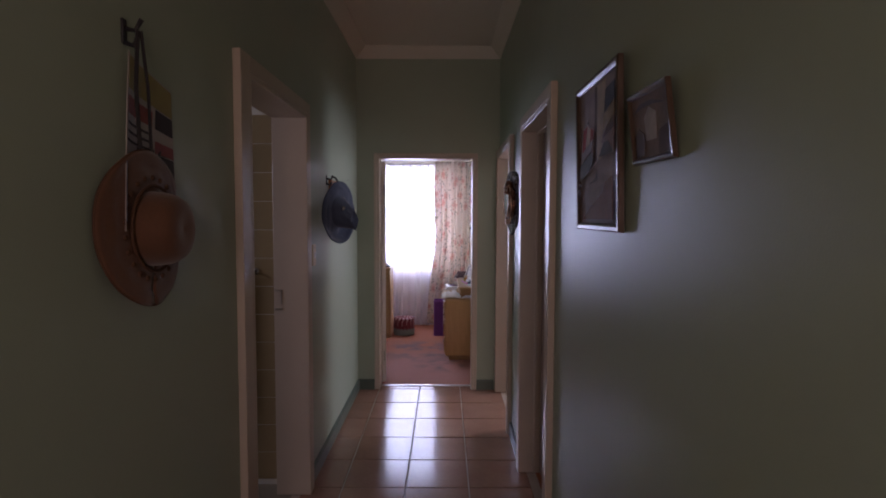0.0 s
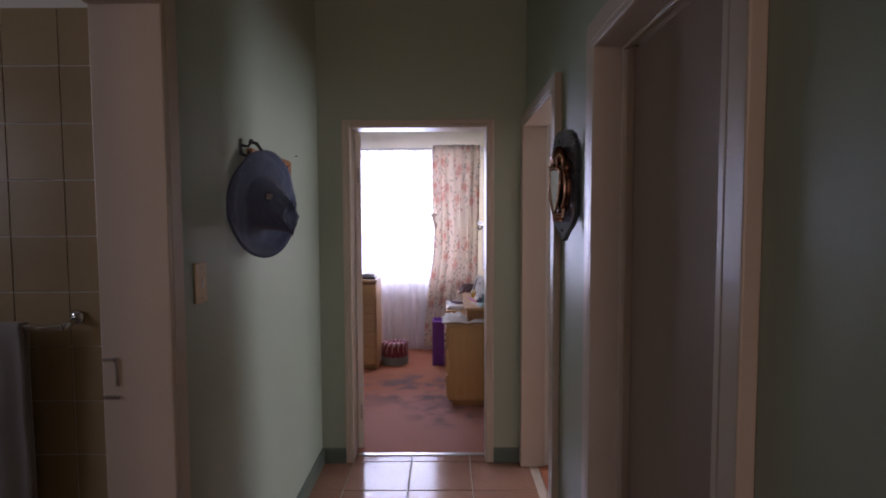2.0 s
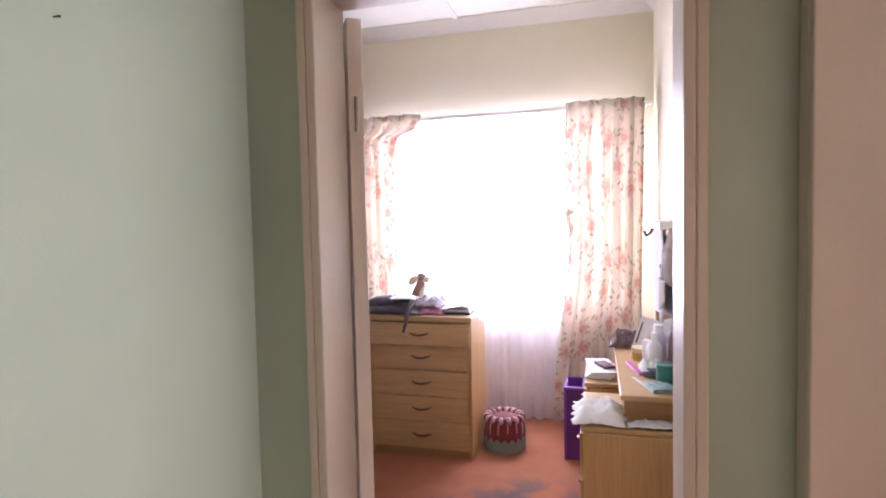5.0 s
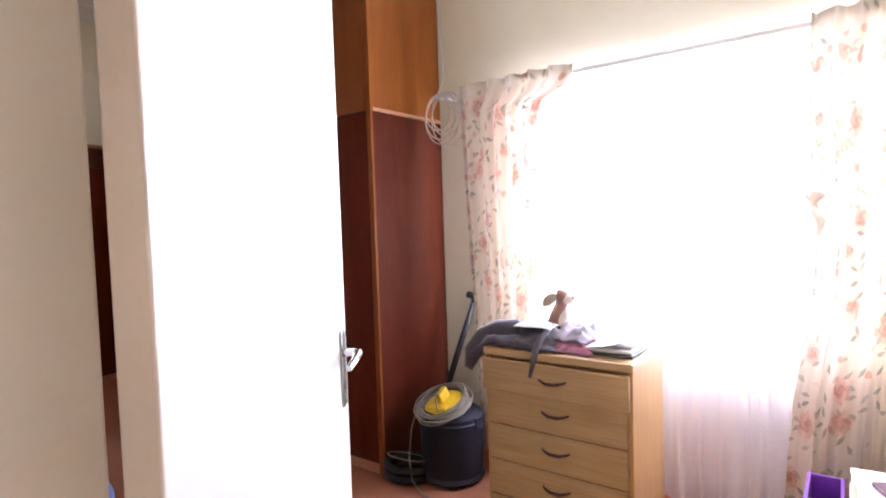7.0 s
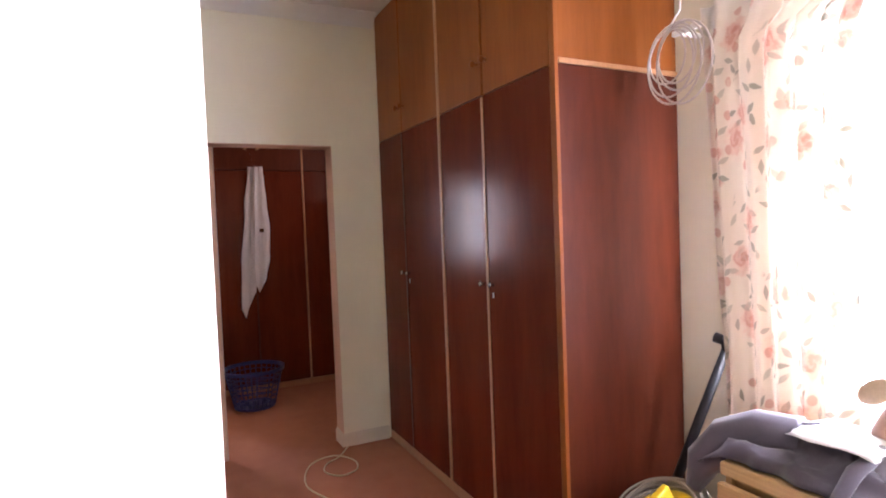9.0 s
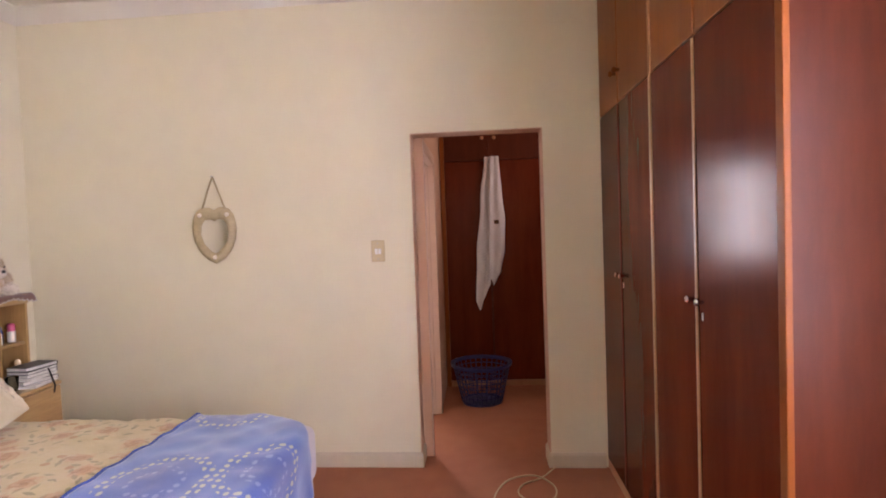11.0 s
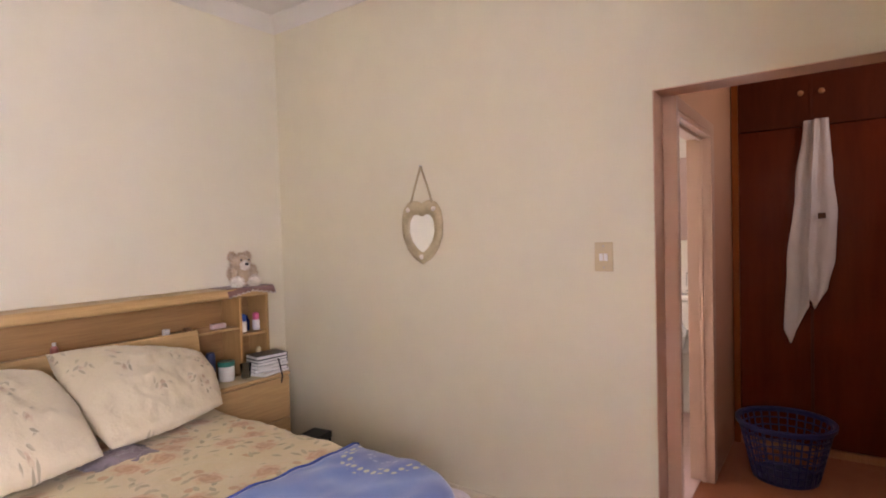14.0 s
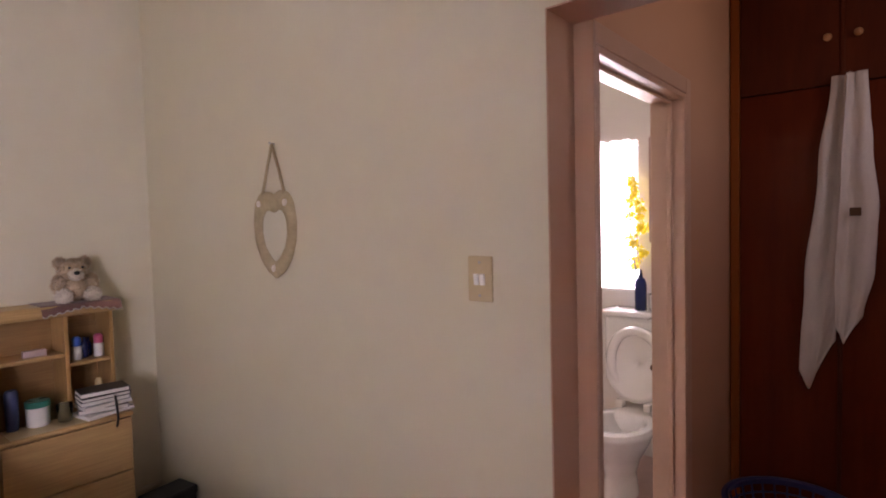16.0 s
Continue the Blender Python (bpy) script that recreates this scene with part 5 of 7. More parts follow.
def left_gather(v, l, r):
    k = min(1.0, max(0.0, (0.965 - v) / 0.05))
    return l, r - 0.19 * k * k * (3 - 2 * k)


def join_knot():
    bm = tube([(-0.115, 7.35, 1.5), (-0.13, 7.34, 1.44), (-0.1, 7.34, 1.38), (-0.105, 7.34, 1.32)], [0.02, 0.012, 0.02, 0.008], 8)
    return tube([(-0.15, 7.345, 1.49), (-0.12, 7.34, 1.45), (-0.085, 7.345, 1.49)], [0.014, 0.009, 0.014], 8, bm)


left_c = curtain("floral_curtain", "cream floral cotton curtain with red roses, drawn aside", pleated((-1.86, -1.15), (-1.76, -1.17), 5.5, 0.036, 2.22, 0.1, 7.383, 1, left_gather), 1.05, 2.12, CURTAIN, 150, 40)
right_c = curtain("floral_curtain", "cream floral cotton curtain beside the dressing table", pleated((-0.13, 0.37), (-0.24, 0.34), 5.5, 0.036, 2.22, 0.06, 7.383, 5, lambda v, l, r: (l + 0.06 * math.exp(-((v - 0.52) / 0.22) ** 2), r)), 0.9, 2.16, CURTAIN, 150, 40)
part("tie_back", join_knot(), CURTAIN, right_c, "small knotted tie of the same cloth", smooth=True)
curtain("net_curtain", "white net curtain hanging over the whole window", pleated((-1.72, 0.3), (-1.7, 0.28), 17, 0.042, 2.19, 0.02, 7.47, 9), 3.4, 2.16, NET, 260, 20, 0.0)

CABLEGREY = plain("yellowed_cable_sheath", (0.62, 0.56, 0.52), 0.5)
cable = thing("cable_coil", "loose coil of white cable hung on the rail end", "cable", (-1.9, 7.33, 1.85))
for k in range(6):
    r0 = 0.09 + 0.02 * (k % 3)
    cx, cz = -1.985 + 0.02 * k, 2.165 - r0 - 0.012 * (k % 2)
    part("loop", tube([(cx + r0 * math.cos(a * math.pi / 14) * 0.95, 7.345 - 0.006 * k, cz + r0 * 1.15 * math.sin(a * math.pi / 14)) for a in range(28)], 0.004, 6, closed=True), CABLEGREY, cable, smooth=True)
part("riser", tube([(-2.09, 7.54, 2.9), (-2.1, 7.54, 2.65), (-2.075, 7.54, 2.45), (-2.05, 7.5, 2.3), (-2.0, 7.36, 2.17)], 0.004, 6), WHITEP, cable, smooth=True)


# ---- bedroom: built-in wardrobe ----
def knob(parent, at, axis, r, material, label=""):
    turn = {"-y": pose(0, 0, 0, 90, 0, 0), "+x": pose(0, 0, 0, 0, 90, 0)}[axis]
    return part("knob", lathe([(r * 0.55, 0.0), (r * 0.45, r * 0.8), (r * 0.95, r * 1.3), (r, r * 1.7), (r * 0.6, r * 2.1), (0.001, r * 2.2)], 16, Matrix.Translation(at) @ turn), material, parent, label, smooth=True)


def wardrobe():
    f, xl, xr = 6.91, west(6.91) + 0.003, -2.12
    ob = thing("built_in_wardrobe", "tall mahogany and meranti built-in wardrobe to the ceiling", "wardrobe", ((xl + xr) / 2, 7.2, 0))
    part("side_panel", box(xr - 0.02, xr, f + 0.012, 7.555, 0.0, 2.05, 0.002), MAHOG_SIDE, ob, "red-brown veneered side panel")
    part("upper_side_panel", box(xr - 0.02, xr - 0.002, f + 0.012, 7.555, 2.07, 2.895, 0.002), MERANTI, ob, "orange-brown upper side panel")
    part("side_bead", box(xr - 0.004, xr + 0.008, f + 0.012, 7.555, 2.05, 2.07, 0.003), BEAD, ob, "light wood bead")
    part("corner_post", box(xr - 0.03, xr + 0.004, f - 0.006, f + 0.012, 0.0, 2.895, 0.003), MERANTI, ob)
    part("carcass", box(xl, xr - 0.022, f + 0.022, 7.55, 0.06, 2.89, 0), MAHOG, ob)
    part("plinth", box(xl, xr - 0.03, f + 0.004, f + 0.02, 0.0, 0.06, 0.002), BEAD, ob, "pale scuffed plinth")
    cols = [(xl + 0.006, -3.634), (-3.628, -3.13), (-3.103, -2.661), (-2.649, -2.155)]
    part("stile", box(-3.128, -3.105, f - 0.004, f + 0.02, 0.06, 2.89, 0.002), BEAD, ob, "light wood centre stile")
    for k, (a, b) in enumerate(cols):
        d = part("door", box(a + 0.002, b - 0.002, f, f + 0.02, 0.062, 2.046, 0.003), MAHOG, ob, "dark glossy mahogany door")
        u = part("upper_door", box(a + 0.002, b - 0.002, f, f + 0.02, 2.052, 2.885, 0.003), MERANTI, ob, "orange-brown cupboard door")
        kx = b - 0.035 if k in (0, 2) else a + 0.035
        knob(d, (kx, f, 1.175), "-y", 0.013, CHROME, "small chrome knob")
        knob(u, (kx, f, 2.2), "-y", 0.017, MERANTI, "round wooden knob")
        if k in (0, 2):
            part("cover_bead", box(b - 0.006, b + 0.012, f - 0.005, f, 0.07, 2.04, 0.002), BEAD if k == 2 else MAHOG_SIDE, d)
        else:
            part("key_plate", box(kx - 0.005, kx + 0.005, f - 0.003, f, 1.115, 1.14, 0.001), STEEL, d)
    return ob


wardrobe()


# ---- bedroom: chest of drawers and what lies on it ----
def chest():
    x0, x1, y0, y1 = -1.31, -0.66, 6.735, 7.15
    ob = thing("chest_of_drawers", "light oak chest of five drawers with dark bow handles", "chest of drawers", ((x0 + x1) / 2, 6.95, 0))
    part("side", box(x0, x0 + 0.018, y0, y1, 0.0, 0.835, 0.003), OAKV, ob)
    part("side", box(x1 - 0.018, x1, y0, y1, 0.0, 0.835, 0.003), OAKV, ob)
    part("top", box(x0 - 0.006, x1 + 0.006, y0 - 0.012, y1, 0.835, 0.868, 0.005), OAK, ob)
    part("back", box(x0 + 0.018, x1 - 0.018, y1 - 0.012, y1, 0.03, 0.835, 0), OAKSHADE, ob)
    # sheet added behind the drawers so their gaps look shaded
    part("gap_backing", box(x0 + 0.018, x1 - 0.018, y0 + 0.012, y0 + 0.02, 0.03, 0.832, 0), OAKSHADE, ob)
    part("plinth", box(x0 + 0.018, x1 - 0.018, y0 + 0.002, y0 + 0.016, 0.0, 0.045, 0.002), OAKSHADE, ob)
    tops = [0.822, 0.69, 0.535, 0.375, 0.215, 0.05]
    for k, (a, b) in enumerate(zip(tops, tops[1:])):
        out = 0.022 if k == 0 else 0.0
        d = part("drawer", box(x0 + (0.004 if k == 0 else 0.02), x1 - (0.004 if k == 0 else 0.02), y0 - 0.014 - out, y0 + 0.006 - out, b + 0.003, a + (0.004 if k == 0 else -0.002), 0.003), OAK, ob, "top drawer standing slightly out" if k == 0 else "")
        if out:
            part("drawer_side", box(x0 + 0.03, x0 + 0.042, y0 + 0.006 - out, y0 + 0.1, b + 0.02, a - 0.02, 0), OAKSHADE, d)
            part("drawer_side", box(x1 - 0.042, x1 - 0.03, y0 + 0.006 - out, y0 + 0.1, b + 0.02, a - 0.02, 0), OAKSHADE, d)
        zc, yf, xc = (a + b) / 2 + 0.008, y0 - 0.014 - out, (x0 + x1) / 2 + 0.01
        part("handle", tube([(xc - 0.06, yf + 0.002, zc + 0.006), (xc - 0.05, yf - 0.012, zc + 0.003), (xc - 0.02, yf - 0.022, zc - 0.004), (xc + 0.02, yf - 0.022, zc - 0.004), (xc + 0.05, yf - 0.012, zc + 0.003), (xc + 0.06, yf + 0.002, zc + 0.006)], [0.004, 0.005, 0.007, 0.007, 0.005, 0.004], 8), plain("antique_bronze", (0.14, 0.08, 0.07), 0.3, 0.8), d, "dark bronze bow handle", smooth=True)
    return ob


chest()
TOP = 0.869


def crumple(name, label, category, x0, x1, y0, y1, z, h, seed, material, over=None, thick=0.004, n=28):
    """A heap of cloth on a top, with folds; over: (edge y, how far it hangs down)."""
    def f(u, v):
        x = x0 + (x1 - x0) * u
        y = y0 + (y1 - y0) * v
        e = min(1.0, 4 * min(u, 1 - u) + 0.15) * min(1.0, 4 * min(v, 1 - v) + 0.15)
        zz = z + 0.006 + h * e * (0.55 + 0.5 * rnd(u * 4 + seed, v * 4) + 0.35 * abs(rnd(u * 9 + seed, v * 3)))
        wx = 0.02 * rnd(v * 5, seed)
        wy = 0.02 * rnd(u * 5, seed + 2)
        if over and y < over[0]:
            d = over[0] - y
            zz -= d * over[1]
            y = over[0] - min(d, 0.02) - 0.015
        if over and len(over) > 2 and x < over[2]:
            d = over[2] - x
            zz -= d * 1.4
            x = over[2] - min(d, 0.03)
        return (x + wx, y + wy, max(zz, 0.02 if over else z + 0.002))
    return whole(name, sheet(f, n, n, thick), material, label, category, smooth=True)




def jacket():
    """Body of the jacket in soft long folds, one sleeve off the side of the chest, a strap over the front."""
    def body(u, v):
        x = -1.39 + 0.41 * u
        y = 6.735 + 0.29 * v
        e = (math.sin(math.pi * min(max(u, 0.0), 1.0)) ** 0.55) * (max(0.0, math.sin(math.pi * v)) ** 0.45)
        fold = 0.022 * math.sin(13 * v + 5 * u + 1.5 * rnd(u * 3, v * 3)) + 0.02 * abs(rnd(u * 4 + 2, v * 7)) + 0.012 * (0.4 - abs(rnd(u * 9 + v * 4, v * 11 - u * 3)))
        z = TOP + 0.006 + e * (0.05 + fold + 0.03 * u)
        if x < -1.32:
            z -= (-1.32 - x) * 0.5
        return (x + 0.02 * rnd(v * 5, 1), y + 0.015 * rnd(u * 5, 3), max(z, TOP + 0.004) if x > -1.33 else z)
    sleeve = [(-1.2, 6.86, TOP + 0.06), (-1.29, 6.84, TOP + 0.05), (-1.36, 6.81, TOP + 0.012), (-1.41, 6.785, TOP - 0.05), (-1.43, 6.775, TOP - 0.12)]
    arm = tube(sleeve, [0.05, 0.058, 0.056, 0.042, 0.02], 20)
    for ve in arm.verts:
        ve.co += Vector((0, 0, 0.012 * rnd(ve.co.x * 40, ve.co.y * 50))) + Vector((0.008 * rnd(ve.co.z * 60, ve.co.y * 30), 0, 0))
    strap = tube([(-1.04, 6.86, TOP + 0.09), (-1.05, 6.77, TOP + 0.06), (-1.055, 6.715, TOP + 0.01), (-1.06, 6.705, TOP - 0.05), (-1.075, 6.705, TOP - 0.1)], [0.012, 0.016, 0.014, 0.013, 0.011], 8)
    ob = thing("jacket", "crumpled dark grey jacket thrown over the chest", "jacket", (-1.18, 6.88, TOP))
    part("body", sheet(body, 60, 44, 0.004), GREYCLOTH, ob, smooth=True)
    part("sleeve", arm, GREYCLOTH, ob, "dark grey sleeve hanging off the side", smooth=True)
    part("strap", strap, GREYCLOTH, ob, "dark grey strap over the drawer", smooth=True)


jacket()
crumple("folded_cloth", "bright pink cloth folded on the chest", "cloth", -1.02, -0.84, 6.755, 6.98, TOP, 0.045, 7.0, PINKCLOTH, n=18)
crumple("plastic_bag", "thin lilac plastic bag on the chest", "bag", -1.08, -0.86, 6.8, 7.03, TOP + 0.035, 0.07, 9.0, LILAC, n=18)
crumple("paper_sheet", "curled white paper over the jacket", "paper", -1.2, -1.02, 6.78, 6.95, TOP + 0.085, 0.02, 12.0, PAPER, thick=0.001, n=10)
for k, (x0, x1, y0, y1, mt) in enumerate(((-0.9, -0.68, 6.8, 7.0, BLACK), (-0.88, -0.69, 6.82, 7.02, PAPER), (-0.84, -0.7, 6.85, 7.05, plain("grey_cover", (0.3, 0.28, 0.27), 0.6)))):
    whole("magazine", cuboid(bmesh.new(), x0, x1, y0, y1, TOP + 0.012 * k, TOP + 0.0115 + 0.012 * k, None, 0.002), mt, "thin magazine in a pile on the chest", "magazine", group="magazines on the chest")
whole("paper_note", sheet(lambda u, v: (-0.86 + 0.17 * u, 6.78 + 0.18 * v, TOP + 0.037 + 0.045 * u * u), 8, 6, 0.001), PAPER, "curled white paper note on the magazines", "paper", smooth=True)


def fluff(bm, reach, seed):
    """Short tufts of pile standing out of every face."""
    rng = random.Random(seed)
    for fa in list(bm.faces):
        n, ce = fa.normal, fa.calc_center_median()
        if n.length < 0.5:
            continue
        for _ in range(3):
            t = Vector((rng.uniform(-1, 1), rng.uniform(-1, 1), rng.uniform(-1, 1)))
            s = n.cross(t).normalized() * 0.0032
            o = ce + t * 0.006
            bm.faces.new([bm.verts.new(o - s), bm.verts.new(o + s), bm.verts.new(o + (n + t * 0.6).normalized() * reach * rng.uniform(0.5, 1.0))])
    return bm


def dab(ob, bm, material):
    """Adds a patch of another colour to a toy's one mesh."""
    ob.data.materials.append(material)
    k = len(ob.data.materials) - 1
    base = bmesh.new()
    base.from_mesh(ob.data)
    n0 = len(base.faces)
    me = bpy.data.meshes.new("tmp")
    bm.transform(ob.matrix_basis.inverted())
    bm.to_mesh(me)
    bm.free()
    base.from_mesh(me)
    base.faces.ensure_lookup_table()
    for fa in base.faces[n0:]:
        fa.material_index = k
        fa.smooth = True
    base.to_mesh(ob.data)
    base.free()
    bpy.data.meshes.remove(me)


# toys are one plain mesh each
dog = whole("toy_dog", join(
    ellipsoid((-1.05, 6.93, TOP + 0.06), (0.048, 0.05, 0.075)),
    tube([(-1.06, 6.93, TOP + 0.07), (-1.045, 6.925, TOP + 0.13), (-1.022, 6.915, TOP + 0.18), (-1.015, 6.91, TOP + 0.205)], [0.046, 0.034, 0.028, 0.026], 14),
    ellipsoid((-1.012, 6.905, TOP + 0.215), (0.034, 0.03, 0.029)),
    ellipsoid((-1.018, 6.895, TOP + 0.238), (0.018, 0.02, 0.012))), BROWNFUR, "small brown and white plush toy dog on the chest", "soft toy", smooth=True)
dab(dog, ellipsoid((-0.982, 6.9, TOP + 0.205), (0.028, 0.024, 0.023)), FURLIGHT)
dab(dog, ellipsoid((-1.012, 6.915, TOP + 0.115), (0.022, 0.03, 0.05), turn=pose(0, 0, 0, 0, 18, 0)), FURLIGHT)
dab(dog, ellipsoid((-1.065, 6.885, TOP + 0.2), (0.042, 0.01, 0.024), turn=pose(0, 0, 0, 0, -38, 0)), FUR)
dab(dog, ellipsoid((-0.958, 6.895, TOP + 0.216), (0.008, 0.009, 0.008), 10), BROWNFUR)


# ---- bedroom: vacuum cleaner, pouf, purple board ----
def vacuum():
    cx, cy = -1.79, 7.12
    ob = thing("vacuum_cleaner", "navy drum vacuum cleaner with yellow lid and coiled flex", "vacuum cleaner", (cx, cy, 0))
    up = Matrix.Translation((cx, cy, 0))
    dark = plain("matt_navy_plastic", (0.009, 0.01, 0.02), 0.6, vary=0.15)
    drum = part("drum", lathe([(0.15, 0.035), (0.17, 0.05), (0.178, 0.3), (0.182, 0.34), (0.172, 0.35)], 32, up), dark, ob, "dark navy plastic drum", smooth="auto")
    part("base", lathe([(0.172, 0.02), (0.18, 0.03), (0.172, 0.05), (0.15, 0.055)], 32, up), dark, ob, smooth="auto")
    for k in range(4):
        a = k * math.pi / 2 + 0.6
        part("castor", lathe([(0.018, -0.012), (0.02, 0.0), (0.018, 0.012)], 14, Matrix.Translation((cx + 0.155 * math.cos(a), cy + 0.155 * math.sin(a), 0.02)) @ pose(0, 0, 0, 90, 0, 40 * k)), BLACK, ob)
    lid = part("lid", lathe([(0.178, 0.35), (0.176, 0.37), (0.15, 0.39), (0.1, 0.4), (0.03, 0.4), (0.001, 0.4)], 32, up), dark, ob, smooth="auto")
    # the motor head leans towards the room, with the flex wound round it
    tip = Matrix.Translation((cx - 0.02, cy - 0.03, 0.4)) @ pose(0, 0, 0, 24, -6, 0)
    part("motor_cover", lathe([(0.12, 0.0), (0.118, 0.02), (0.1, 0.036), (0.04, 0.042), (0.001, 0.042)], 28, tip), YELLOW, lid, "bright yellow motor cover", smooth=True)
    part("carry_handle", cuboid(bmesh.new(), -0.015, 0.015, -0.02, 0.06, 0.03, 0.1, tip, 0.008), YELLOW, lid, "yellow carrying handle")
    part("hose_port", cuboid(bmesh.new(), -0.07, 0.07, -0.075, -0.045, 0.036, 0.05, tip, 0.006), YELLOW, lid)
    for s in (-1, 1):
        part("latch", box(cx + s * 0.17 - 0.012, cx + s * 0.17 + 0.012, cy - 0.03, cy + 0.03, 0.3, 0.37, 0.004), dark, drum)
    flex = plain("grey_flex", (0.26, 0.22, 0.17), 0.6)
    for k in range(14):
        r = 0.125 + 0.014 * (k % 4) + 0.006 * rnd(k, 3)
        ox, oy, z = 0.012 * rnd(k, 7), 0.012 * rnd(k, 9), 0.012 + 0.012 * (k // 4) + 0.012 * rnd(k)
        part("flex_loop", tube([tip @ Vector((ox + r * math.cos(a * math.pi / 18) + 0.008 * rnd(a * 0.3, k), oy + r * 0.96 * math.sin(a * math.pi / 18), z + 0.014 * math.sin(a * math.pi / 18 + k))) for a in range(36)], 0.0048, 6, closed=True), flex, ob, "grey mains flex", smooth=True)
    part("flex_strand", tube([tip @ Vector((-0.08, 0.05, 0.05)), tip @ Vector((-0.03, -0.02, 0.055)), tip @ Vector((0.02, -0.09, 0.045))], 0.004, 6), flex, ob, smooth=True)
    pts = [(cx - 0.17, cy - 0.08, 0.4), (cx - 0.185, cy - 0.13, 0.28), (cx - 0.15, cy - 0.2, 0.14), (cx - 0.1, cy - 0.24, 0.05), (cx - 0.02, cy - 0.27, 0.012), (cx + 0.05, cy - 0.28, 0.008), (cx + 0.13, cy - 0.27, 0.008)]
    part("plug_lead", tube(pts, 0.004, 6), flex, ob, "grey mains lead trailing to the carpet", smooth=True)
    matt = plain("matt_black_hose", (0.016, 0.013, 0.014), 0.7, vary=0.2)
    for s in (0, 1):
        part("hose", tube([(-2.0 + 0.125 * math.cos(a * math.pi / 24), 6.98 + 0.105 * math.sin(a * math.pi / 24), 0.03 + 0.045 * s) for a in range(48)], [0.022 + 0.003 * (a % 2) for a in range(48)], 10, closed=True), matt, ob, "black corrugated hose lying coiled", smooth=True)
    part("wire_hoop", tube([(-1.99 + 0.12 * math.cos(a * math.pi / 18), 6.965 + 0.1 * math.sin(a * math.pi / 18), 0.125 - 0.03 * math.sin(a * math.pi / 18)) for a in range(36)], 0.004, 6, closed=True), flex, ob, "thin loop of flex on the hose", smooth=True)
    return ob


vacuum()
pipe = thing("vacuum_pipe", "black plastic vacuum pipe leaning on the wall", "vacuum pipe", (-1.98, 7.3, 0.0))
part("tube", tube([(-2.0, 7.34, 0.36), (-1.93, 7.42, 0.66), (-1.865, 7.5, 0.94)], [0.019, 0.019, 0.017], 14), BLACK, pipe, smooth=True)
part("end_piece", tube([(-1.862, 7.5, 0.93), (-1.87, 7.5, 0.965), (-1.91, 7.49, 0.975)], [0.021, 0.022, 0.02], 14), BLACK, pipe, smooth=True)
part("floor_piece", tube([(-2.0, 7.34, 0.37), (-2.03, 7.31, 0.2), (-2.05, 7.29, 0.02)], [0.019, 0.02, 0.021], 14), BLACK, pipe, smooth=True)


def pouf():
    cx, cy = -0.51, 6.98
    ob = thing("drum_pouf", "small round pouf covered in red striped plush", "pouf", (cx, cy, 0))
    def body(u, v):
        a = u * 2 * math.pi
        r = 0.118 + 0.012 * math.sin(v * math.pi) + 0.006 * abs(math.sin(9 * a))
        return (cx + r * math.cos(a), cy + r * math.sin(a), 0.005 + 0.19 * v)
    part("drum", sheet(body, 108, 8), POUFCLOTH, ob, "dark red pleated side", smooth=True)
    pale = cloth("pale_pink_plush", (0.5, 0.33, 0.32), 0.95, 90.0, 0.3)
    for k in range(28):
        a = 2 * math.pi * k / 28
        bm = ellipsoid((0, 0, 0), (0.03, 0.0135, 0.022 + 0.004 * rnd(k, 2)), 12)
        bm.transform(Matrix.Translation((cx + 0.106 * math.cos(a), cy + 0.106 * math.sin(a), 0.2)) @ pose(0, 0, 0, 0, 12 * rnd(k, 4), math.degrees(a)))
        part("tuft", bm, pale if k % 2 else POUFCLOTH, ob, smooth=True)
    part("seat", lathe([(0.1, 0.185), (0.085, 0.2), (0.001, 0.195)], 24, Matrix.Translation((cx, cy, 0))), POUFTOP, ob, smooth=True)
    for k in range(14):
        a = k * 2 * math.pi / 14 + 0.1
        part("stripe", tube([(cx + (0.132 - 0.004 * abs(q - 2)) * math.cos(a + 0.02 * rnd(k, q)), cy + (0.132 - 0.004 * abs(q - 2)) * math.sin(a + 0.02 * rnd(k, q)), 0.09 + 0.025 * q) for q in range(5)], [0.003, 0.005, 0.004, 0.006, 0.004], 6), plain("dusty_pink_cord", (0.5, 0.28, 0.27), 0.9), ob, smooth=True)
    part("base_band", lathe([(0.13, 0.0), (0.136, 0.05), (0.134, 0.085), (0.126, 0.092)], 32, Matrix.Translation((cx, cy, 0))), plain("grey_green_band", (0.2, 0.24, 0.22), 0.8), ob, "grey-green base band", smooth="auto")


pouf()
bx = thing("purple_folder_box", "purple cardboard box standing beside the dressing table", "box", (-0.06, 7.0, 0))
part("side_panel", box(-0.13, -0.118, 6.86, 7.14, 0.0, 0.43, 0.002), PURPLE, bx)
part("side_panel", box(-0.026, -0.014, 6.86, 7.14, 0.0, 0.43, 0.002), PURPLE, bx)
part("back_panel", box(-0.118, -0.026, 7.128, 7.14, 0.0, 0.43, 0.002), PURPLE, bx)
part("front_panel", box(-0.118, -0.026, 6.87, 6.882, 0.0, 0.425, 0.002), plain("deep_purple_board", (0.12, 0.02, 0.22), 0.5), bx)
part("top_rim", box(-0.132, -0.012, 6.858, 6.89, 0.43, 0.44, 0.002), PURPLE, bx)


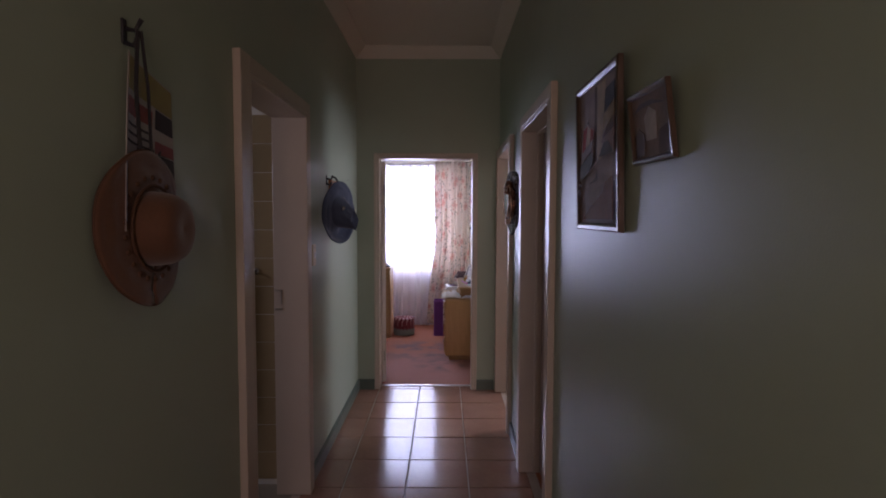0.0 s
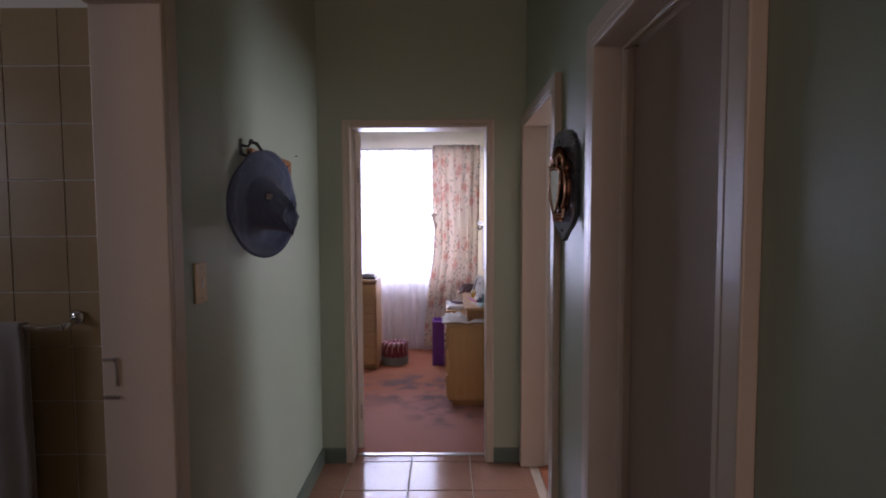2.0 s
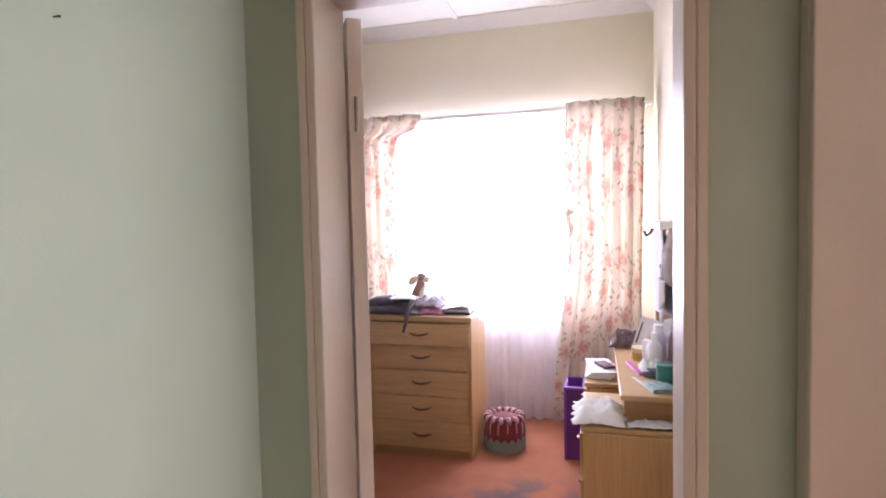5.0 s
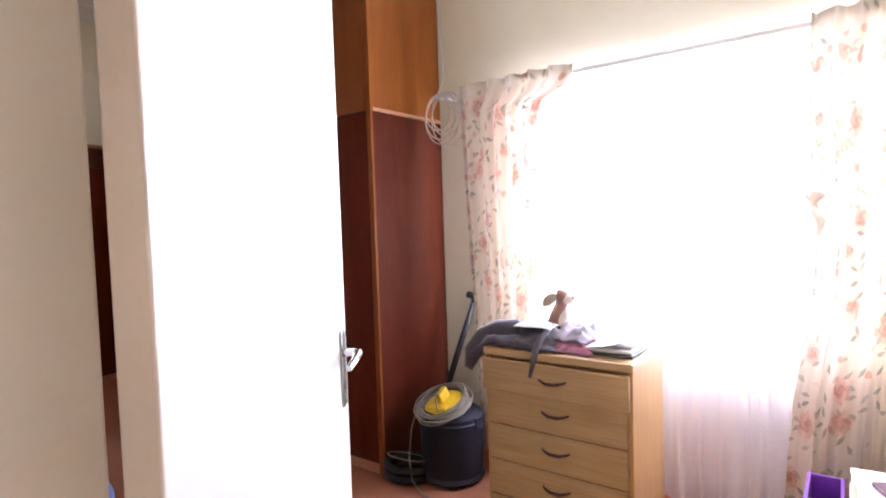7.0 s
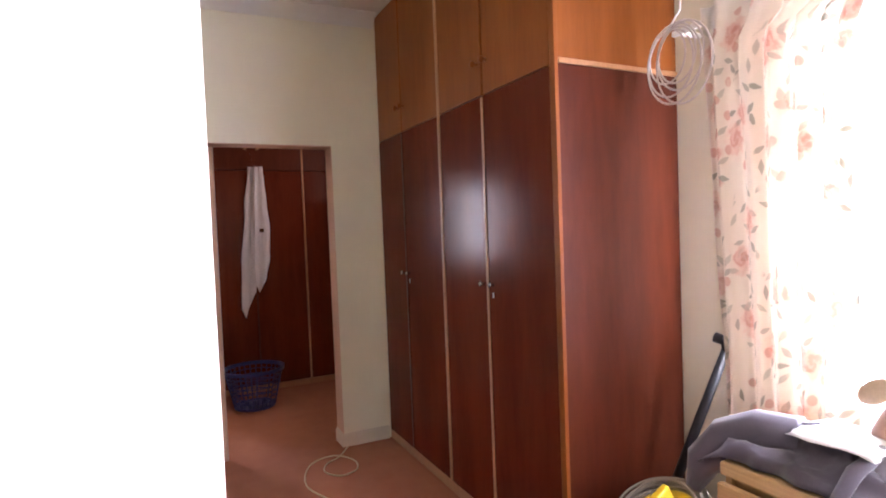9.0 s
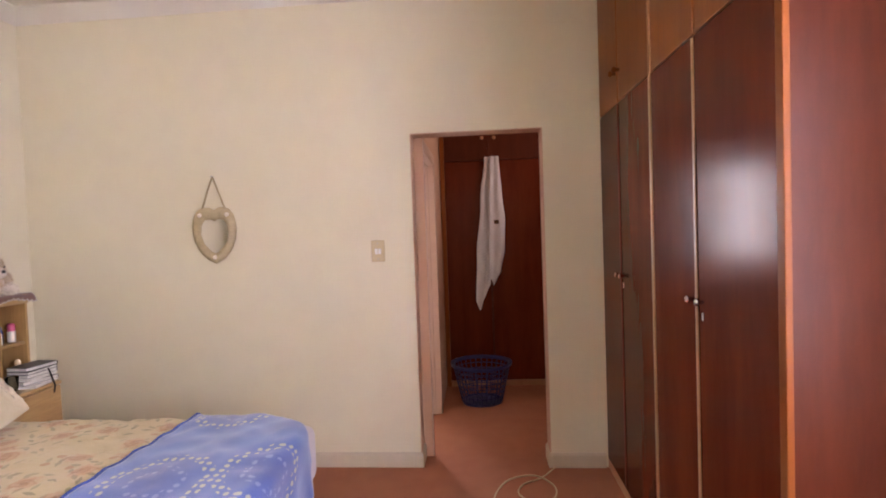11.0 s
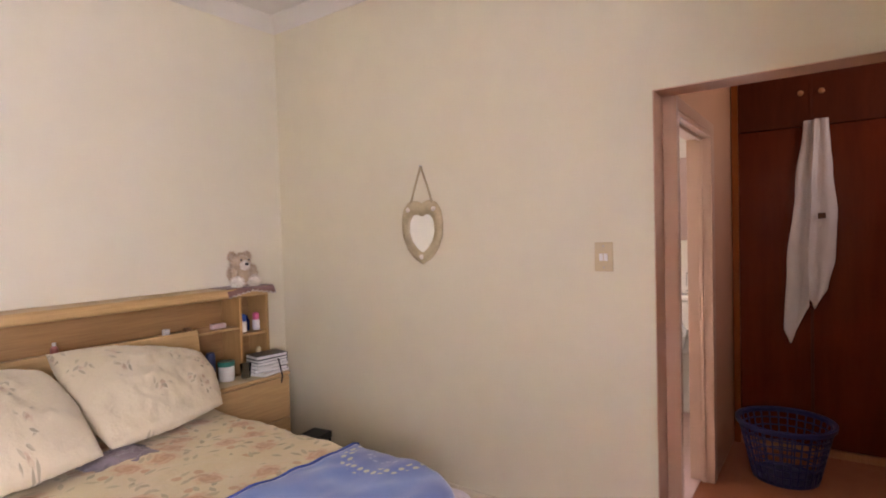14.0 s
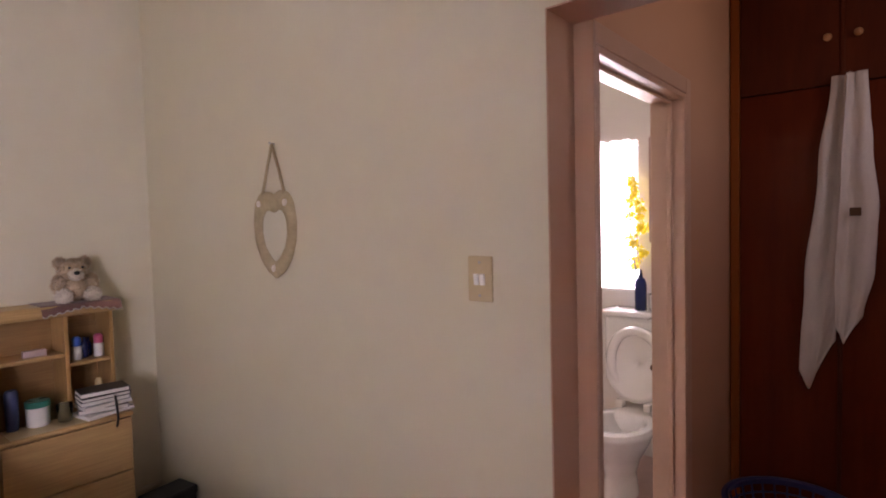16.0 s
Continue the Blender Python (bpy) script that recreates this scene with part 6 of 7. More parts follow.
# ---- bedroom: dressing table ----
def dresser():
    ob = thing("dressing_table", "oak dressing table with two pedestals and a mirror", "dressing table", (0.22, 6.2, 0))
    for y0, y1 in ((5.69, 6.12), (6.27, 6.70)):
        body = part("pedestal", box(0.012, 0.432, y0, y1, 0.045, 0.628, 0.012, seg=3), OAKV, ob)
        part("pedestal_top", box(0.004, 0.434, y0 - 0.006, y1 + 0.006, 0.628, 0.648, 0.005), OAK, ob)
        part("plinth", box(0.05, 0.43, y0 + 0.03, y1 - 0.03, 0.0, 0.045, 0.002), OAKSHADE, ob)
        for z0, z1 in ((0.07, 0.24), (0.255, 0.425), (0.44, 0.61)):
            d = part("drawer_front", box(0.0, 0.012, y0 + 0.02, y1 - 0.02, z0, z1, 0.003), OAKV, body)
            part("drawer_pull", tube([(0.002, (y0 + y1) / 2 - 0.04, (z0 + z1) / 2), (-0.016, (y0 + y1) / 2, (z0 + z1) / 2 - 0.004), (0.002, (y0 + y1) / 2 + 0.04, (z0 + z1) / 2)], 0.005, 8), BRONZE, d, smooth=True)
    part("riser", box(0.165, 0.43, 5.78, 6.66, 0.648, 0.738, 0.003), OAKSHADE, ob)
    part("deck", box(0.15, 0.434, 5.74, 6.70, 0.738, 0.76, 0.005), OAK, ob)
    fr = part("mirror_frame", join(box(0.36, 0.385, 5.84, 5.875, 0.76, 1.39, 0.004), box(0.36, 0.385, 6.6, 6.635, 0.76, 1.39, 0.004), box(0.36, 0.385, 5.875, 6.6, 0.76, 0.795, 0.004), box(0.36, 0.385, 5.875, 6.6, 1.355, 1.39, 0.004)), OAKV, ob)
    part("mirror_glass", box(0.37, 0.376, 5.875, 6.6, 0.795, 1.355, 0), MIRROR, fr, "dressing mirror")
    part("mirror_shelf", box(0.3, 0.43, 5.82, 6.66, 1.39, 1.42, 0.005), WHITEP, ob, "cream painted top shelf")
    return ob


dresser()
tw = whole("hand_towel", sheet(lambda u, v: (0.352 - 0.008 * math.sin(u * 11) - 0.004 * rnd(u * 4, v * 3), 6.16 + 0.42 * u, 0.97 + 0.415 * v + 0.02 * u), 24, 16, 0.005), TOWEL, "white hand towel hanging over the mirror", "towel", smooth=True)
hk = whole("shelf_hook", tube([(0.345, 6.54, 1.39), (0.33, 6.54, 1.36), (0.31, 6.54, 1.345), (0.3, 6.54, 1.37)], 0.008, 8), BLACK, "small dark hook under the mirror shelf", "hook", smooth=True)


def cap():
    """A soft peaked cap hung over the mirror's edge, its cloth sagging in folds."""
    c = Vector((0.35, 5.82, 1.12))
    ob = thing("cloth_cap", "taupe cotton cap with a metal eyelet hung on the mirror", "cap", c)

    def crown(u, v):
        a = u * 2 * math.pi
        r = math.sin(0.25 + v * 1.3) ** 0.8
        f = 1 + 0.1 * rnd(u * 7, v * 3) + 0.05 * abs(rnd(u * 13, v * 5))
        return (c.x + 0.045 * math.cos(a) * r * f, c.y + 0.105 * math.sin(a) * r * f, c.z + 0.27 - 0.2 * v + 0.012 * rnd(u * 5, v * 6))
    body = part("crown", sheet(crown, 48, 24), GREY, ob, smooth=True)
    part("peak", sheet(lambda u, v: (c.x - 0.04 - 0.012 * math.sin(u * math.pi), c.y - 0.09 + 0.18 * u, c.z + 0.08 - 0.12 * v * (0.6 + 0.4 * math.sin(u * math.pi))), 16, 8, 0.004), GREY, ob, smooth=True)
    part("seam", tube([crown(0.55, k / 12) for k in range(13)], 0.0022, 6), plain("taupe_seam", (0.3, 0.25, 0.21), 0.9), body, smooth=True)
    part("eyelet", tube([(c.x - 0.05, c.y - 0.02 + 0.009 * math.cos(a * math.pi / 8), c.z + 0.13 + 0.009 * math.sin(a * math.pi / 8)) for a in range(16)], 0.0025, 6, closed=True), STEEL, body, "small metal eyelet", smooth=True)
    return ob


cap()


def bottle(name, label, at, profile, material, cap_profile=None, cap_mat=None, group=""):
    ob = thing(name, label, "bottle", at, group)
    part("body", lathe(profile, 20, Matrix.Translation(at)), material, ob, smooth="auto")
    if cap_profile:
        part("cap", lathe(cap_profile, 16, Matrix.Translation(at)), cap_mat, ob, smooth="auto")
    return ob


DK = 0.7605
bottle("lotion_bottle", "white lotion bottle on the dressing table", (0.31, 6.12, DK), [(0.028, 0), (0.03, 0.01), (0.03, 0.11), (0.018, 0.13), (0.012, 0.14)], WHITEP, [(0.013, 0.14), (0.013, 0.165), (0.01, 0.17)], WHITEP, "cosmetics")
bottle("lotion_bottle", "pale lilac lotion bottle on the dressing table", (0.335, 6.2, DK), [(0.03, 0), (0.033, 0.01), (0.033, 0.14), (0.02, 0.16)], plain("lilac_bottle", (0.6, 0.55, 0.7), 0.35), [(0.021, 0.16), (0.021, 0.19), (0.018, 0.193)], WHITEP, "cosmetics")
bottle("perfume_bottle", "amber glass perfume bottle on the dressing table", (0.31, 6.42, DK), [(0.022, 0), (0.024, 0.006), (0.024, 0.075), (0.01, 0.09)], GOLDGLASS, [(0.012, 0.09), (0.012, 0.115), (0.01, 0.117)], STEEL, "cosmetics")
bottle("cream_jar", "dark green cream jar on the dressing table", (0.335, 5.93, DK), [(0.034, 0), (0.038, 0.008), (0.038, 0.05)], TEAL, [(0.039, 0.05), (0.039, 0.078), (0.036, 0.082)], TEAL, "cosmetics")
bottle("glass_jar", "round jar with a pale lid on the dressing table", (0.265, 6.31, DK), [(0.038, 0), (0.042, 0.008), (0.042, 0.04)], GOLDGLASS, [(0.043, 0.04), (0.043, 0.058), (0.04, 0.062)], IVORY, "cosmetics")
bottle("deodorant_stick", "white deodorant stick on the dressing table", (0.285, 6.2, DK), [(0.02, 0), (0.022, 0.005), (0.022, 0.1), (0.018, 0.12), (0.001, 0.125)], WHITEP, group="cosmetics")
whole("magenta_comb", cuboid(bmesh.new(), -0.01, 0.01, -0.11, 0.11, 0, 0.007, Matrix.Translation((0.225, 6.14, DK)) @ pose(0, 0, 0, 0, 0, 12), 0.003), MAGENTA, "bright magenta plastic comb on the dressing table", "comb")
whole("nail_file", cuboid(bmesh.new(), -0.006, 0.006, -0.1, 0.1, 0, 0.004, Matrix.Translation((0.245, 5.9, DK)) @ pose(0, 0, 0, 0, 0, 18), 0.001), STEEL, "long steel nail file", "nail file")
whole("card_pack", cuboid(bmesh.new(), -0.045, 0.045, -0.06, 0.06, 0, 0.016, Matrix.Translation((0.305, 5.85, DK)) @ pose(0, 0, 0, 0, 0, 12), 0.002), plain("card_blue_green", (0.3, 0.45, 0.45), 0.5, vary=0.5, scale=30.0), "blue-green printed card packet on the dressing table", "packet")
whole("tissue_pack", cuboid(bmesh.new(), -0.05, 0.05, -0.04, 0.04, 0, 0.04, Matrix.Translation((0.31, 6.03, DK)) @ pose(0, 0, 0, 0, 0, -20), 0.01), plain("slate_pouch", (0.15, 0.17, 0.25), 0.6), "slate blue pouch on the dressing table", "pouch")
crumple("tissue", "crumpled white tissue on the dressing table", "tissue", 0.24, 0.34, 6.0, 6.13, DK + 0.02, 0.05, 21.0, PAPER, thick=0.001, n=12)
pf = thing("photo_frame", "white photo frame leaning on the dressing table", "photo frame", (0.27, 6.52, DK))
mph = Matrix.Translation((0.275, 6.5, DK + 0.003)) @ pose(0, 0, 0, -20, 12, -24)
part("frame_board", cuboid(bmesh.new(), -0.045, 0.045, -0.006, 0.006, 0, 0.17, mph, 0.003), WHITEP, pf)
part("picture_print", cuboid(bmesh.new(), -0.022, 0.03, -0.0085, -0.0065, 0.03, 0.14, mph, 0.0), PAPER, pf)
part("dark_strip", cuboid(bmesh.new(), -0.032, -0.024, -0.011, -0.009, 0.03, 0.14, mph, 0.0), INK, pf)
crumple("glove_heap", "crumpled dark brown woollen gloves on the dressing table", "gloves", 0.13, 0.31, 6.52, 6.72, DK, 0.085, 51.0, cloth("brown_wool", (0.15, 0.09, 0.085), 0.95, 140.0, 0.3), n=26)
for k in range(3):
    whole("writing_pad", cuboid(bmesh.new(), -0.1, 0.1, -0.14, 0.14, 0.002 + 0.012 * k, 0.013 + 0.012 * k, Matrix.Translation((0.08, 6.47, 0.648)) @ pose(0, 0, 0, 0, 0, 6 * k - 5) @ Matrix.Diagonal((0.62, 1, 1, 1)), 0.001), PAPER, "white paper pad lying on the dressing table", "paper pad", group="papers on the dressing table")
whole("notebook", cuboid(bmesh.new(), -0.03, 0.03, -0.06, 0.06, 0, 0.012, Matrix.Translation((0.1, 6.45, 0.688)) @ pose(0, 0, 0, 0, 0, 25), 0.002), plain("maroon_cover", (0.12, 0.04, 0.07), 0.5), "small maroon notebook on the papers", "notebook")
crumple("newspaper", "untidy folded white newspaper on the pedestal", "newspaper", -0.03, 0.17, 5.68, 5.95, 0.65, 0.06, 31.0, PAPER, thick=0.001, n=14)
crumple("folded_cloth", "white folded cloth on the pedestal edge", "cloth", 0.18, 0.36, 5.69, 5.735, 0.65, 0.03, 35.0, TOWEL, n=12)
pl = thing("wall_plate", "small dark oval plate hung on the bedroom wall", "wall plate", (BED_E, 6.36, 1.68))
part("plate", lathe([(0.001, 0.012), (0.03, 0.01), (0.045, 0.014), (0.055, 0.018), (0.055, 0.012), (0.03, 0.0)], 28, Matrix.Translation((BED_E, 6.36, 1.735)) @ pose(0, 0, 0, 0, -90, 0) @ Matrix.Diagonal((1.25, 0.8, 1, 1))), plain("grey_plate_rim", (0.2, 0.17, 0.18), 0.3), pl, smooth="auto")
part("plate_centre", lathe([(0.03, 0.0165), (0.001, 0.0175)], 20, Matrix.Translation((BED_E, 6.36, 1.735)) @ pose(0, 0, 0, 0, -90, 0) @ Matrix.Diagonal((1.25, 0.8, 1, 1)), cap=False), WHITEP, pl)


# ---- bedroom: bed ----
BX0, BX1, BY0, BY1, BZ = -3.26, -1.74, 3.54, 5.44, 0.61


def bed_skin(lift, drop, y_from, seed):
    """Cloth over the mattress: a rounded slab with hanging sides; u across, v towards the foot."""
    cx, hx = (BX0 + BX1) / 2, (BX1 - BX0) / 2
    rad, rr = 0.06, 0.3

    def f(u, v):
        X = (u * 2 - 1) * (hx + drop)
        Y = y_from + (BY1 + drop - y_from) * v
        qx, qy = abs(X) - (hx - rr), Y - (BY1 - rr)
        ox, oy = max(qx, 0), max(qy, 0)
        d = math.hypot(ox, oy) - rr if (ox or oy) else -1
        wav = 0.014 * rnd(X * 2.2 + seed, Y * 2.2) + 0.006 * rnd(X * 7 + seed, Y * 7) + 0.012 * (0.3 - abs(rnd(X * 4 + Y * 2 + seed, Y * 3 - X)))
        z = BZ + lift + wav + 0.035 * (1 - (X / hx) ** 2) * min(1, max(0, BY1 - Y))
        if d > -rad:
            e = d + rad
            arc = math.pi / 2 * rad
            if e < arc:
                out, down = rad * math.sin(e / rad), rad * (1 - math.cos(e / rad))
            else:
                out, down = rad, rad + (e - arc)
            nx, ny = (ox, oy) if ox or oy else (0, 0)
            ln = math.hypot(nx, ny) or 1
            nx, ny = nx / ln, ny / ln
            base = rr - rad
            sx = (hx - rr) if ox else abs(X)
            sy = (BY1 - rr) if oy else Y
            hang = 0.02 * rnd(X * 5, Y * 5, seed) * min(1, down * 4)
            px = sx + nx * (base + out + lift + hang)
            py = sy + ny * (base + out + lift + hang)
            return (cx + math.copysign(px, X), py, max(z - down, 0.02))
        return (cx + X, Y, z)
    return f


bed = thing("double_bed", "double bed base and mattress under the covers", "bed", ((BX0 + BX1) / 2, 4.5, 0))
part("base", box(BX0 + 0.03, BX1 - 0.03, BY0, BY1 - 0.04, 0.08, 0.32, 0.02), VALANCE, bed)
part("mattress", box(BX0 + 0.01, BX1 - 0.01, BY0, BY1 - 0.02, 0.32, 0.575, 0.05, seg=3), VALANCE, bed)
for x in (BX0 + 0.12, BX1 - 0.12):
    for y in (BY0 + 0.15, BY1 - 0.2):
        part("leg", lathe([(0.025, 0.0), (0.03, 0.03), (0.03, 0.09)], 12, Matrix.Translation((x, y, 0))), BLACK, bed)


def frill(u, v):
    per = u * (1.8 + 1.5 + 1.8)
    k = 0.018 * math.sin(per * 62) * (1 - v) + 0.012 * rnd(per * 6, v)
    z = 0.02 + 0.3 * v
    if per < 1.8:
        return (BX0 + 0.012 - k, BY0 + 0.05 + per, z)
    if per < 3.3:
        return (BX0 + 0.012 + (per - 1.8) / 1.5 * (BX1 - BX0 - 0.024), BY0 + 1.85 + k, z)
    return (BX1 - 0.012 + k, BY0 + 1.85 - (per - 3.3), z)


part("valance", sheet(frill, 420, 5, 0.0, lambda u, v: (u * 5.5, v * 0.3)), VALANCE, bed, "pale lilac frilled valance", smooth=True)
spread = whole("bedspread", sheet(bed_skin(0.0, 0.26, 3.56, 2.0), 70, 80, 0.004, lambda u, v: (u * 2.0, v * 2.3)), SHEET, "cream floral cotton bedspread with orange roses", "bedspread", smooth=True)
skin = bed_skin(0.0, 0.26, 3.56, 2.0)
part("hem", tube([skin(k / 80, 1.0) for k in range(81)], 0.004, 6), SHEET, spread, smooth=True)


def throw_f():
    g = bed_skin(0.014, 0.33, 4.86, 6.0)

    def f(u, v):
        x, y, z = g(u, v)
        return (x, y + 0.05 * rnd(u * 3, 8) * (1 - v), z + 0.006 * abs(rnd(u * 12, v * 6)))
    return f


fleece = whole("blanket", sheet(throw_f(), 70, 50, 0.006, lambda u, v: (u * 2.0, v * 1.1)), THROW, "bright blue fleece blanket with yellow dot arcs across the foot", "blanket", smooth=True)
rim = throw_f()
for edge in (0.0, 1.0):
    part("hem", tube([rim(k / 80, edge) for k in range(81)], 0.006, 6), plain("blue_binding", (0.04, 0.09, 0.36), 0.8), fleece, "darker blue bound hem", smooth=True)


def pillow(corners, fat, label, seed):
    c = [Vector(p) for p in corners]
    n = (c[1] - c[0]).cross(c[3] - c[0]).normalized()
    if n.z < 0 and n.y < 0:
        n = -n

    def side(s):
        def f(u, v):
            a, b = 2 * u - 1, 2 * v - 1
            uu, vv = 0.5 + 0.5 * a * (1 - 0.07 * b * b), 0.5 + 0.5 * b * (1 - 0.07 * a * a)
            p = (c[0] * (1 - uu) + c[1] * uu) * (1 - vv) + (c[3] * (1 - uu) + c[2] * uu) * vv
            e = (max(0, 4 * u * (1 - u)) ** 0.5) * (max(0, 4 * v * (1 - v)) ** 0.5)
            pull = Vector((0, 0, 0))
            w = -0.025 * abs(rnd(u * 2.5 + seed, v * 2.5 + 4)) * e + 0.01 * rnd(u * 5 + seed, v * 5) * e + 0.012 * abs(rnd(u * 6 + seed + 3 * v, v * 4 - 2 * u)) * e + 0.014 * (0.5 - abs(rnd(u * 11 + seed, v * 5 + 3 * u))) * e ** 0.5 + 0.004 * rnd(u * 19 + seed, v * 15)
            return p + n * (s * fat * e + w) + pull
        return f
    a = sheet(side(1), 48, 36, 0, lambda u, v: (u * 0.8 + seed, v * 0.5))
    b = sheet(side(-0.6), 48, 36, 0, lambda u, v: (u * 0.8 + seed, v * 0.5))
    bm = join(a, b)
    bmesh.ops.remove_doubles(bm, verts=bm.verts, dist=0.0008)
    return whole("pillow", bm, PILLOWCASE, label, "pillow", smooth=True, group="pillows on the bed")


pillow([(-2.6, 3.6, 0.985), (-3.37, 3.6, 0.84), (-3.15, 4.14, 0.69), (-2.58, 4.28, 0.68)], 0.105, "plump cream floral pillow propped on the headboard", 0.3)
pillow([(-1.86, 3.66, 0.95), (-2.6, 3.72, 0.93), (-2.56, 4.36, 0.7), (-1.95, 4.38, 0.7)], 0.12, "plump cream floral pillow lying against the headboard", 1.7)
crumple("pyjamas", "crumpled grey-lilac nightclothes under the pillows", "nightclothes", -2.74, -2.5, 4.16, 4.33, BZ + 0.03, 0.04, 41.0, cloth("dusky_lilac_cotton", (0.22, 0.18, 0.2), 0.9, 300.0, 0.3), n=24)


# ---- bedroom: headboard and bedside cabinet ----
def headboard():
    x0, x1, y0, y1 = -3.865, -1.2, 3.325, 3.52
    ob = thing("bookcase_headboard", "wide oak bookcase headboard with open shelves", "headboard", ((x0 + x1) / 2, 3.4, 0))
    part("back_panel", box(x0 + 0.01, x1 - 0.01, y0, y0 + 0.01, 0.2, 1.1, 0), OAKSHADE, ob)
    part("top_rail", box(x0 - 0.012, x1 + 0.012, y0, y1 + 0.02, 1.095, 1.15, 0.018, seg=3), OAK, ob, "thick rounded oak top")
    for x in (x0, -3.675, x1 - 0.018, -1.41):
        part("upright", box(x, x + 0.018, y0 + 0.01, y1, 0.0 if x in (x0, x1 - 0.018) else 0.63, 1.095, 0.003), OAKV, ob)
    for a, b, z in ((x0 + 0.018, -3.675, 0.855), (-3.657, -1.41, 0.905), (-1.392, x1 - 0.018, 0.855)):
        part("shelf", box(a, b, y0 + 0.01, y1 - 0.01, z, z + 0.016, 0.003), OAK, ob)
    part("lower_panel", cuboid(bmesh.new(), -3.38, -1.68, 0, 0.018, 0, 0.42, Matrix.Translation((0, 3.575, 0.53)) @ pose(0, 0, 0, 7, 0, 0), 0.004), OAK, ob, "sloping oak back rest")
    part("foot_panel", box(x0 + 0.018, x1 - 0.018, y0 + 0.012, y0 + 0.03, 0.0, 0.2, 0), OAKSHADE, ob)
    return ob


headboard()


def bedside(x0, x1, label):
    ob = thing("bedside_cabinet", label, "bedside cabinet", ((x0 + x1) / 2, 3.6, 0), "bedside cabinets")
    y0, y1 = 3.36, 3.70
    part("body", box(x0, x1, 3.522, y1 - 0.02, 0.05, 0.612, 0.003), OAKV, ob)
    part("top", box(x0 - 0.004, x1 + 0.004, 3.522, y1 + 0.004, 0.612, 0.632, 0.006), OAK, ob)
    part("plinth", box(x0 + 0.02, x1 - 0.02, 3.54, y1 - 0.05, 0.0, 0.05, 0), OAKSHADE, ob)
    part("drawer", box(x0 + 0.004, x1 - 0.004, y1 - 0.018, y1, 0.36, 0.606, 0.003), OAK, ob)
    part("drawer", box(x0 + 0.004, x1 - 0.004, y1 - 0.018, y1, 0.06, 0.352, 0.003), OAK, ob)
    return ob


bedside(-3.865, -3.36, "oak bedside cabinet with books and medicines")
bedside(-1.7, -1.2, "oak bedside cabinet with a bare top")
whole("paper_mat", box(-3.72, -3.4, 3.53, 3.69, 0.6325, 0.634, 0), IVORY, "cream paper mat on the bedside cabinet", "mat")
for k in range(6):
    a = (rnd(k, 5) * 34) - 4
    dx, dy = (0.1, 0.068) if k > 0 else (0.105, 0.075)
    hgt = 0.016 + 0.004 * (k % 2)
    z = 0.633 + 0.0195 * k
    bk = thing("book", "book lying in a pile on the bedside cabinet", "book", (-3.79, 3.6, z), "books on the bedside cabinet")
    mb = Matrix.Translation((-3.775 + 0.006 * rnd(k), 3.605, z)) @ pose(0, 0, 0, 0, 0, a)
    part("page_block", cuboid(bmesh.new(), -dx + 0.004, dx - 0.003, -dy + 0.003, dy - 0.002, 0.002, hgt - 0.002, mb, 0), PAPER, bk)
    cv = [PAPER, plain("book_grey", (0.25, 0.24, 0.25), 0.5), PAPER, plain("book_blue_grey", (0.14, 0.16, 0.2), 0.5), plain("book_black", (0.03, 0.03, 0.035), 0.4), plain("book_dark", (0.05, 0.045, 0.05), 0.4)][k]
    part("cover", cuboid(bmesh.new(), -dx, dx, -dy, dy, hgt - 0.002, hgt, mb, 0), cv, bk)
    part("cover", cuboid(bmesh.new(), -dx, dx, -dy, dy, 0, 0.002, mb, 0), cv, bk)
    part("spine", cuboid(bmesh.new(), -dx - 0.001, -dx + 0.003, -dy, dy, 0.001, hgt - 0.001, mb, 0), cv, bk)
whole("ribbon_strap", tube([(-3.8, 3.68, 0.72), (-3.8, 3.695, 0.68), (-3.795, 3.72, 0.62), (-3.79, 3.715, 0.58)], [0.004, 0.005, 0.005, 0.004], 6), CORD, "dark cord hanging off the books", "cord", smooth=True)
gl = thing("drinking_glass", "clear glass tumbler on the bedside cabinet", "glass", (-3.615, 3.62, 0.634))
part("tumbler", lathe([(0.026, 0.0), (0.033, 0.085), (0.031, 0.085), (0.0245, 0.008), (0.001, 0.006)], 20, Matrix.Translation((-3.615, 3.62, 0.634)), cap=False), CLEARGLASS, gl, smooth=True)
bottle("cream_tub", "white tub with a green lid on the bedside cabinet", (-3.53, 3.56, 0.634), [(0.04, 0), (0.044, 0.006), (0.045, 0.085)], WHITEP, [(0.048, 0.085), (0.048, 0.108), (0.045, 0.112)], TEAL, "toiletries")
bottle("lotion_tube", "blue lotion tube standing on the bedside cabinet", (-3.44, 3.55, 0.634), [(0.022, 0), (0.025, 0.03), (0.026, 0.1), (0.026, 0.16), (0.02, 0.175)], plain("dark_blue_tube", (0.04, 0.06, 0.17), 0.35), group="toiletries")
SH = 0.872
bottle("roll_on_bottle", "white roll-on bottle with a blue cap", (-3.725, 3.45, SH), [(0.02, 0), (0.022, 0.005), (0.022, 0.06), (0.018, 0.066)], WHITEP, [(0.02, 0.066), (0.021, 0.1), (0.012, 0.11), (0.001, 0.112)], BLUE, "toiletries")
bottle("roll_on_bottle", "white roll-on bottle with a pink cap", (-3.82, 3.45, SH), [(0.02, 0), (0.022, 0.005), (0.022, 0.06), (0.018, 0.066)], WHITEP, [(0.02, 0.066), (0.021, 0.1), (0.012, 0.11), (0.001, 0.112)], PINK, "toiletries")
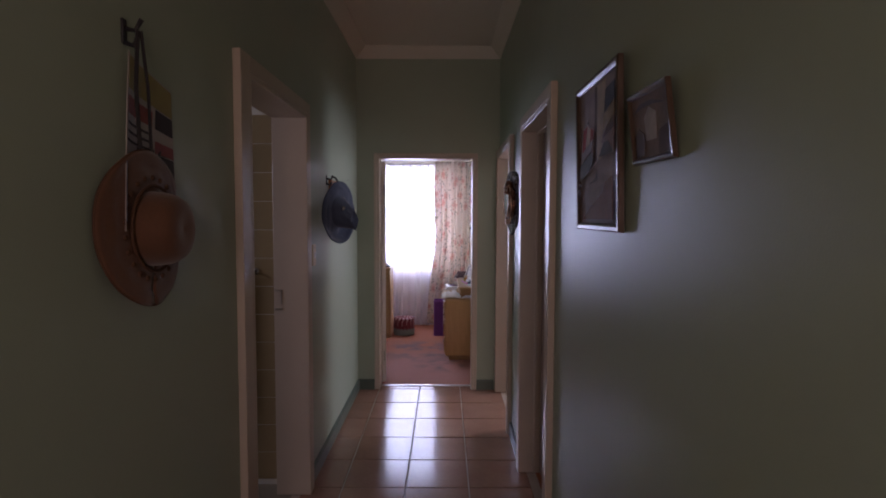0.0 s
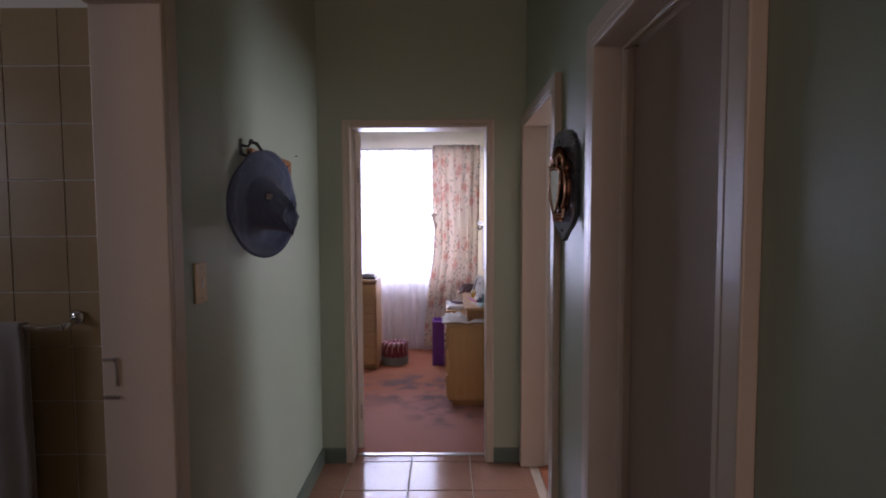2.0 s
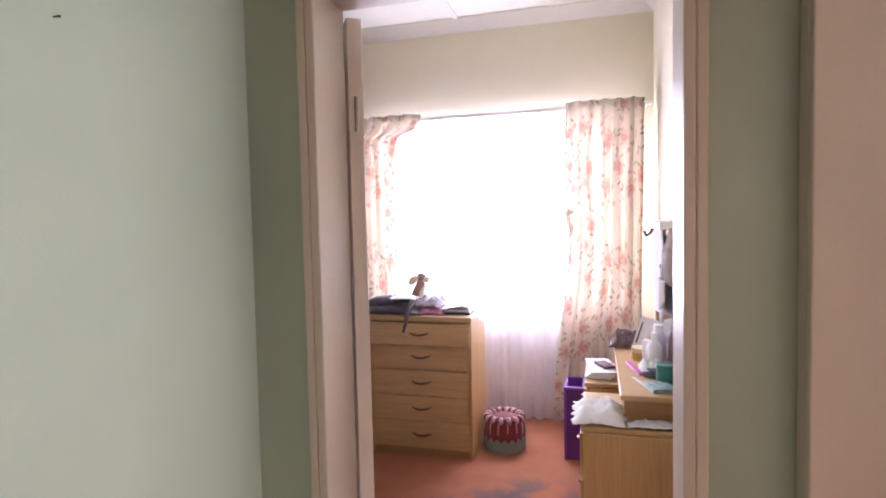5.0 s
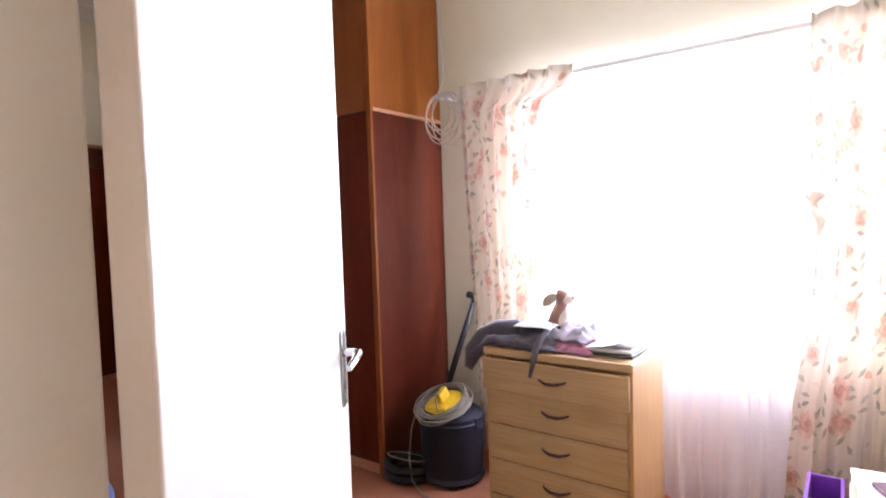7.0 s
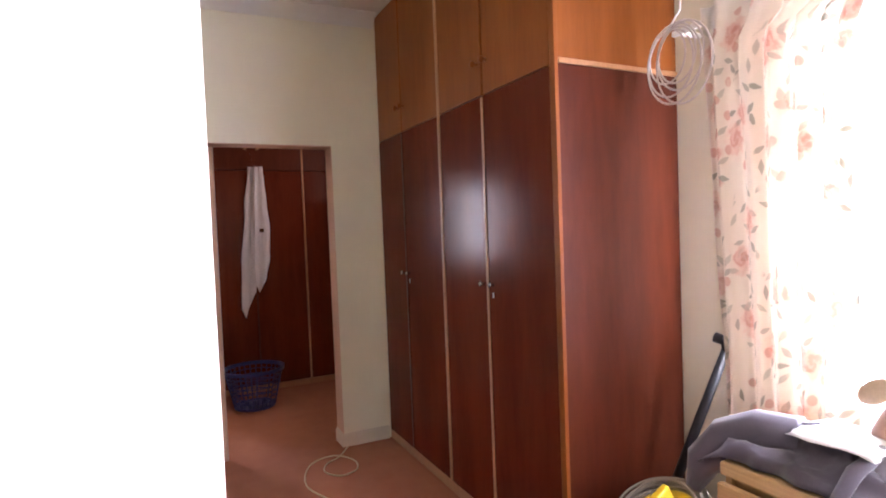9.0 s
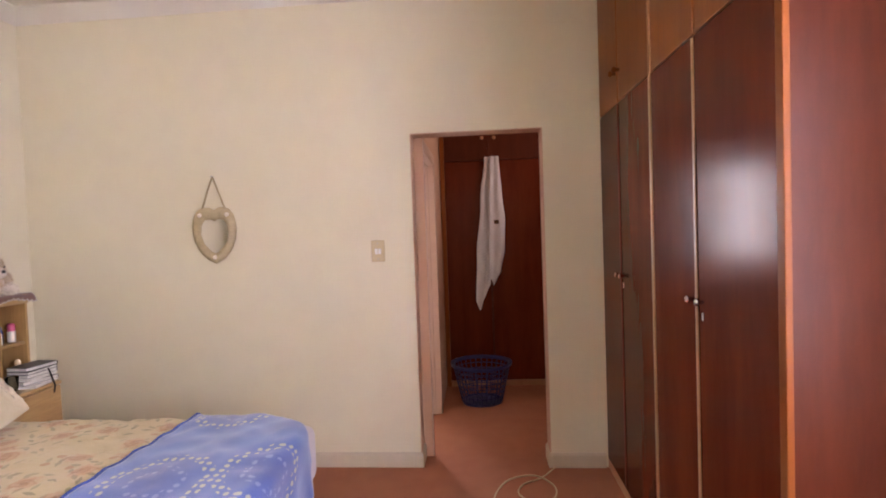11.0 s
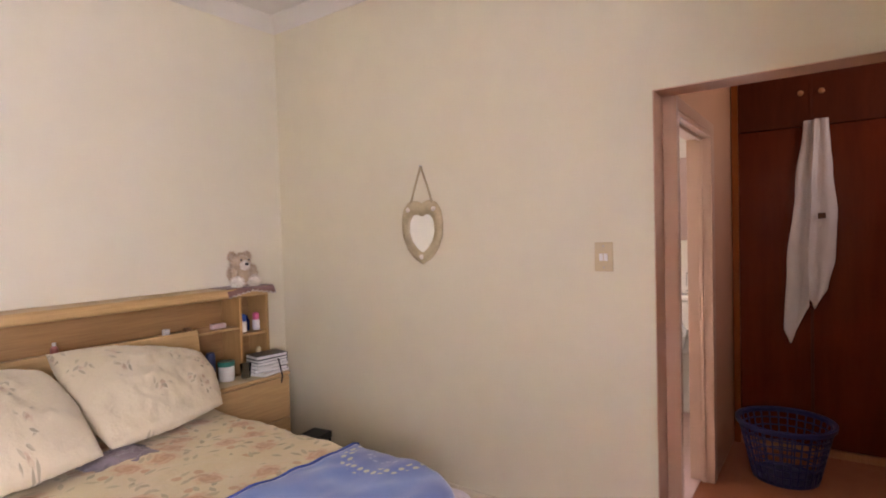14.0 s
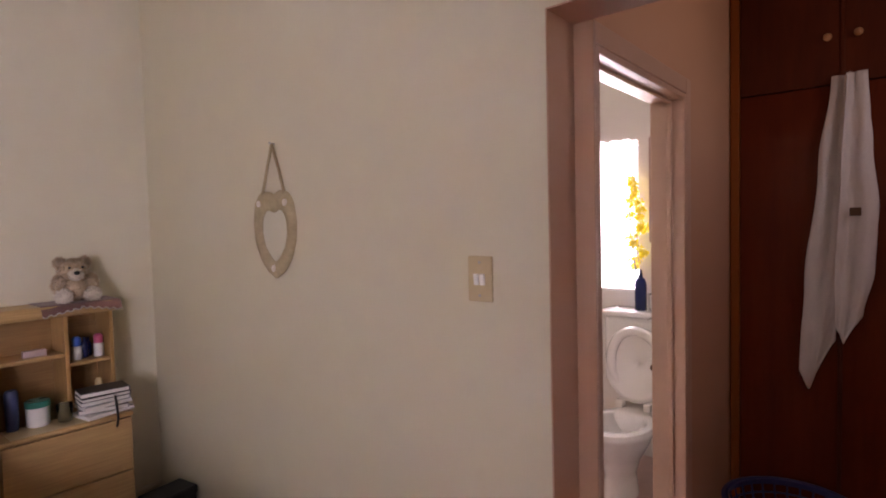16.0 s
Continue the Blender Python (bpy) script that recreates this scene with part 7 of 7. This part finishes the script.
bottle("small_bottle", "small dark bottle on the headboard shelf", (-3.765, 3.43, SH), [(0.014, 0), (0.016, 0.004), (0.016, 0.07), (0.007, 0.085), (0.007, 0.1)], NAVYBOTTLE, group="toiletries")
bottle("small_bottle", "small dark bottle on the headboard shelf", (-3.79, 3.40, SH), [(0.014, 0), (0.016, 0.004), (0.016, 0.06), (0.007, 0.075), (0.007, 0.09)], NAVYBOTTLE, group="toiletries")
whole("small_carton", box(-3.6, -3.51, 3.44, 3.47, 0.922, 0.95, 0.002), plain("pale_pink_carton", (0.7, 0.55, 0.58), 0.6), "small pale carton on the headboard shelf", "carton")
whole("small_carton", box(-3.26, -3.23, 3.44, 3.47, 0.922, 0.965, 0.002), WHITEP, "small white carton on the headboard shelf", "carton")
whole("small_carton", box(-3.38, -3.35, 3.44, 3.47, 0.922, 0.955, 0.002), plain("brown_carton", (0.2, 0.1, 0.05), 0.6), "small brown carton on the headboard shelf", "carton")
bottle("small_bottle", "small reddish bottle on the headboard shelf", (-2.72, 3.45, 0.922), [(0.014, 0), (0.016, 0.004), (0.016, 0.04), (0.007, 0.05)], plain("reddish_bottle", (0.4, 0.15, 0.12), 0.3), [(0.008, 0.05), (0.008, 0.065)], WHITEP, "toiletries")
bottle("small_bottle", "small white bottle behind the books", (-3.795, 3.50, 0.634), [(0.014, 0), (0.016, 0.005), (0.016, 0.13), (0.01, 0.14)], IVORY, group="toiletries")

whole("doily", sheet(lambda u, v: (-3.9 + 0.33 * u, 3.34 + 0.215 * v, 1.1525 + 0.002 * rnd(u * 6, v * 6) - (0.05 * max(0, v - 0.9) * 10 * (0.4 + 0.6 * abs(2 * u - 1)))), 20, 14, 0.002), cloth("patterned_doily", (0.2, 0.1, 0.09), 0.9, 60.0, 0.45), "small patterned cloth on the headboard", "cloth", smooth=True)
lace = plain("white_lace", (0.6, 0.55, 0.5), 0.9)
whole("lace_edging", tube([(-3.9 + 0.33 * k / 40, 3.553 + 0.006 * math.sin(k * 1.6), 1.152 - 0.05 * (0.4 + 0.6 * abs(2 * k / 40 - 1)) + 0.006 * math.sin(k * 1.6)) for k in range(41)], 0.003, 6), lace, "white lace edging hanging from the patterned cloth", "lace", smooth=True)
bc = Vector((-3.735, 3.43, 1.157))
K = 0.86


def ball(x, y, z, a, b, c, n=20):
    return ellipsoid(bc + Vector((x, y, z)) * K, (a * K, b * K, c * K), n)


bear = whole("teddy_bear", fluff(join(
    ball(0, 0, 0.072, 0.07, 0.06, 0.074), ball(0.005, 0.015, 0.165, 0.07, 0.058, 0.056), ball(-0.056, 0.0, 0.208, 0.022, 0.014, 0.021), ball(0.062, 0.0, 0.208, 0.022, 0.014, 0.021),
    ball(-0.078, 0.025, 0.09, 0.026, 0.032, 0.046), ball(0.078, 0.025, 0.09, 0.026, 0.032, 0.046)), 0.017, 5), FUR, "fluffy cream plush bear sitting on the headboard", "soft toy", smooth=True)
dab(bear, fluff(join(ball(-0.07, 0.06, 0.03, 0.036, 0.05, 0.032), ball(0.07, 0.06, 0.03, 0.036, 0.05, 0.032)), 0.013, 6), FURLIGHT)
dab(bear, fluff(ball(0.008, 0.064, 0.148, 0.034, 0.028, 0.027), 0.008, 7), FURLIGHT)
for x, y, z, r in ((0.012, 0.098, 0.156, (0.015, 0.01, 0.011)), (-0.026, 0.07, 0.184, (0.007, 0.006, 0.007)), (0.038, 0.07, 0.184, (0.007, 0.006, 0.007))):
    dab(bear, ball(x, y, z, *r, 10), BLACK)


# ---- bedroom: heart mirror on the west wall ----
def heart_outline(half, n=40):
    """A heart from the points of its right half, top to bottom, evenly spaced."""
    loop = [Vector(p) for p in half] + [Vector((-x, y)) for x, y in reversed(half[1:-1])]
    loop.append(loop[0])
    lens = [0.0]
    for p, q in zip(loop, loop[1:]):
        lens.append(lens[-1] + (q - p).length)
    out = []
    for k in range(n):
        d = lens[-1] * k / n
        i = max(j for j in range(len(loop) - 1) if lens[j] <= d + 1e-9)
        f = (d - lens[i]) / (lens[i + 1] - lens[i])
        p = loop[i].lerp(loop[i + 1], f)
        out.append((p.x, p.y))
    return out


def heart_mirror():
    y, zc = 4.566, 1.458
    n = Vector((0.9997, 0.026, 0))
    t = Vector((-0.026, 0.9997, 0))
    o = Vector((west(y), y, zc))
    ob = thing("heart_mirror", "heart-shaped driftwood mirror hung from a jute cord", "mirror", o)

    def at(a, b, c):
        return o + t * a + Vector((0, 0, b)) + n * (c + 0.004)
    outer = heart_outline([(0, 0.152), (0.035, 0.17), (0.085, 0.166), (0.122, 0.125), (0.138, 0.05), (0.13, -0.03), (0.1, -0.1), (0.055, -0.15), (0, -0.18)])
    inner = heart_outline([(0, 0.083), (0.03, 0.094), (0.062, 0.088), (0.083, 0.055), (0.087, 0.0), (0.07, -0.055), (0.035, -0.095), (0.012, -0.112), (0, -0.116)])
    bm = bmesh.new()
    rings = []
    for pts, c in ((outer, 0.0), (outer, 0.012), ([((a + c2) / 2, (b + d) / 2) for (a, b), (c2, d) in zip(outer, inner)], 0.022), (inner, 0.014), (inner, 0.0)):
        rings.append([bm.verts.new(at(a * (1 + 0.025 * rnd(k * 0.9, 3)), b * (1 + 0.02 * rnd(k * 1.3, 6)), c)) for k, (a, b) in enumerate(pts)])
    for r0, r1 in zip(rings, rings[1:]):
        for k in range(40):
            bm.faces.new((r0[k], r0[(k + 1) % 40], r1[(k + 1) % 40], r1[k]))
    part("frame", bm, RATTAN, ob, "pale driftwood frame", smooth=True)
    part("glass", prism([(a * 1.02, b * 1.02) for a, b in inner], 0.003, lambda a, b, c: at(a, b, 0.005 + c)), MIRROR, ob, "mirror glass")
    for s in (-1, 1):
        part("cord", tube([at(s * 0.075, 0.145, 0.01), at(s * 0.04, 0.25, 0.008), at(0.0, 0.355, 0.008)], 0.006, 8), ROPE, ob, "twisted jute cord", smooth=True)
        part("shell", lathe([(0.014, 0.0), (0.013, 0.006), (0.006, 0.011), (0.001, 0.012)], 12, Matrix.Translation(at(s * 0.085, 0.12, 0.016)) @ pose(0, 0, 0, 0, 90, 0)), FURLIGHT, ob, "small white shell", smooth=True)
    part("shell", lathe([(0.014, 0.0), (0.013, 0.006), (0.006, 0.011), (0.001, 0.012)], 12, Matrix.Translation(at(0, -0.14, 0.016)) @ pose(0, 0, 0, 0, 90, 0)), FURLIGHT, ob, "small white shell", smooth=True)
    part("nail", tube([at(0, 0.355, -0.004), at(0, 0.358, 0.02)], 0.004, 8), STEEL, ob)


heart_mirror()

# ---- bedroom floor: boxes by the bed, loose cable ----
for (x, y, w, d, h, a, lab) in ((-3.99, 3.72, 0.12, 0.14, 0.2, 8, "dark bag-like box on the floor by the bed"), (-3.93, 4.12, 0.15, 0.2, 0.12, -6, "black shoe box on the floor by the bed")):
    bb = thing("shoe_box", lab, "box", (x, y, 0))
    mm = Matrix.Translation((x, y, 0)) @ pose(0, 0, 0, 0, 0, a)
    part("body", cuboid(bmesh.new(), -w, w * 0.8, -d / 2, d / 2, 0, h - 0.04, mm, 0.006), BLACK, bb)
    part("lid", cuboid(bmesh.new(), -w - 0.004, w * 0.8 + 0.004, -d / 2 - 0.004, d / 2 + 0.004, h - 0.042, h, mm, 0.006), BLACK, bb)
pts = [(-4.1, 6.64, 0.006), (-4.04, 6.6, 0.006), (-3.9, 6.5, 0.006), (-3.83, 6.4, 0.006), (-3.72, 6.36, 0.006), (-3.62, 6.43, 0.006), (-3.66, 6.54, 0.006), (-3.8, 6.56, 0.008), (-3.92, 6.46, 0.012), (-3.86, 6.3, 0.006), (-3.6, 6.22, 0.006), (-3.35, 6.3, 0.006), (-3.1, 6.42, 0.006)]
fine = []
for k in range(len(pts) - 1):
    p0, p1, p2, p3 = (Vector(pts[max(0, min(len(pts) - 1, k + j))]) for j in (-1, 0, 1, 2))
    for q in range(6):
        s = q / 6
        fine.append(0.5 * ((2 * p1) + (p2 - p0) * s + (2 * p0 - 5 * p1 + 4 * p2 - p3) * s * s + (3 * p1 - p0 - 3 * p2 + p3) * s ** 3))
whole("floor_cable", tube(fine, 0.0045, 6), IVORY, "loose white cable looped on the carpet", "cable", smooth=True)


# ---- dressing alcove ----
def alcove_wardrobe():
    f, y0, y1 = -5.774, 5.865, 7.095
    ob = thing("alcove_wardrobe", "dark mahogany wardrobe filling the dressing alcove", "wardrobe", (f - 0.3, 6.5, 0))
    part("carcass", box(-6.43, f - 0.022, y0, y1, 0.0, 2.645, 0), MAHOG, ob)
    part("edge_stile", box(f - 0.02, f + 0.006, y0, y0 + 0.04, 0.0, 2.645, 0.003), MERANTI, ob)
    part("plinth", box(f - 0.02, f - 0.002, y0 + 0.04, y1, 0.0, 0.05, 0.002), BEAD, ob, "pale scuffed plinth")
    for a, b, k in ((y0 + 0.042, 6.296, -1), (6.308, 6.755, 1), (6.775, y1 - 0.002, 1)):
        d = part("door", box(f - 0.02, f, a, b, 0.055, 2.035, 0.003), MAHOG, ob, "dark glossy mahogany door")
        u = part("upper_door", box(f - 0.02, f, a, b, 2.042, 2.64, 0.003), MAHOG_SIDE, ob, "dark glossy upper door")
        if k < 0 or a < 6.4:
            knob(u, (f, 6.25 if k < 0 else 6.357, 2.24), "+x", 0.017, BEAD, "round pale wooden knob")
    part("bead", box(f, f + 0.006, 6.294, 6.31, 0.06, 2.63, 0.002), MAHOG_SIDE, ob)
    part("stile", box(f - 0.018, f + 0.004, 6.757, 6.773, 0.05, 2.64, 0.002), BEAD, ob)
    part("hook", tube([(f, 6.33, 2.05), (f + 0.03, 6.33, 2.06), (f + 0.035, 6.33, 2.08)], 0.004, 6), STEEL, ob, smooth=True)


alcove_wardrobe()
tw = thing("bath_towel", "white bath towel hanging in folds on the wardrobe", "towel", (-5.74, 6.32, 0.69))


def lerp_keys(keys, t):
    for (t0, v0), (t1, v1) in zip(keys, keys[1:]):
        if t <= t1:
            s = (t - t0) / (t1 - t0)
            s = s * s * (3 - 2 * s)
            return v0 + (v1 - v0) * s
    return keys[-1][1]


def tail(left, right, bottom, depth, seed):
    def f(u, v):
        l, r = lerp_keys(left, v), lerp_keys(right, v)
        zb = bottom[0] + (bottom[1] - bottom[0]) * abs(u - bottom[2]) ** 0.9 * 1.2
        z = 2.068 + (zb - 2.068) * v
        a = u * 2.3 * math.pi + seed + 0.8 * v
        return (-5.745 + depth + (0.008 + 0.007 * v) * math.sin(a) + 0.006 * rnd(u * 4, v * 5, seed), l + (r - l) * u, z)
    return f


part("back_fold", sheet(tail([(0, 6.268), (0.3, 6.222), (0.7, 6.172), (1, 6.155)], [(0, 6.335), (0.4, 6.335), (0.75, 6.325), (1, 6.285)], (0.69, 0.95, 0.25), 0.0, 0.4), 26, 40, 0.005), TOWEL, tw, smooth=True)
part("front_fold", sheet(tail([(0, 6.318), (0.4, 6.3), (0.8, 6.282), (1, 6.285)], [(0, 6.388), (0.3, 6.408), (0.55, 6.43), (0.8, 6.42), (1, 6.38)], (0.92, 1.08, 0.35), 0.035, 2.1), 26, 40, 0.005), TOWEL, tw, smooth=True)
part("label_tag", box(-5.69, -5.682, 6.335, 6.375, 1.47, 1.505, 0.002), STRAWDARK, tw, "dark brown sewn label")


def basket():
    cx, cy, rt, rb, h = -5.335, 6.18, 0.235, 0.165, 0.335
    ob = thing("laundry_basket", "blue open-weave plastic laundry basket on the carpet", "basket", (cx, cy, 0))
    def ring(r, z, w, n=48):
        return tube([(cx + r * math.cos(a * 2 * math.pi / n), cy + r * math.sin(a * 2 * math.pi / n), z) for a in range(n)], w, 8, closed=True)
    part("rim", lathe([(rt - 0.004, h - 0.03), (rt + 0.014, h - 0.028), (rt + 0.018, h - 0.004), (rt + 0.004, h), (rt - 0.006, h - 0.006), (rt - 0.004, h - 0.03)], 48, Matrix.Translation((cx, cy, 0)), cap=False), BLUEBASKET, ob, smooth="auto")
    part("base", lathe([(rb, 0.0), (rb + 0.004, 0.02), (rb - 0.004, 0.022), (rb - 0.008, 0.006), (0.001, 0.006)], 40, Matrix.Translation((cx, cy, 0)), cap=False), BLUEBASKET, ob, smooth="auto")
    for k in range(1, 7):
        t = k / 7
        part("hoop", ring(rb + (rt - rb) * t, 0.02 + (h - 0.04) * t, 0.0045), BLUEBASKET, ob, smooth=True)
    for k in range(30):
        a = 2 * math.pi * k / 30
        part("rib", tube([(cx + rb * math.cos(a), cy + rb * math.sin(a), 0.012), (cx + rt * math.cos(a), cy + rt * math.sin(a), h - 0.012)], 0.0042, 6), BLUEBASKET, ob)


basket()

# ---- toilet ----
wc_win = thing("window_2", "small white toilet window with frosted light", "window", (-6.27, 4.97, 1.05))
tagged(wc_win, kind="structure")
for y in (4.69, 5.255):
    part("window_frame", box(-6.335, -6.305, y - 0.012, y + 0.012, 1.05, 1.96, 0.003), WHITEP, wc_win)
for z in (1.062, 1.948):
    part("window_frame", box(-6.335, -6.305, 4.702, 5.243, z - 0.012, z + 0.012, 0.003), WHITEP, wc_win)
pane = part("pane", box(-6.322, -6.318, 4.702, 5.243, 1.074, 1.936, 0), GLASS, wc_win)
pane.visible_shadow = False
part("window_sill", box(-6.31, -6.17, 4.66, 5.29, 1.03, 1.049, 0.004), WHITEP, wc_win)
curtain("toilet_net_curtain", "short white net curtain in the toilet window", lambda u, v: (-6.195 + 0.012 * math.sin(u * 44), 4.7 + 0.55 * u, 1.07 + 0.9 * v), 0.6, 0.9, NET, 80, 6, 0.0)


def toilet():
    yc = 5.35
    ob = thing("toilet", "white ceramic toilet with raised seat and cistern", "toilet", (-5.7, yc, 0))
    part("cistern", box(-6.19, -6.0, yc - 0.23, yc + 0.22, 0.5, 0.9, 0.03, seg=4), CERAMIC, ob, smooth="auto")
    part("cistern_lid", box(-6.197, -5.985, yc - 0.24, yc + 0.23, 0.902, 0.938, 0.012, seg=3), CERAMIC, ob, smooth="auto")

    def bowl(u, v):
        a = u * 2 * math.pi
        prof = [(0.0, 0.62, 0.5), (0.08, 0.55, 0.48), (0.3, 0.5, 0.42), (0.5, 0.58, 0.55), (0.75, 0.85, 0.85), (0.93, 1.0, 1.0), (1.0, 0.99, 0.99), (1.06, 0.82, 0.8), (0.8, 0.6, 0.6), (0.55, 0.3, 0.3), (0.5, 0.0, 0.0)]
        k = v * (len(prof) - 1)
        i = min(int(k), len(prof) - 2)
        f = k - i
        z, sx, sy = (prof[i][j] * (1 - f) + prof[i + 1][j] * f for j in range(3))
        return (-5.64 + 0.235 * sx * math.cos(a) - 0.05 * (1 - sx), yc + 0.18 * sy * math.sin(a), min(z, 1.0) * 0.4)
    part("bowl", sheet(bowl, 40, 40), CERAMIC, ob, smooth=True)
    part("neck", box(-6.02, -5.78, yc - 0.11, yc + 0.11, 0.28, 0.405, 0.03, seg=3), CERAMIC, ob, smooth="auto")
    seat = part("seat", join(tube([(-5.875 - 0.0 + 0.02 * math.sin(a * math.pi / 20) - 0.04, yc + 0.15 * math.cos(a * math.pi / 20), 0.655 + 0.19 * math.sin(a * math.pi / 20)) for a in range(40)], 0.028, 10, closed=True)), CERAMIC, ob, "raised white seat", smooth=True)

    def lid_f(u, v):
        a = u * 2 * math.pi
        return (-5.955 + 0.03 * v - 0.05 * (math.sin(a) * 0.5 * v), yc + 0.185 * math.cos(a) * v, 0.645 + 0.215 * math.sin(a) * v)
    part("lid", sheet(lid_f, 40, 8, 0.015), CERAMIC, ob, "raised white lid", smooth=True)
    for s in (-1, 1):
        part("hinge", box(-5.9, -5.84, yc + s * 0.08 - 0.02, yc + s * 0.08 + 0.02, 0.405, 0.45, 0.006), CERAMIC, ob)


toilet()
bottle("lotion_bottle", "dark navy pump lotion bottle on the cistern", (-6.07, 5.32, 0.939), [(0.03, 0), (0.034, 0.006), (0.035, 0.15), (0.026, 0.185), (0.012, 0.195)], NAVYBOTTLE, [(0.013, 0.195), (0.013, 0.22), (0.008, 0.223), (0.008, 0.24)], NAVYBOTTLE)
bottle("spray_can", "small red-capped can on the cistern", (-6.1, 5.395, 0.939), [(0.022, 0), (0.023, 0.005), (0.023, 0.11)], WHITEP, [(0.02, 0.11), (0.02, 0.17), (0.015, 0.175)], plain("dark_red_cap", (0.25, 0.03, 0.03), 0.4))
rl = thing("toilet_roll", "white toilet paper roll on a wall holder", "toilet roll", (-5.75, 5.56, 0.66))
part("paper", lathe([(0.02, 0.0), (0.046, 0.0), (0.046, 0.1), (0.02, 0.1)], 28, Matrix.Translation((-5.75, 5.535, 0.715)) @ pose(0, 0, 0, 0, 90, 0), cap=False), PAPER, rl, smooth="auto")
part("core", lathe([(0.018, -0.002), (0.0195, 0.0), (0.0195, 0.1), (0.018, 0.102)], 20, Matrix.Translation((-5.75, 5.535, 0.715)) @ pose(0, 0, 0, 0, 90, 0), cap=False), STRAWDARK, rl)
part("holder", tube([(-5.8, 5.74, 0.725), (-5.8, 5.535, 0.715), (-5.64, 5.535, 0.715)], 0.006, 8), CHROME, rl, smooth=True)


def garland():
    ob = thing("flower_garland", "yellow silk flower garland hanging by the window", "artificial flowers", (-6.12, 5.27, 1.12))
    part("stem", tube([(-6.14, 5.25, 1.75), (-6.12, 5.235, 1.5), (-6.12, 5.26, 1.25), (-6.11, 5.29, 1.12)], 0.004, 6), TEAL, ob, smooth=True)
    rg = random.Random(7)
    for k in range(34):
        t = k / 33
        c = Vector((-6.12 + rg.uniform(-0.03, 0.03), 5.265 + 0.04 * t + rg.uniform(-0.05, 0.05) * (0.5 + t), 1.72 - 0.52 * t + rg.uniform(-0.02, 0.02)))
        bm = bmesh.new()
        for p in range(7):
            a = p * 2 * math.pi / 7 + k
            d = Vector((0.35 + 0.3 * rg.random(), math.cos(a), math.sin(a))).normalized()
            s = d.orthogonal().normalized()
            r = 0.03 + 0.012 * rg.random()
            vs = [bm.verts.new(c + q) for q in (Vector((0, 0, 0)), d * r * 0.6 + s * r * 0.4, d * r + Vector((0.006, 0, 0)), d * r * 0.6 - s * r * 0.4)]
            bm.faces.new(vs)
        part("bloom", bm, YELLOWPETAL, ob, "yellow silk bloom")


garland()
whole("wall_cabinet", join(box(-6.195, -6.06, 5.375, 5.7, 1.34, 1.95, 0.004), box(-6.06, -6.045, 5.38, 5.695, 1.345, 1.945, 0.003)), plain("brown_pink_cabinet", (0.45, 0.32, 0.28), 0.4), "narrow brownish bathroom cabinet beside the window", "cabinet")


# ---- pieces: hall floor tiles, bathroom wall tiles ----
def piece_mesh(name, sx, sy, sz, bevel, material):
    return finish(name, box(-sx / 2, sx / 2, -sy / 2, sy / 2, -sz, 0, bevel, seg=1), material, False)


def piece(name, me, parent, m):
    ob = new(name, me)
    ob.parent = parent
    ob.matrix_basis = m
    return ob


PITCH = 0.35
full = piece_mesh("floor_tile", PITCH - 0.007, PITCH - 0.007, 0.02, 0.002, TILE)
cuts = {}
xs = [-0.91, -0.56, -0.21, 0.14, 0.49]
for i in range(4):
    a, b = max(xs[i], LEFT - 0.03), min(xs[i + 1], RIGHT + 0.05)
    for j in range(18):
        y1 = 4.735 - PITCH * j
        rng = random.Random(i * 100 + j)
        tilt = (rng.uniform(-0.12, 0.12), rng.uniform(-0.12, 0.12))
        if b - a > PITCH - 0.001:
            me = full
        else:
            me = cuts.setdefault(i, piece_mesh("floor_tile", b - a - 0.007, PITCH - 0.007, 0.02, 0.002, TILE))
        piece("floor_tile", me, floor_hall, pose((a + b) / 2, y1 - PITCH / 2, 0.0, tilt[0], tilt[1], 0))
for a, b in ((-0.555, -0.21), (-0.21, 0.14), (0.14, 0.235)):
    piece("floor_tile", piece_mesh("floor_tile", b - a - 0.007, 0.075, 0.02, 0.002, TILE), floor_hall, pose((a + b) / 2, 4.777, 0.0))

wt = bpy.data.objects["wall_bathroom_north"]
wm = finish("wall_tile", box(-0.0762, 0.0762, -0.0035, 0.0, -0.0762, 0.0762, 0.001, seg=1), OLIVETILE, False)
for i in range(11):
    for j in range(13):
        piece("wall_tile", wm, wt, pose(-0.978 - 0.155 * i, 3.02, 2.045 - 0.0775 - 0.155 * j, random.Random(i * 31 + j).uniform(-0.2, 0.2), 0, random.Random(i + 7 * j).uniform(-0.1, 0.1)))
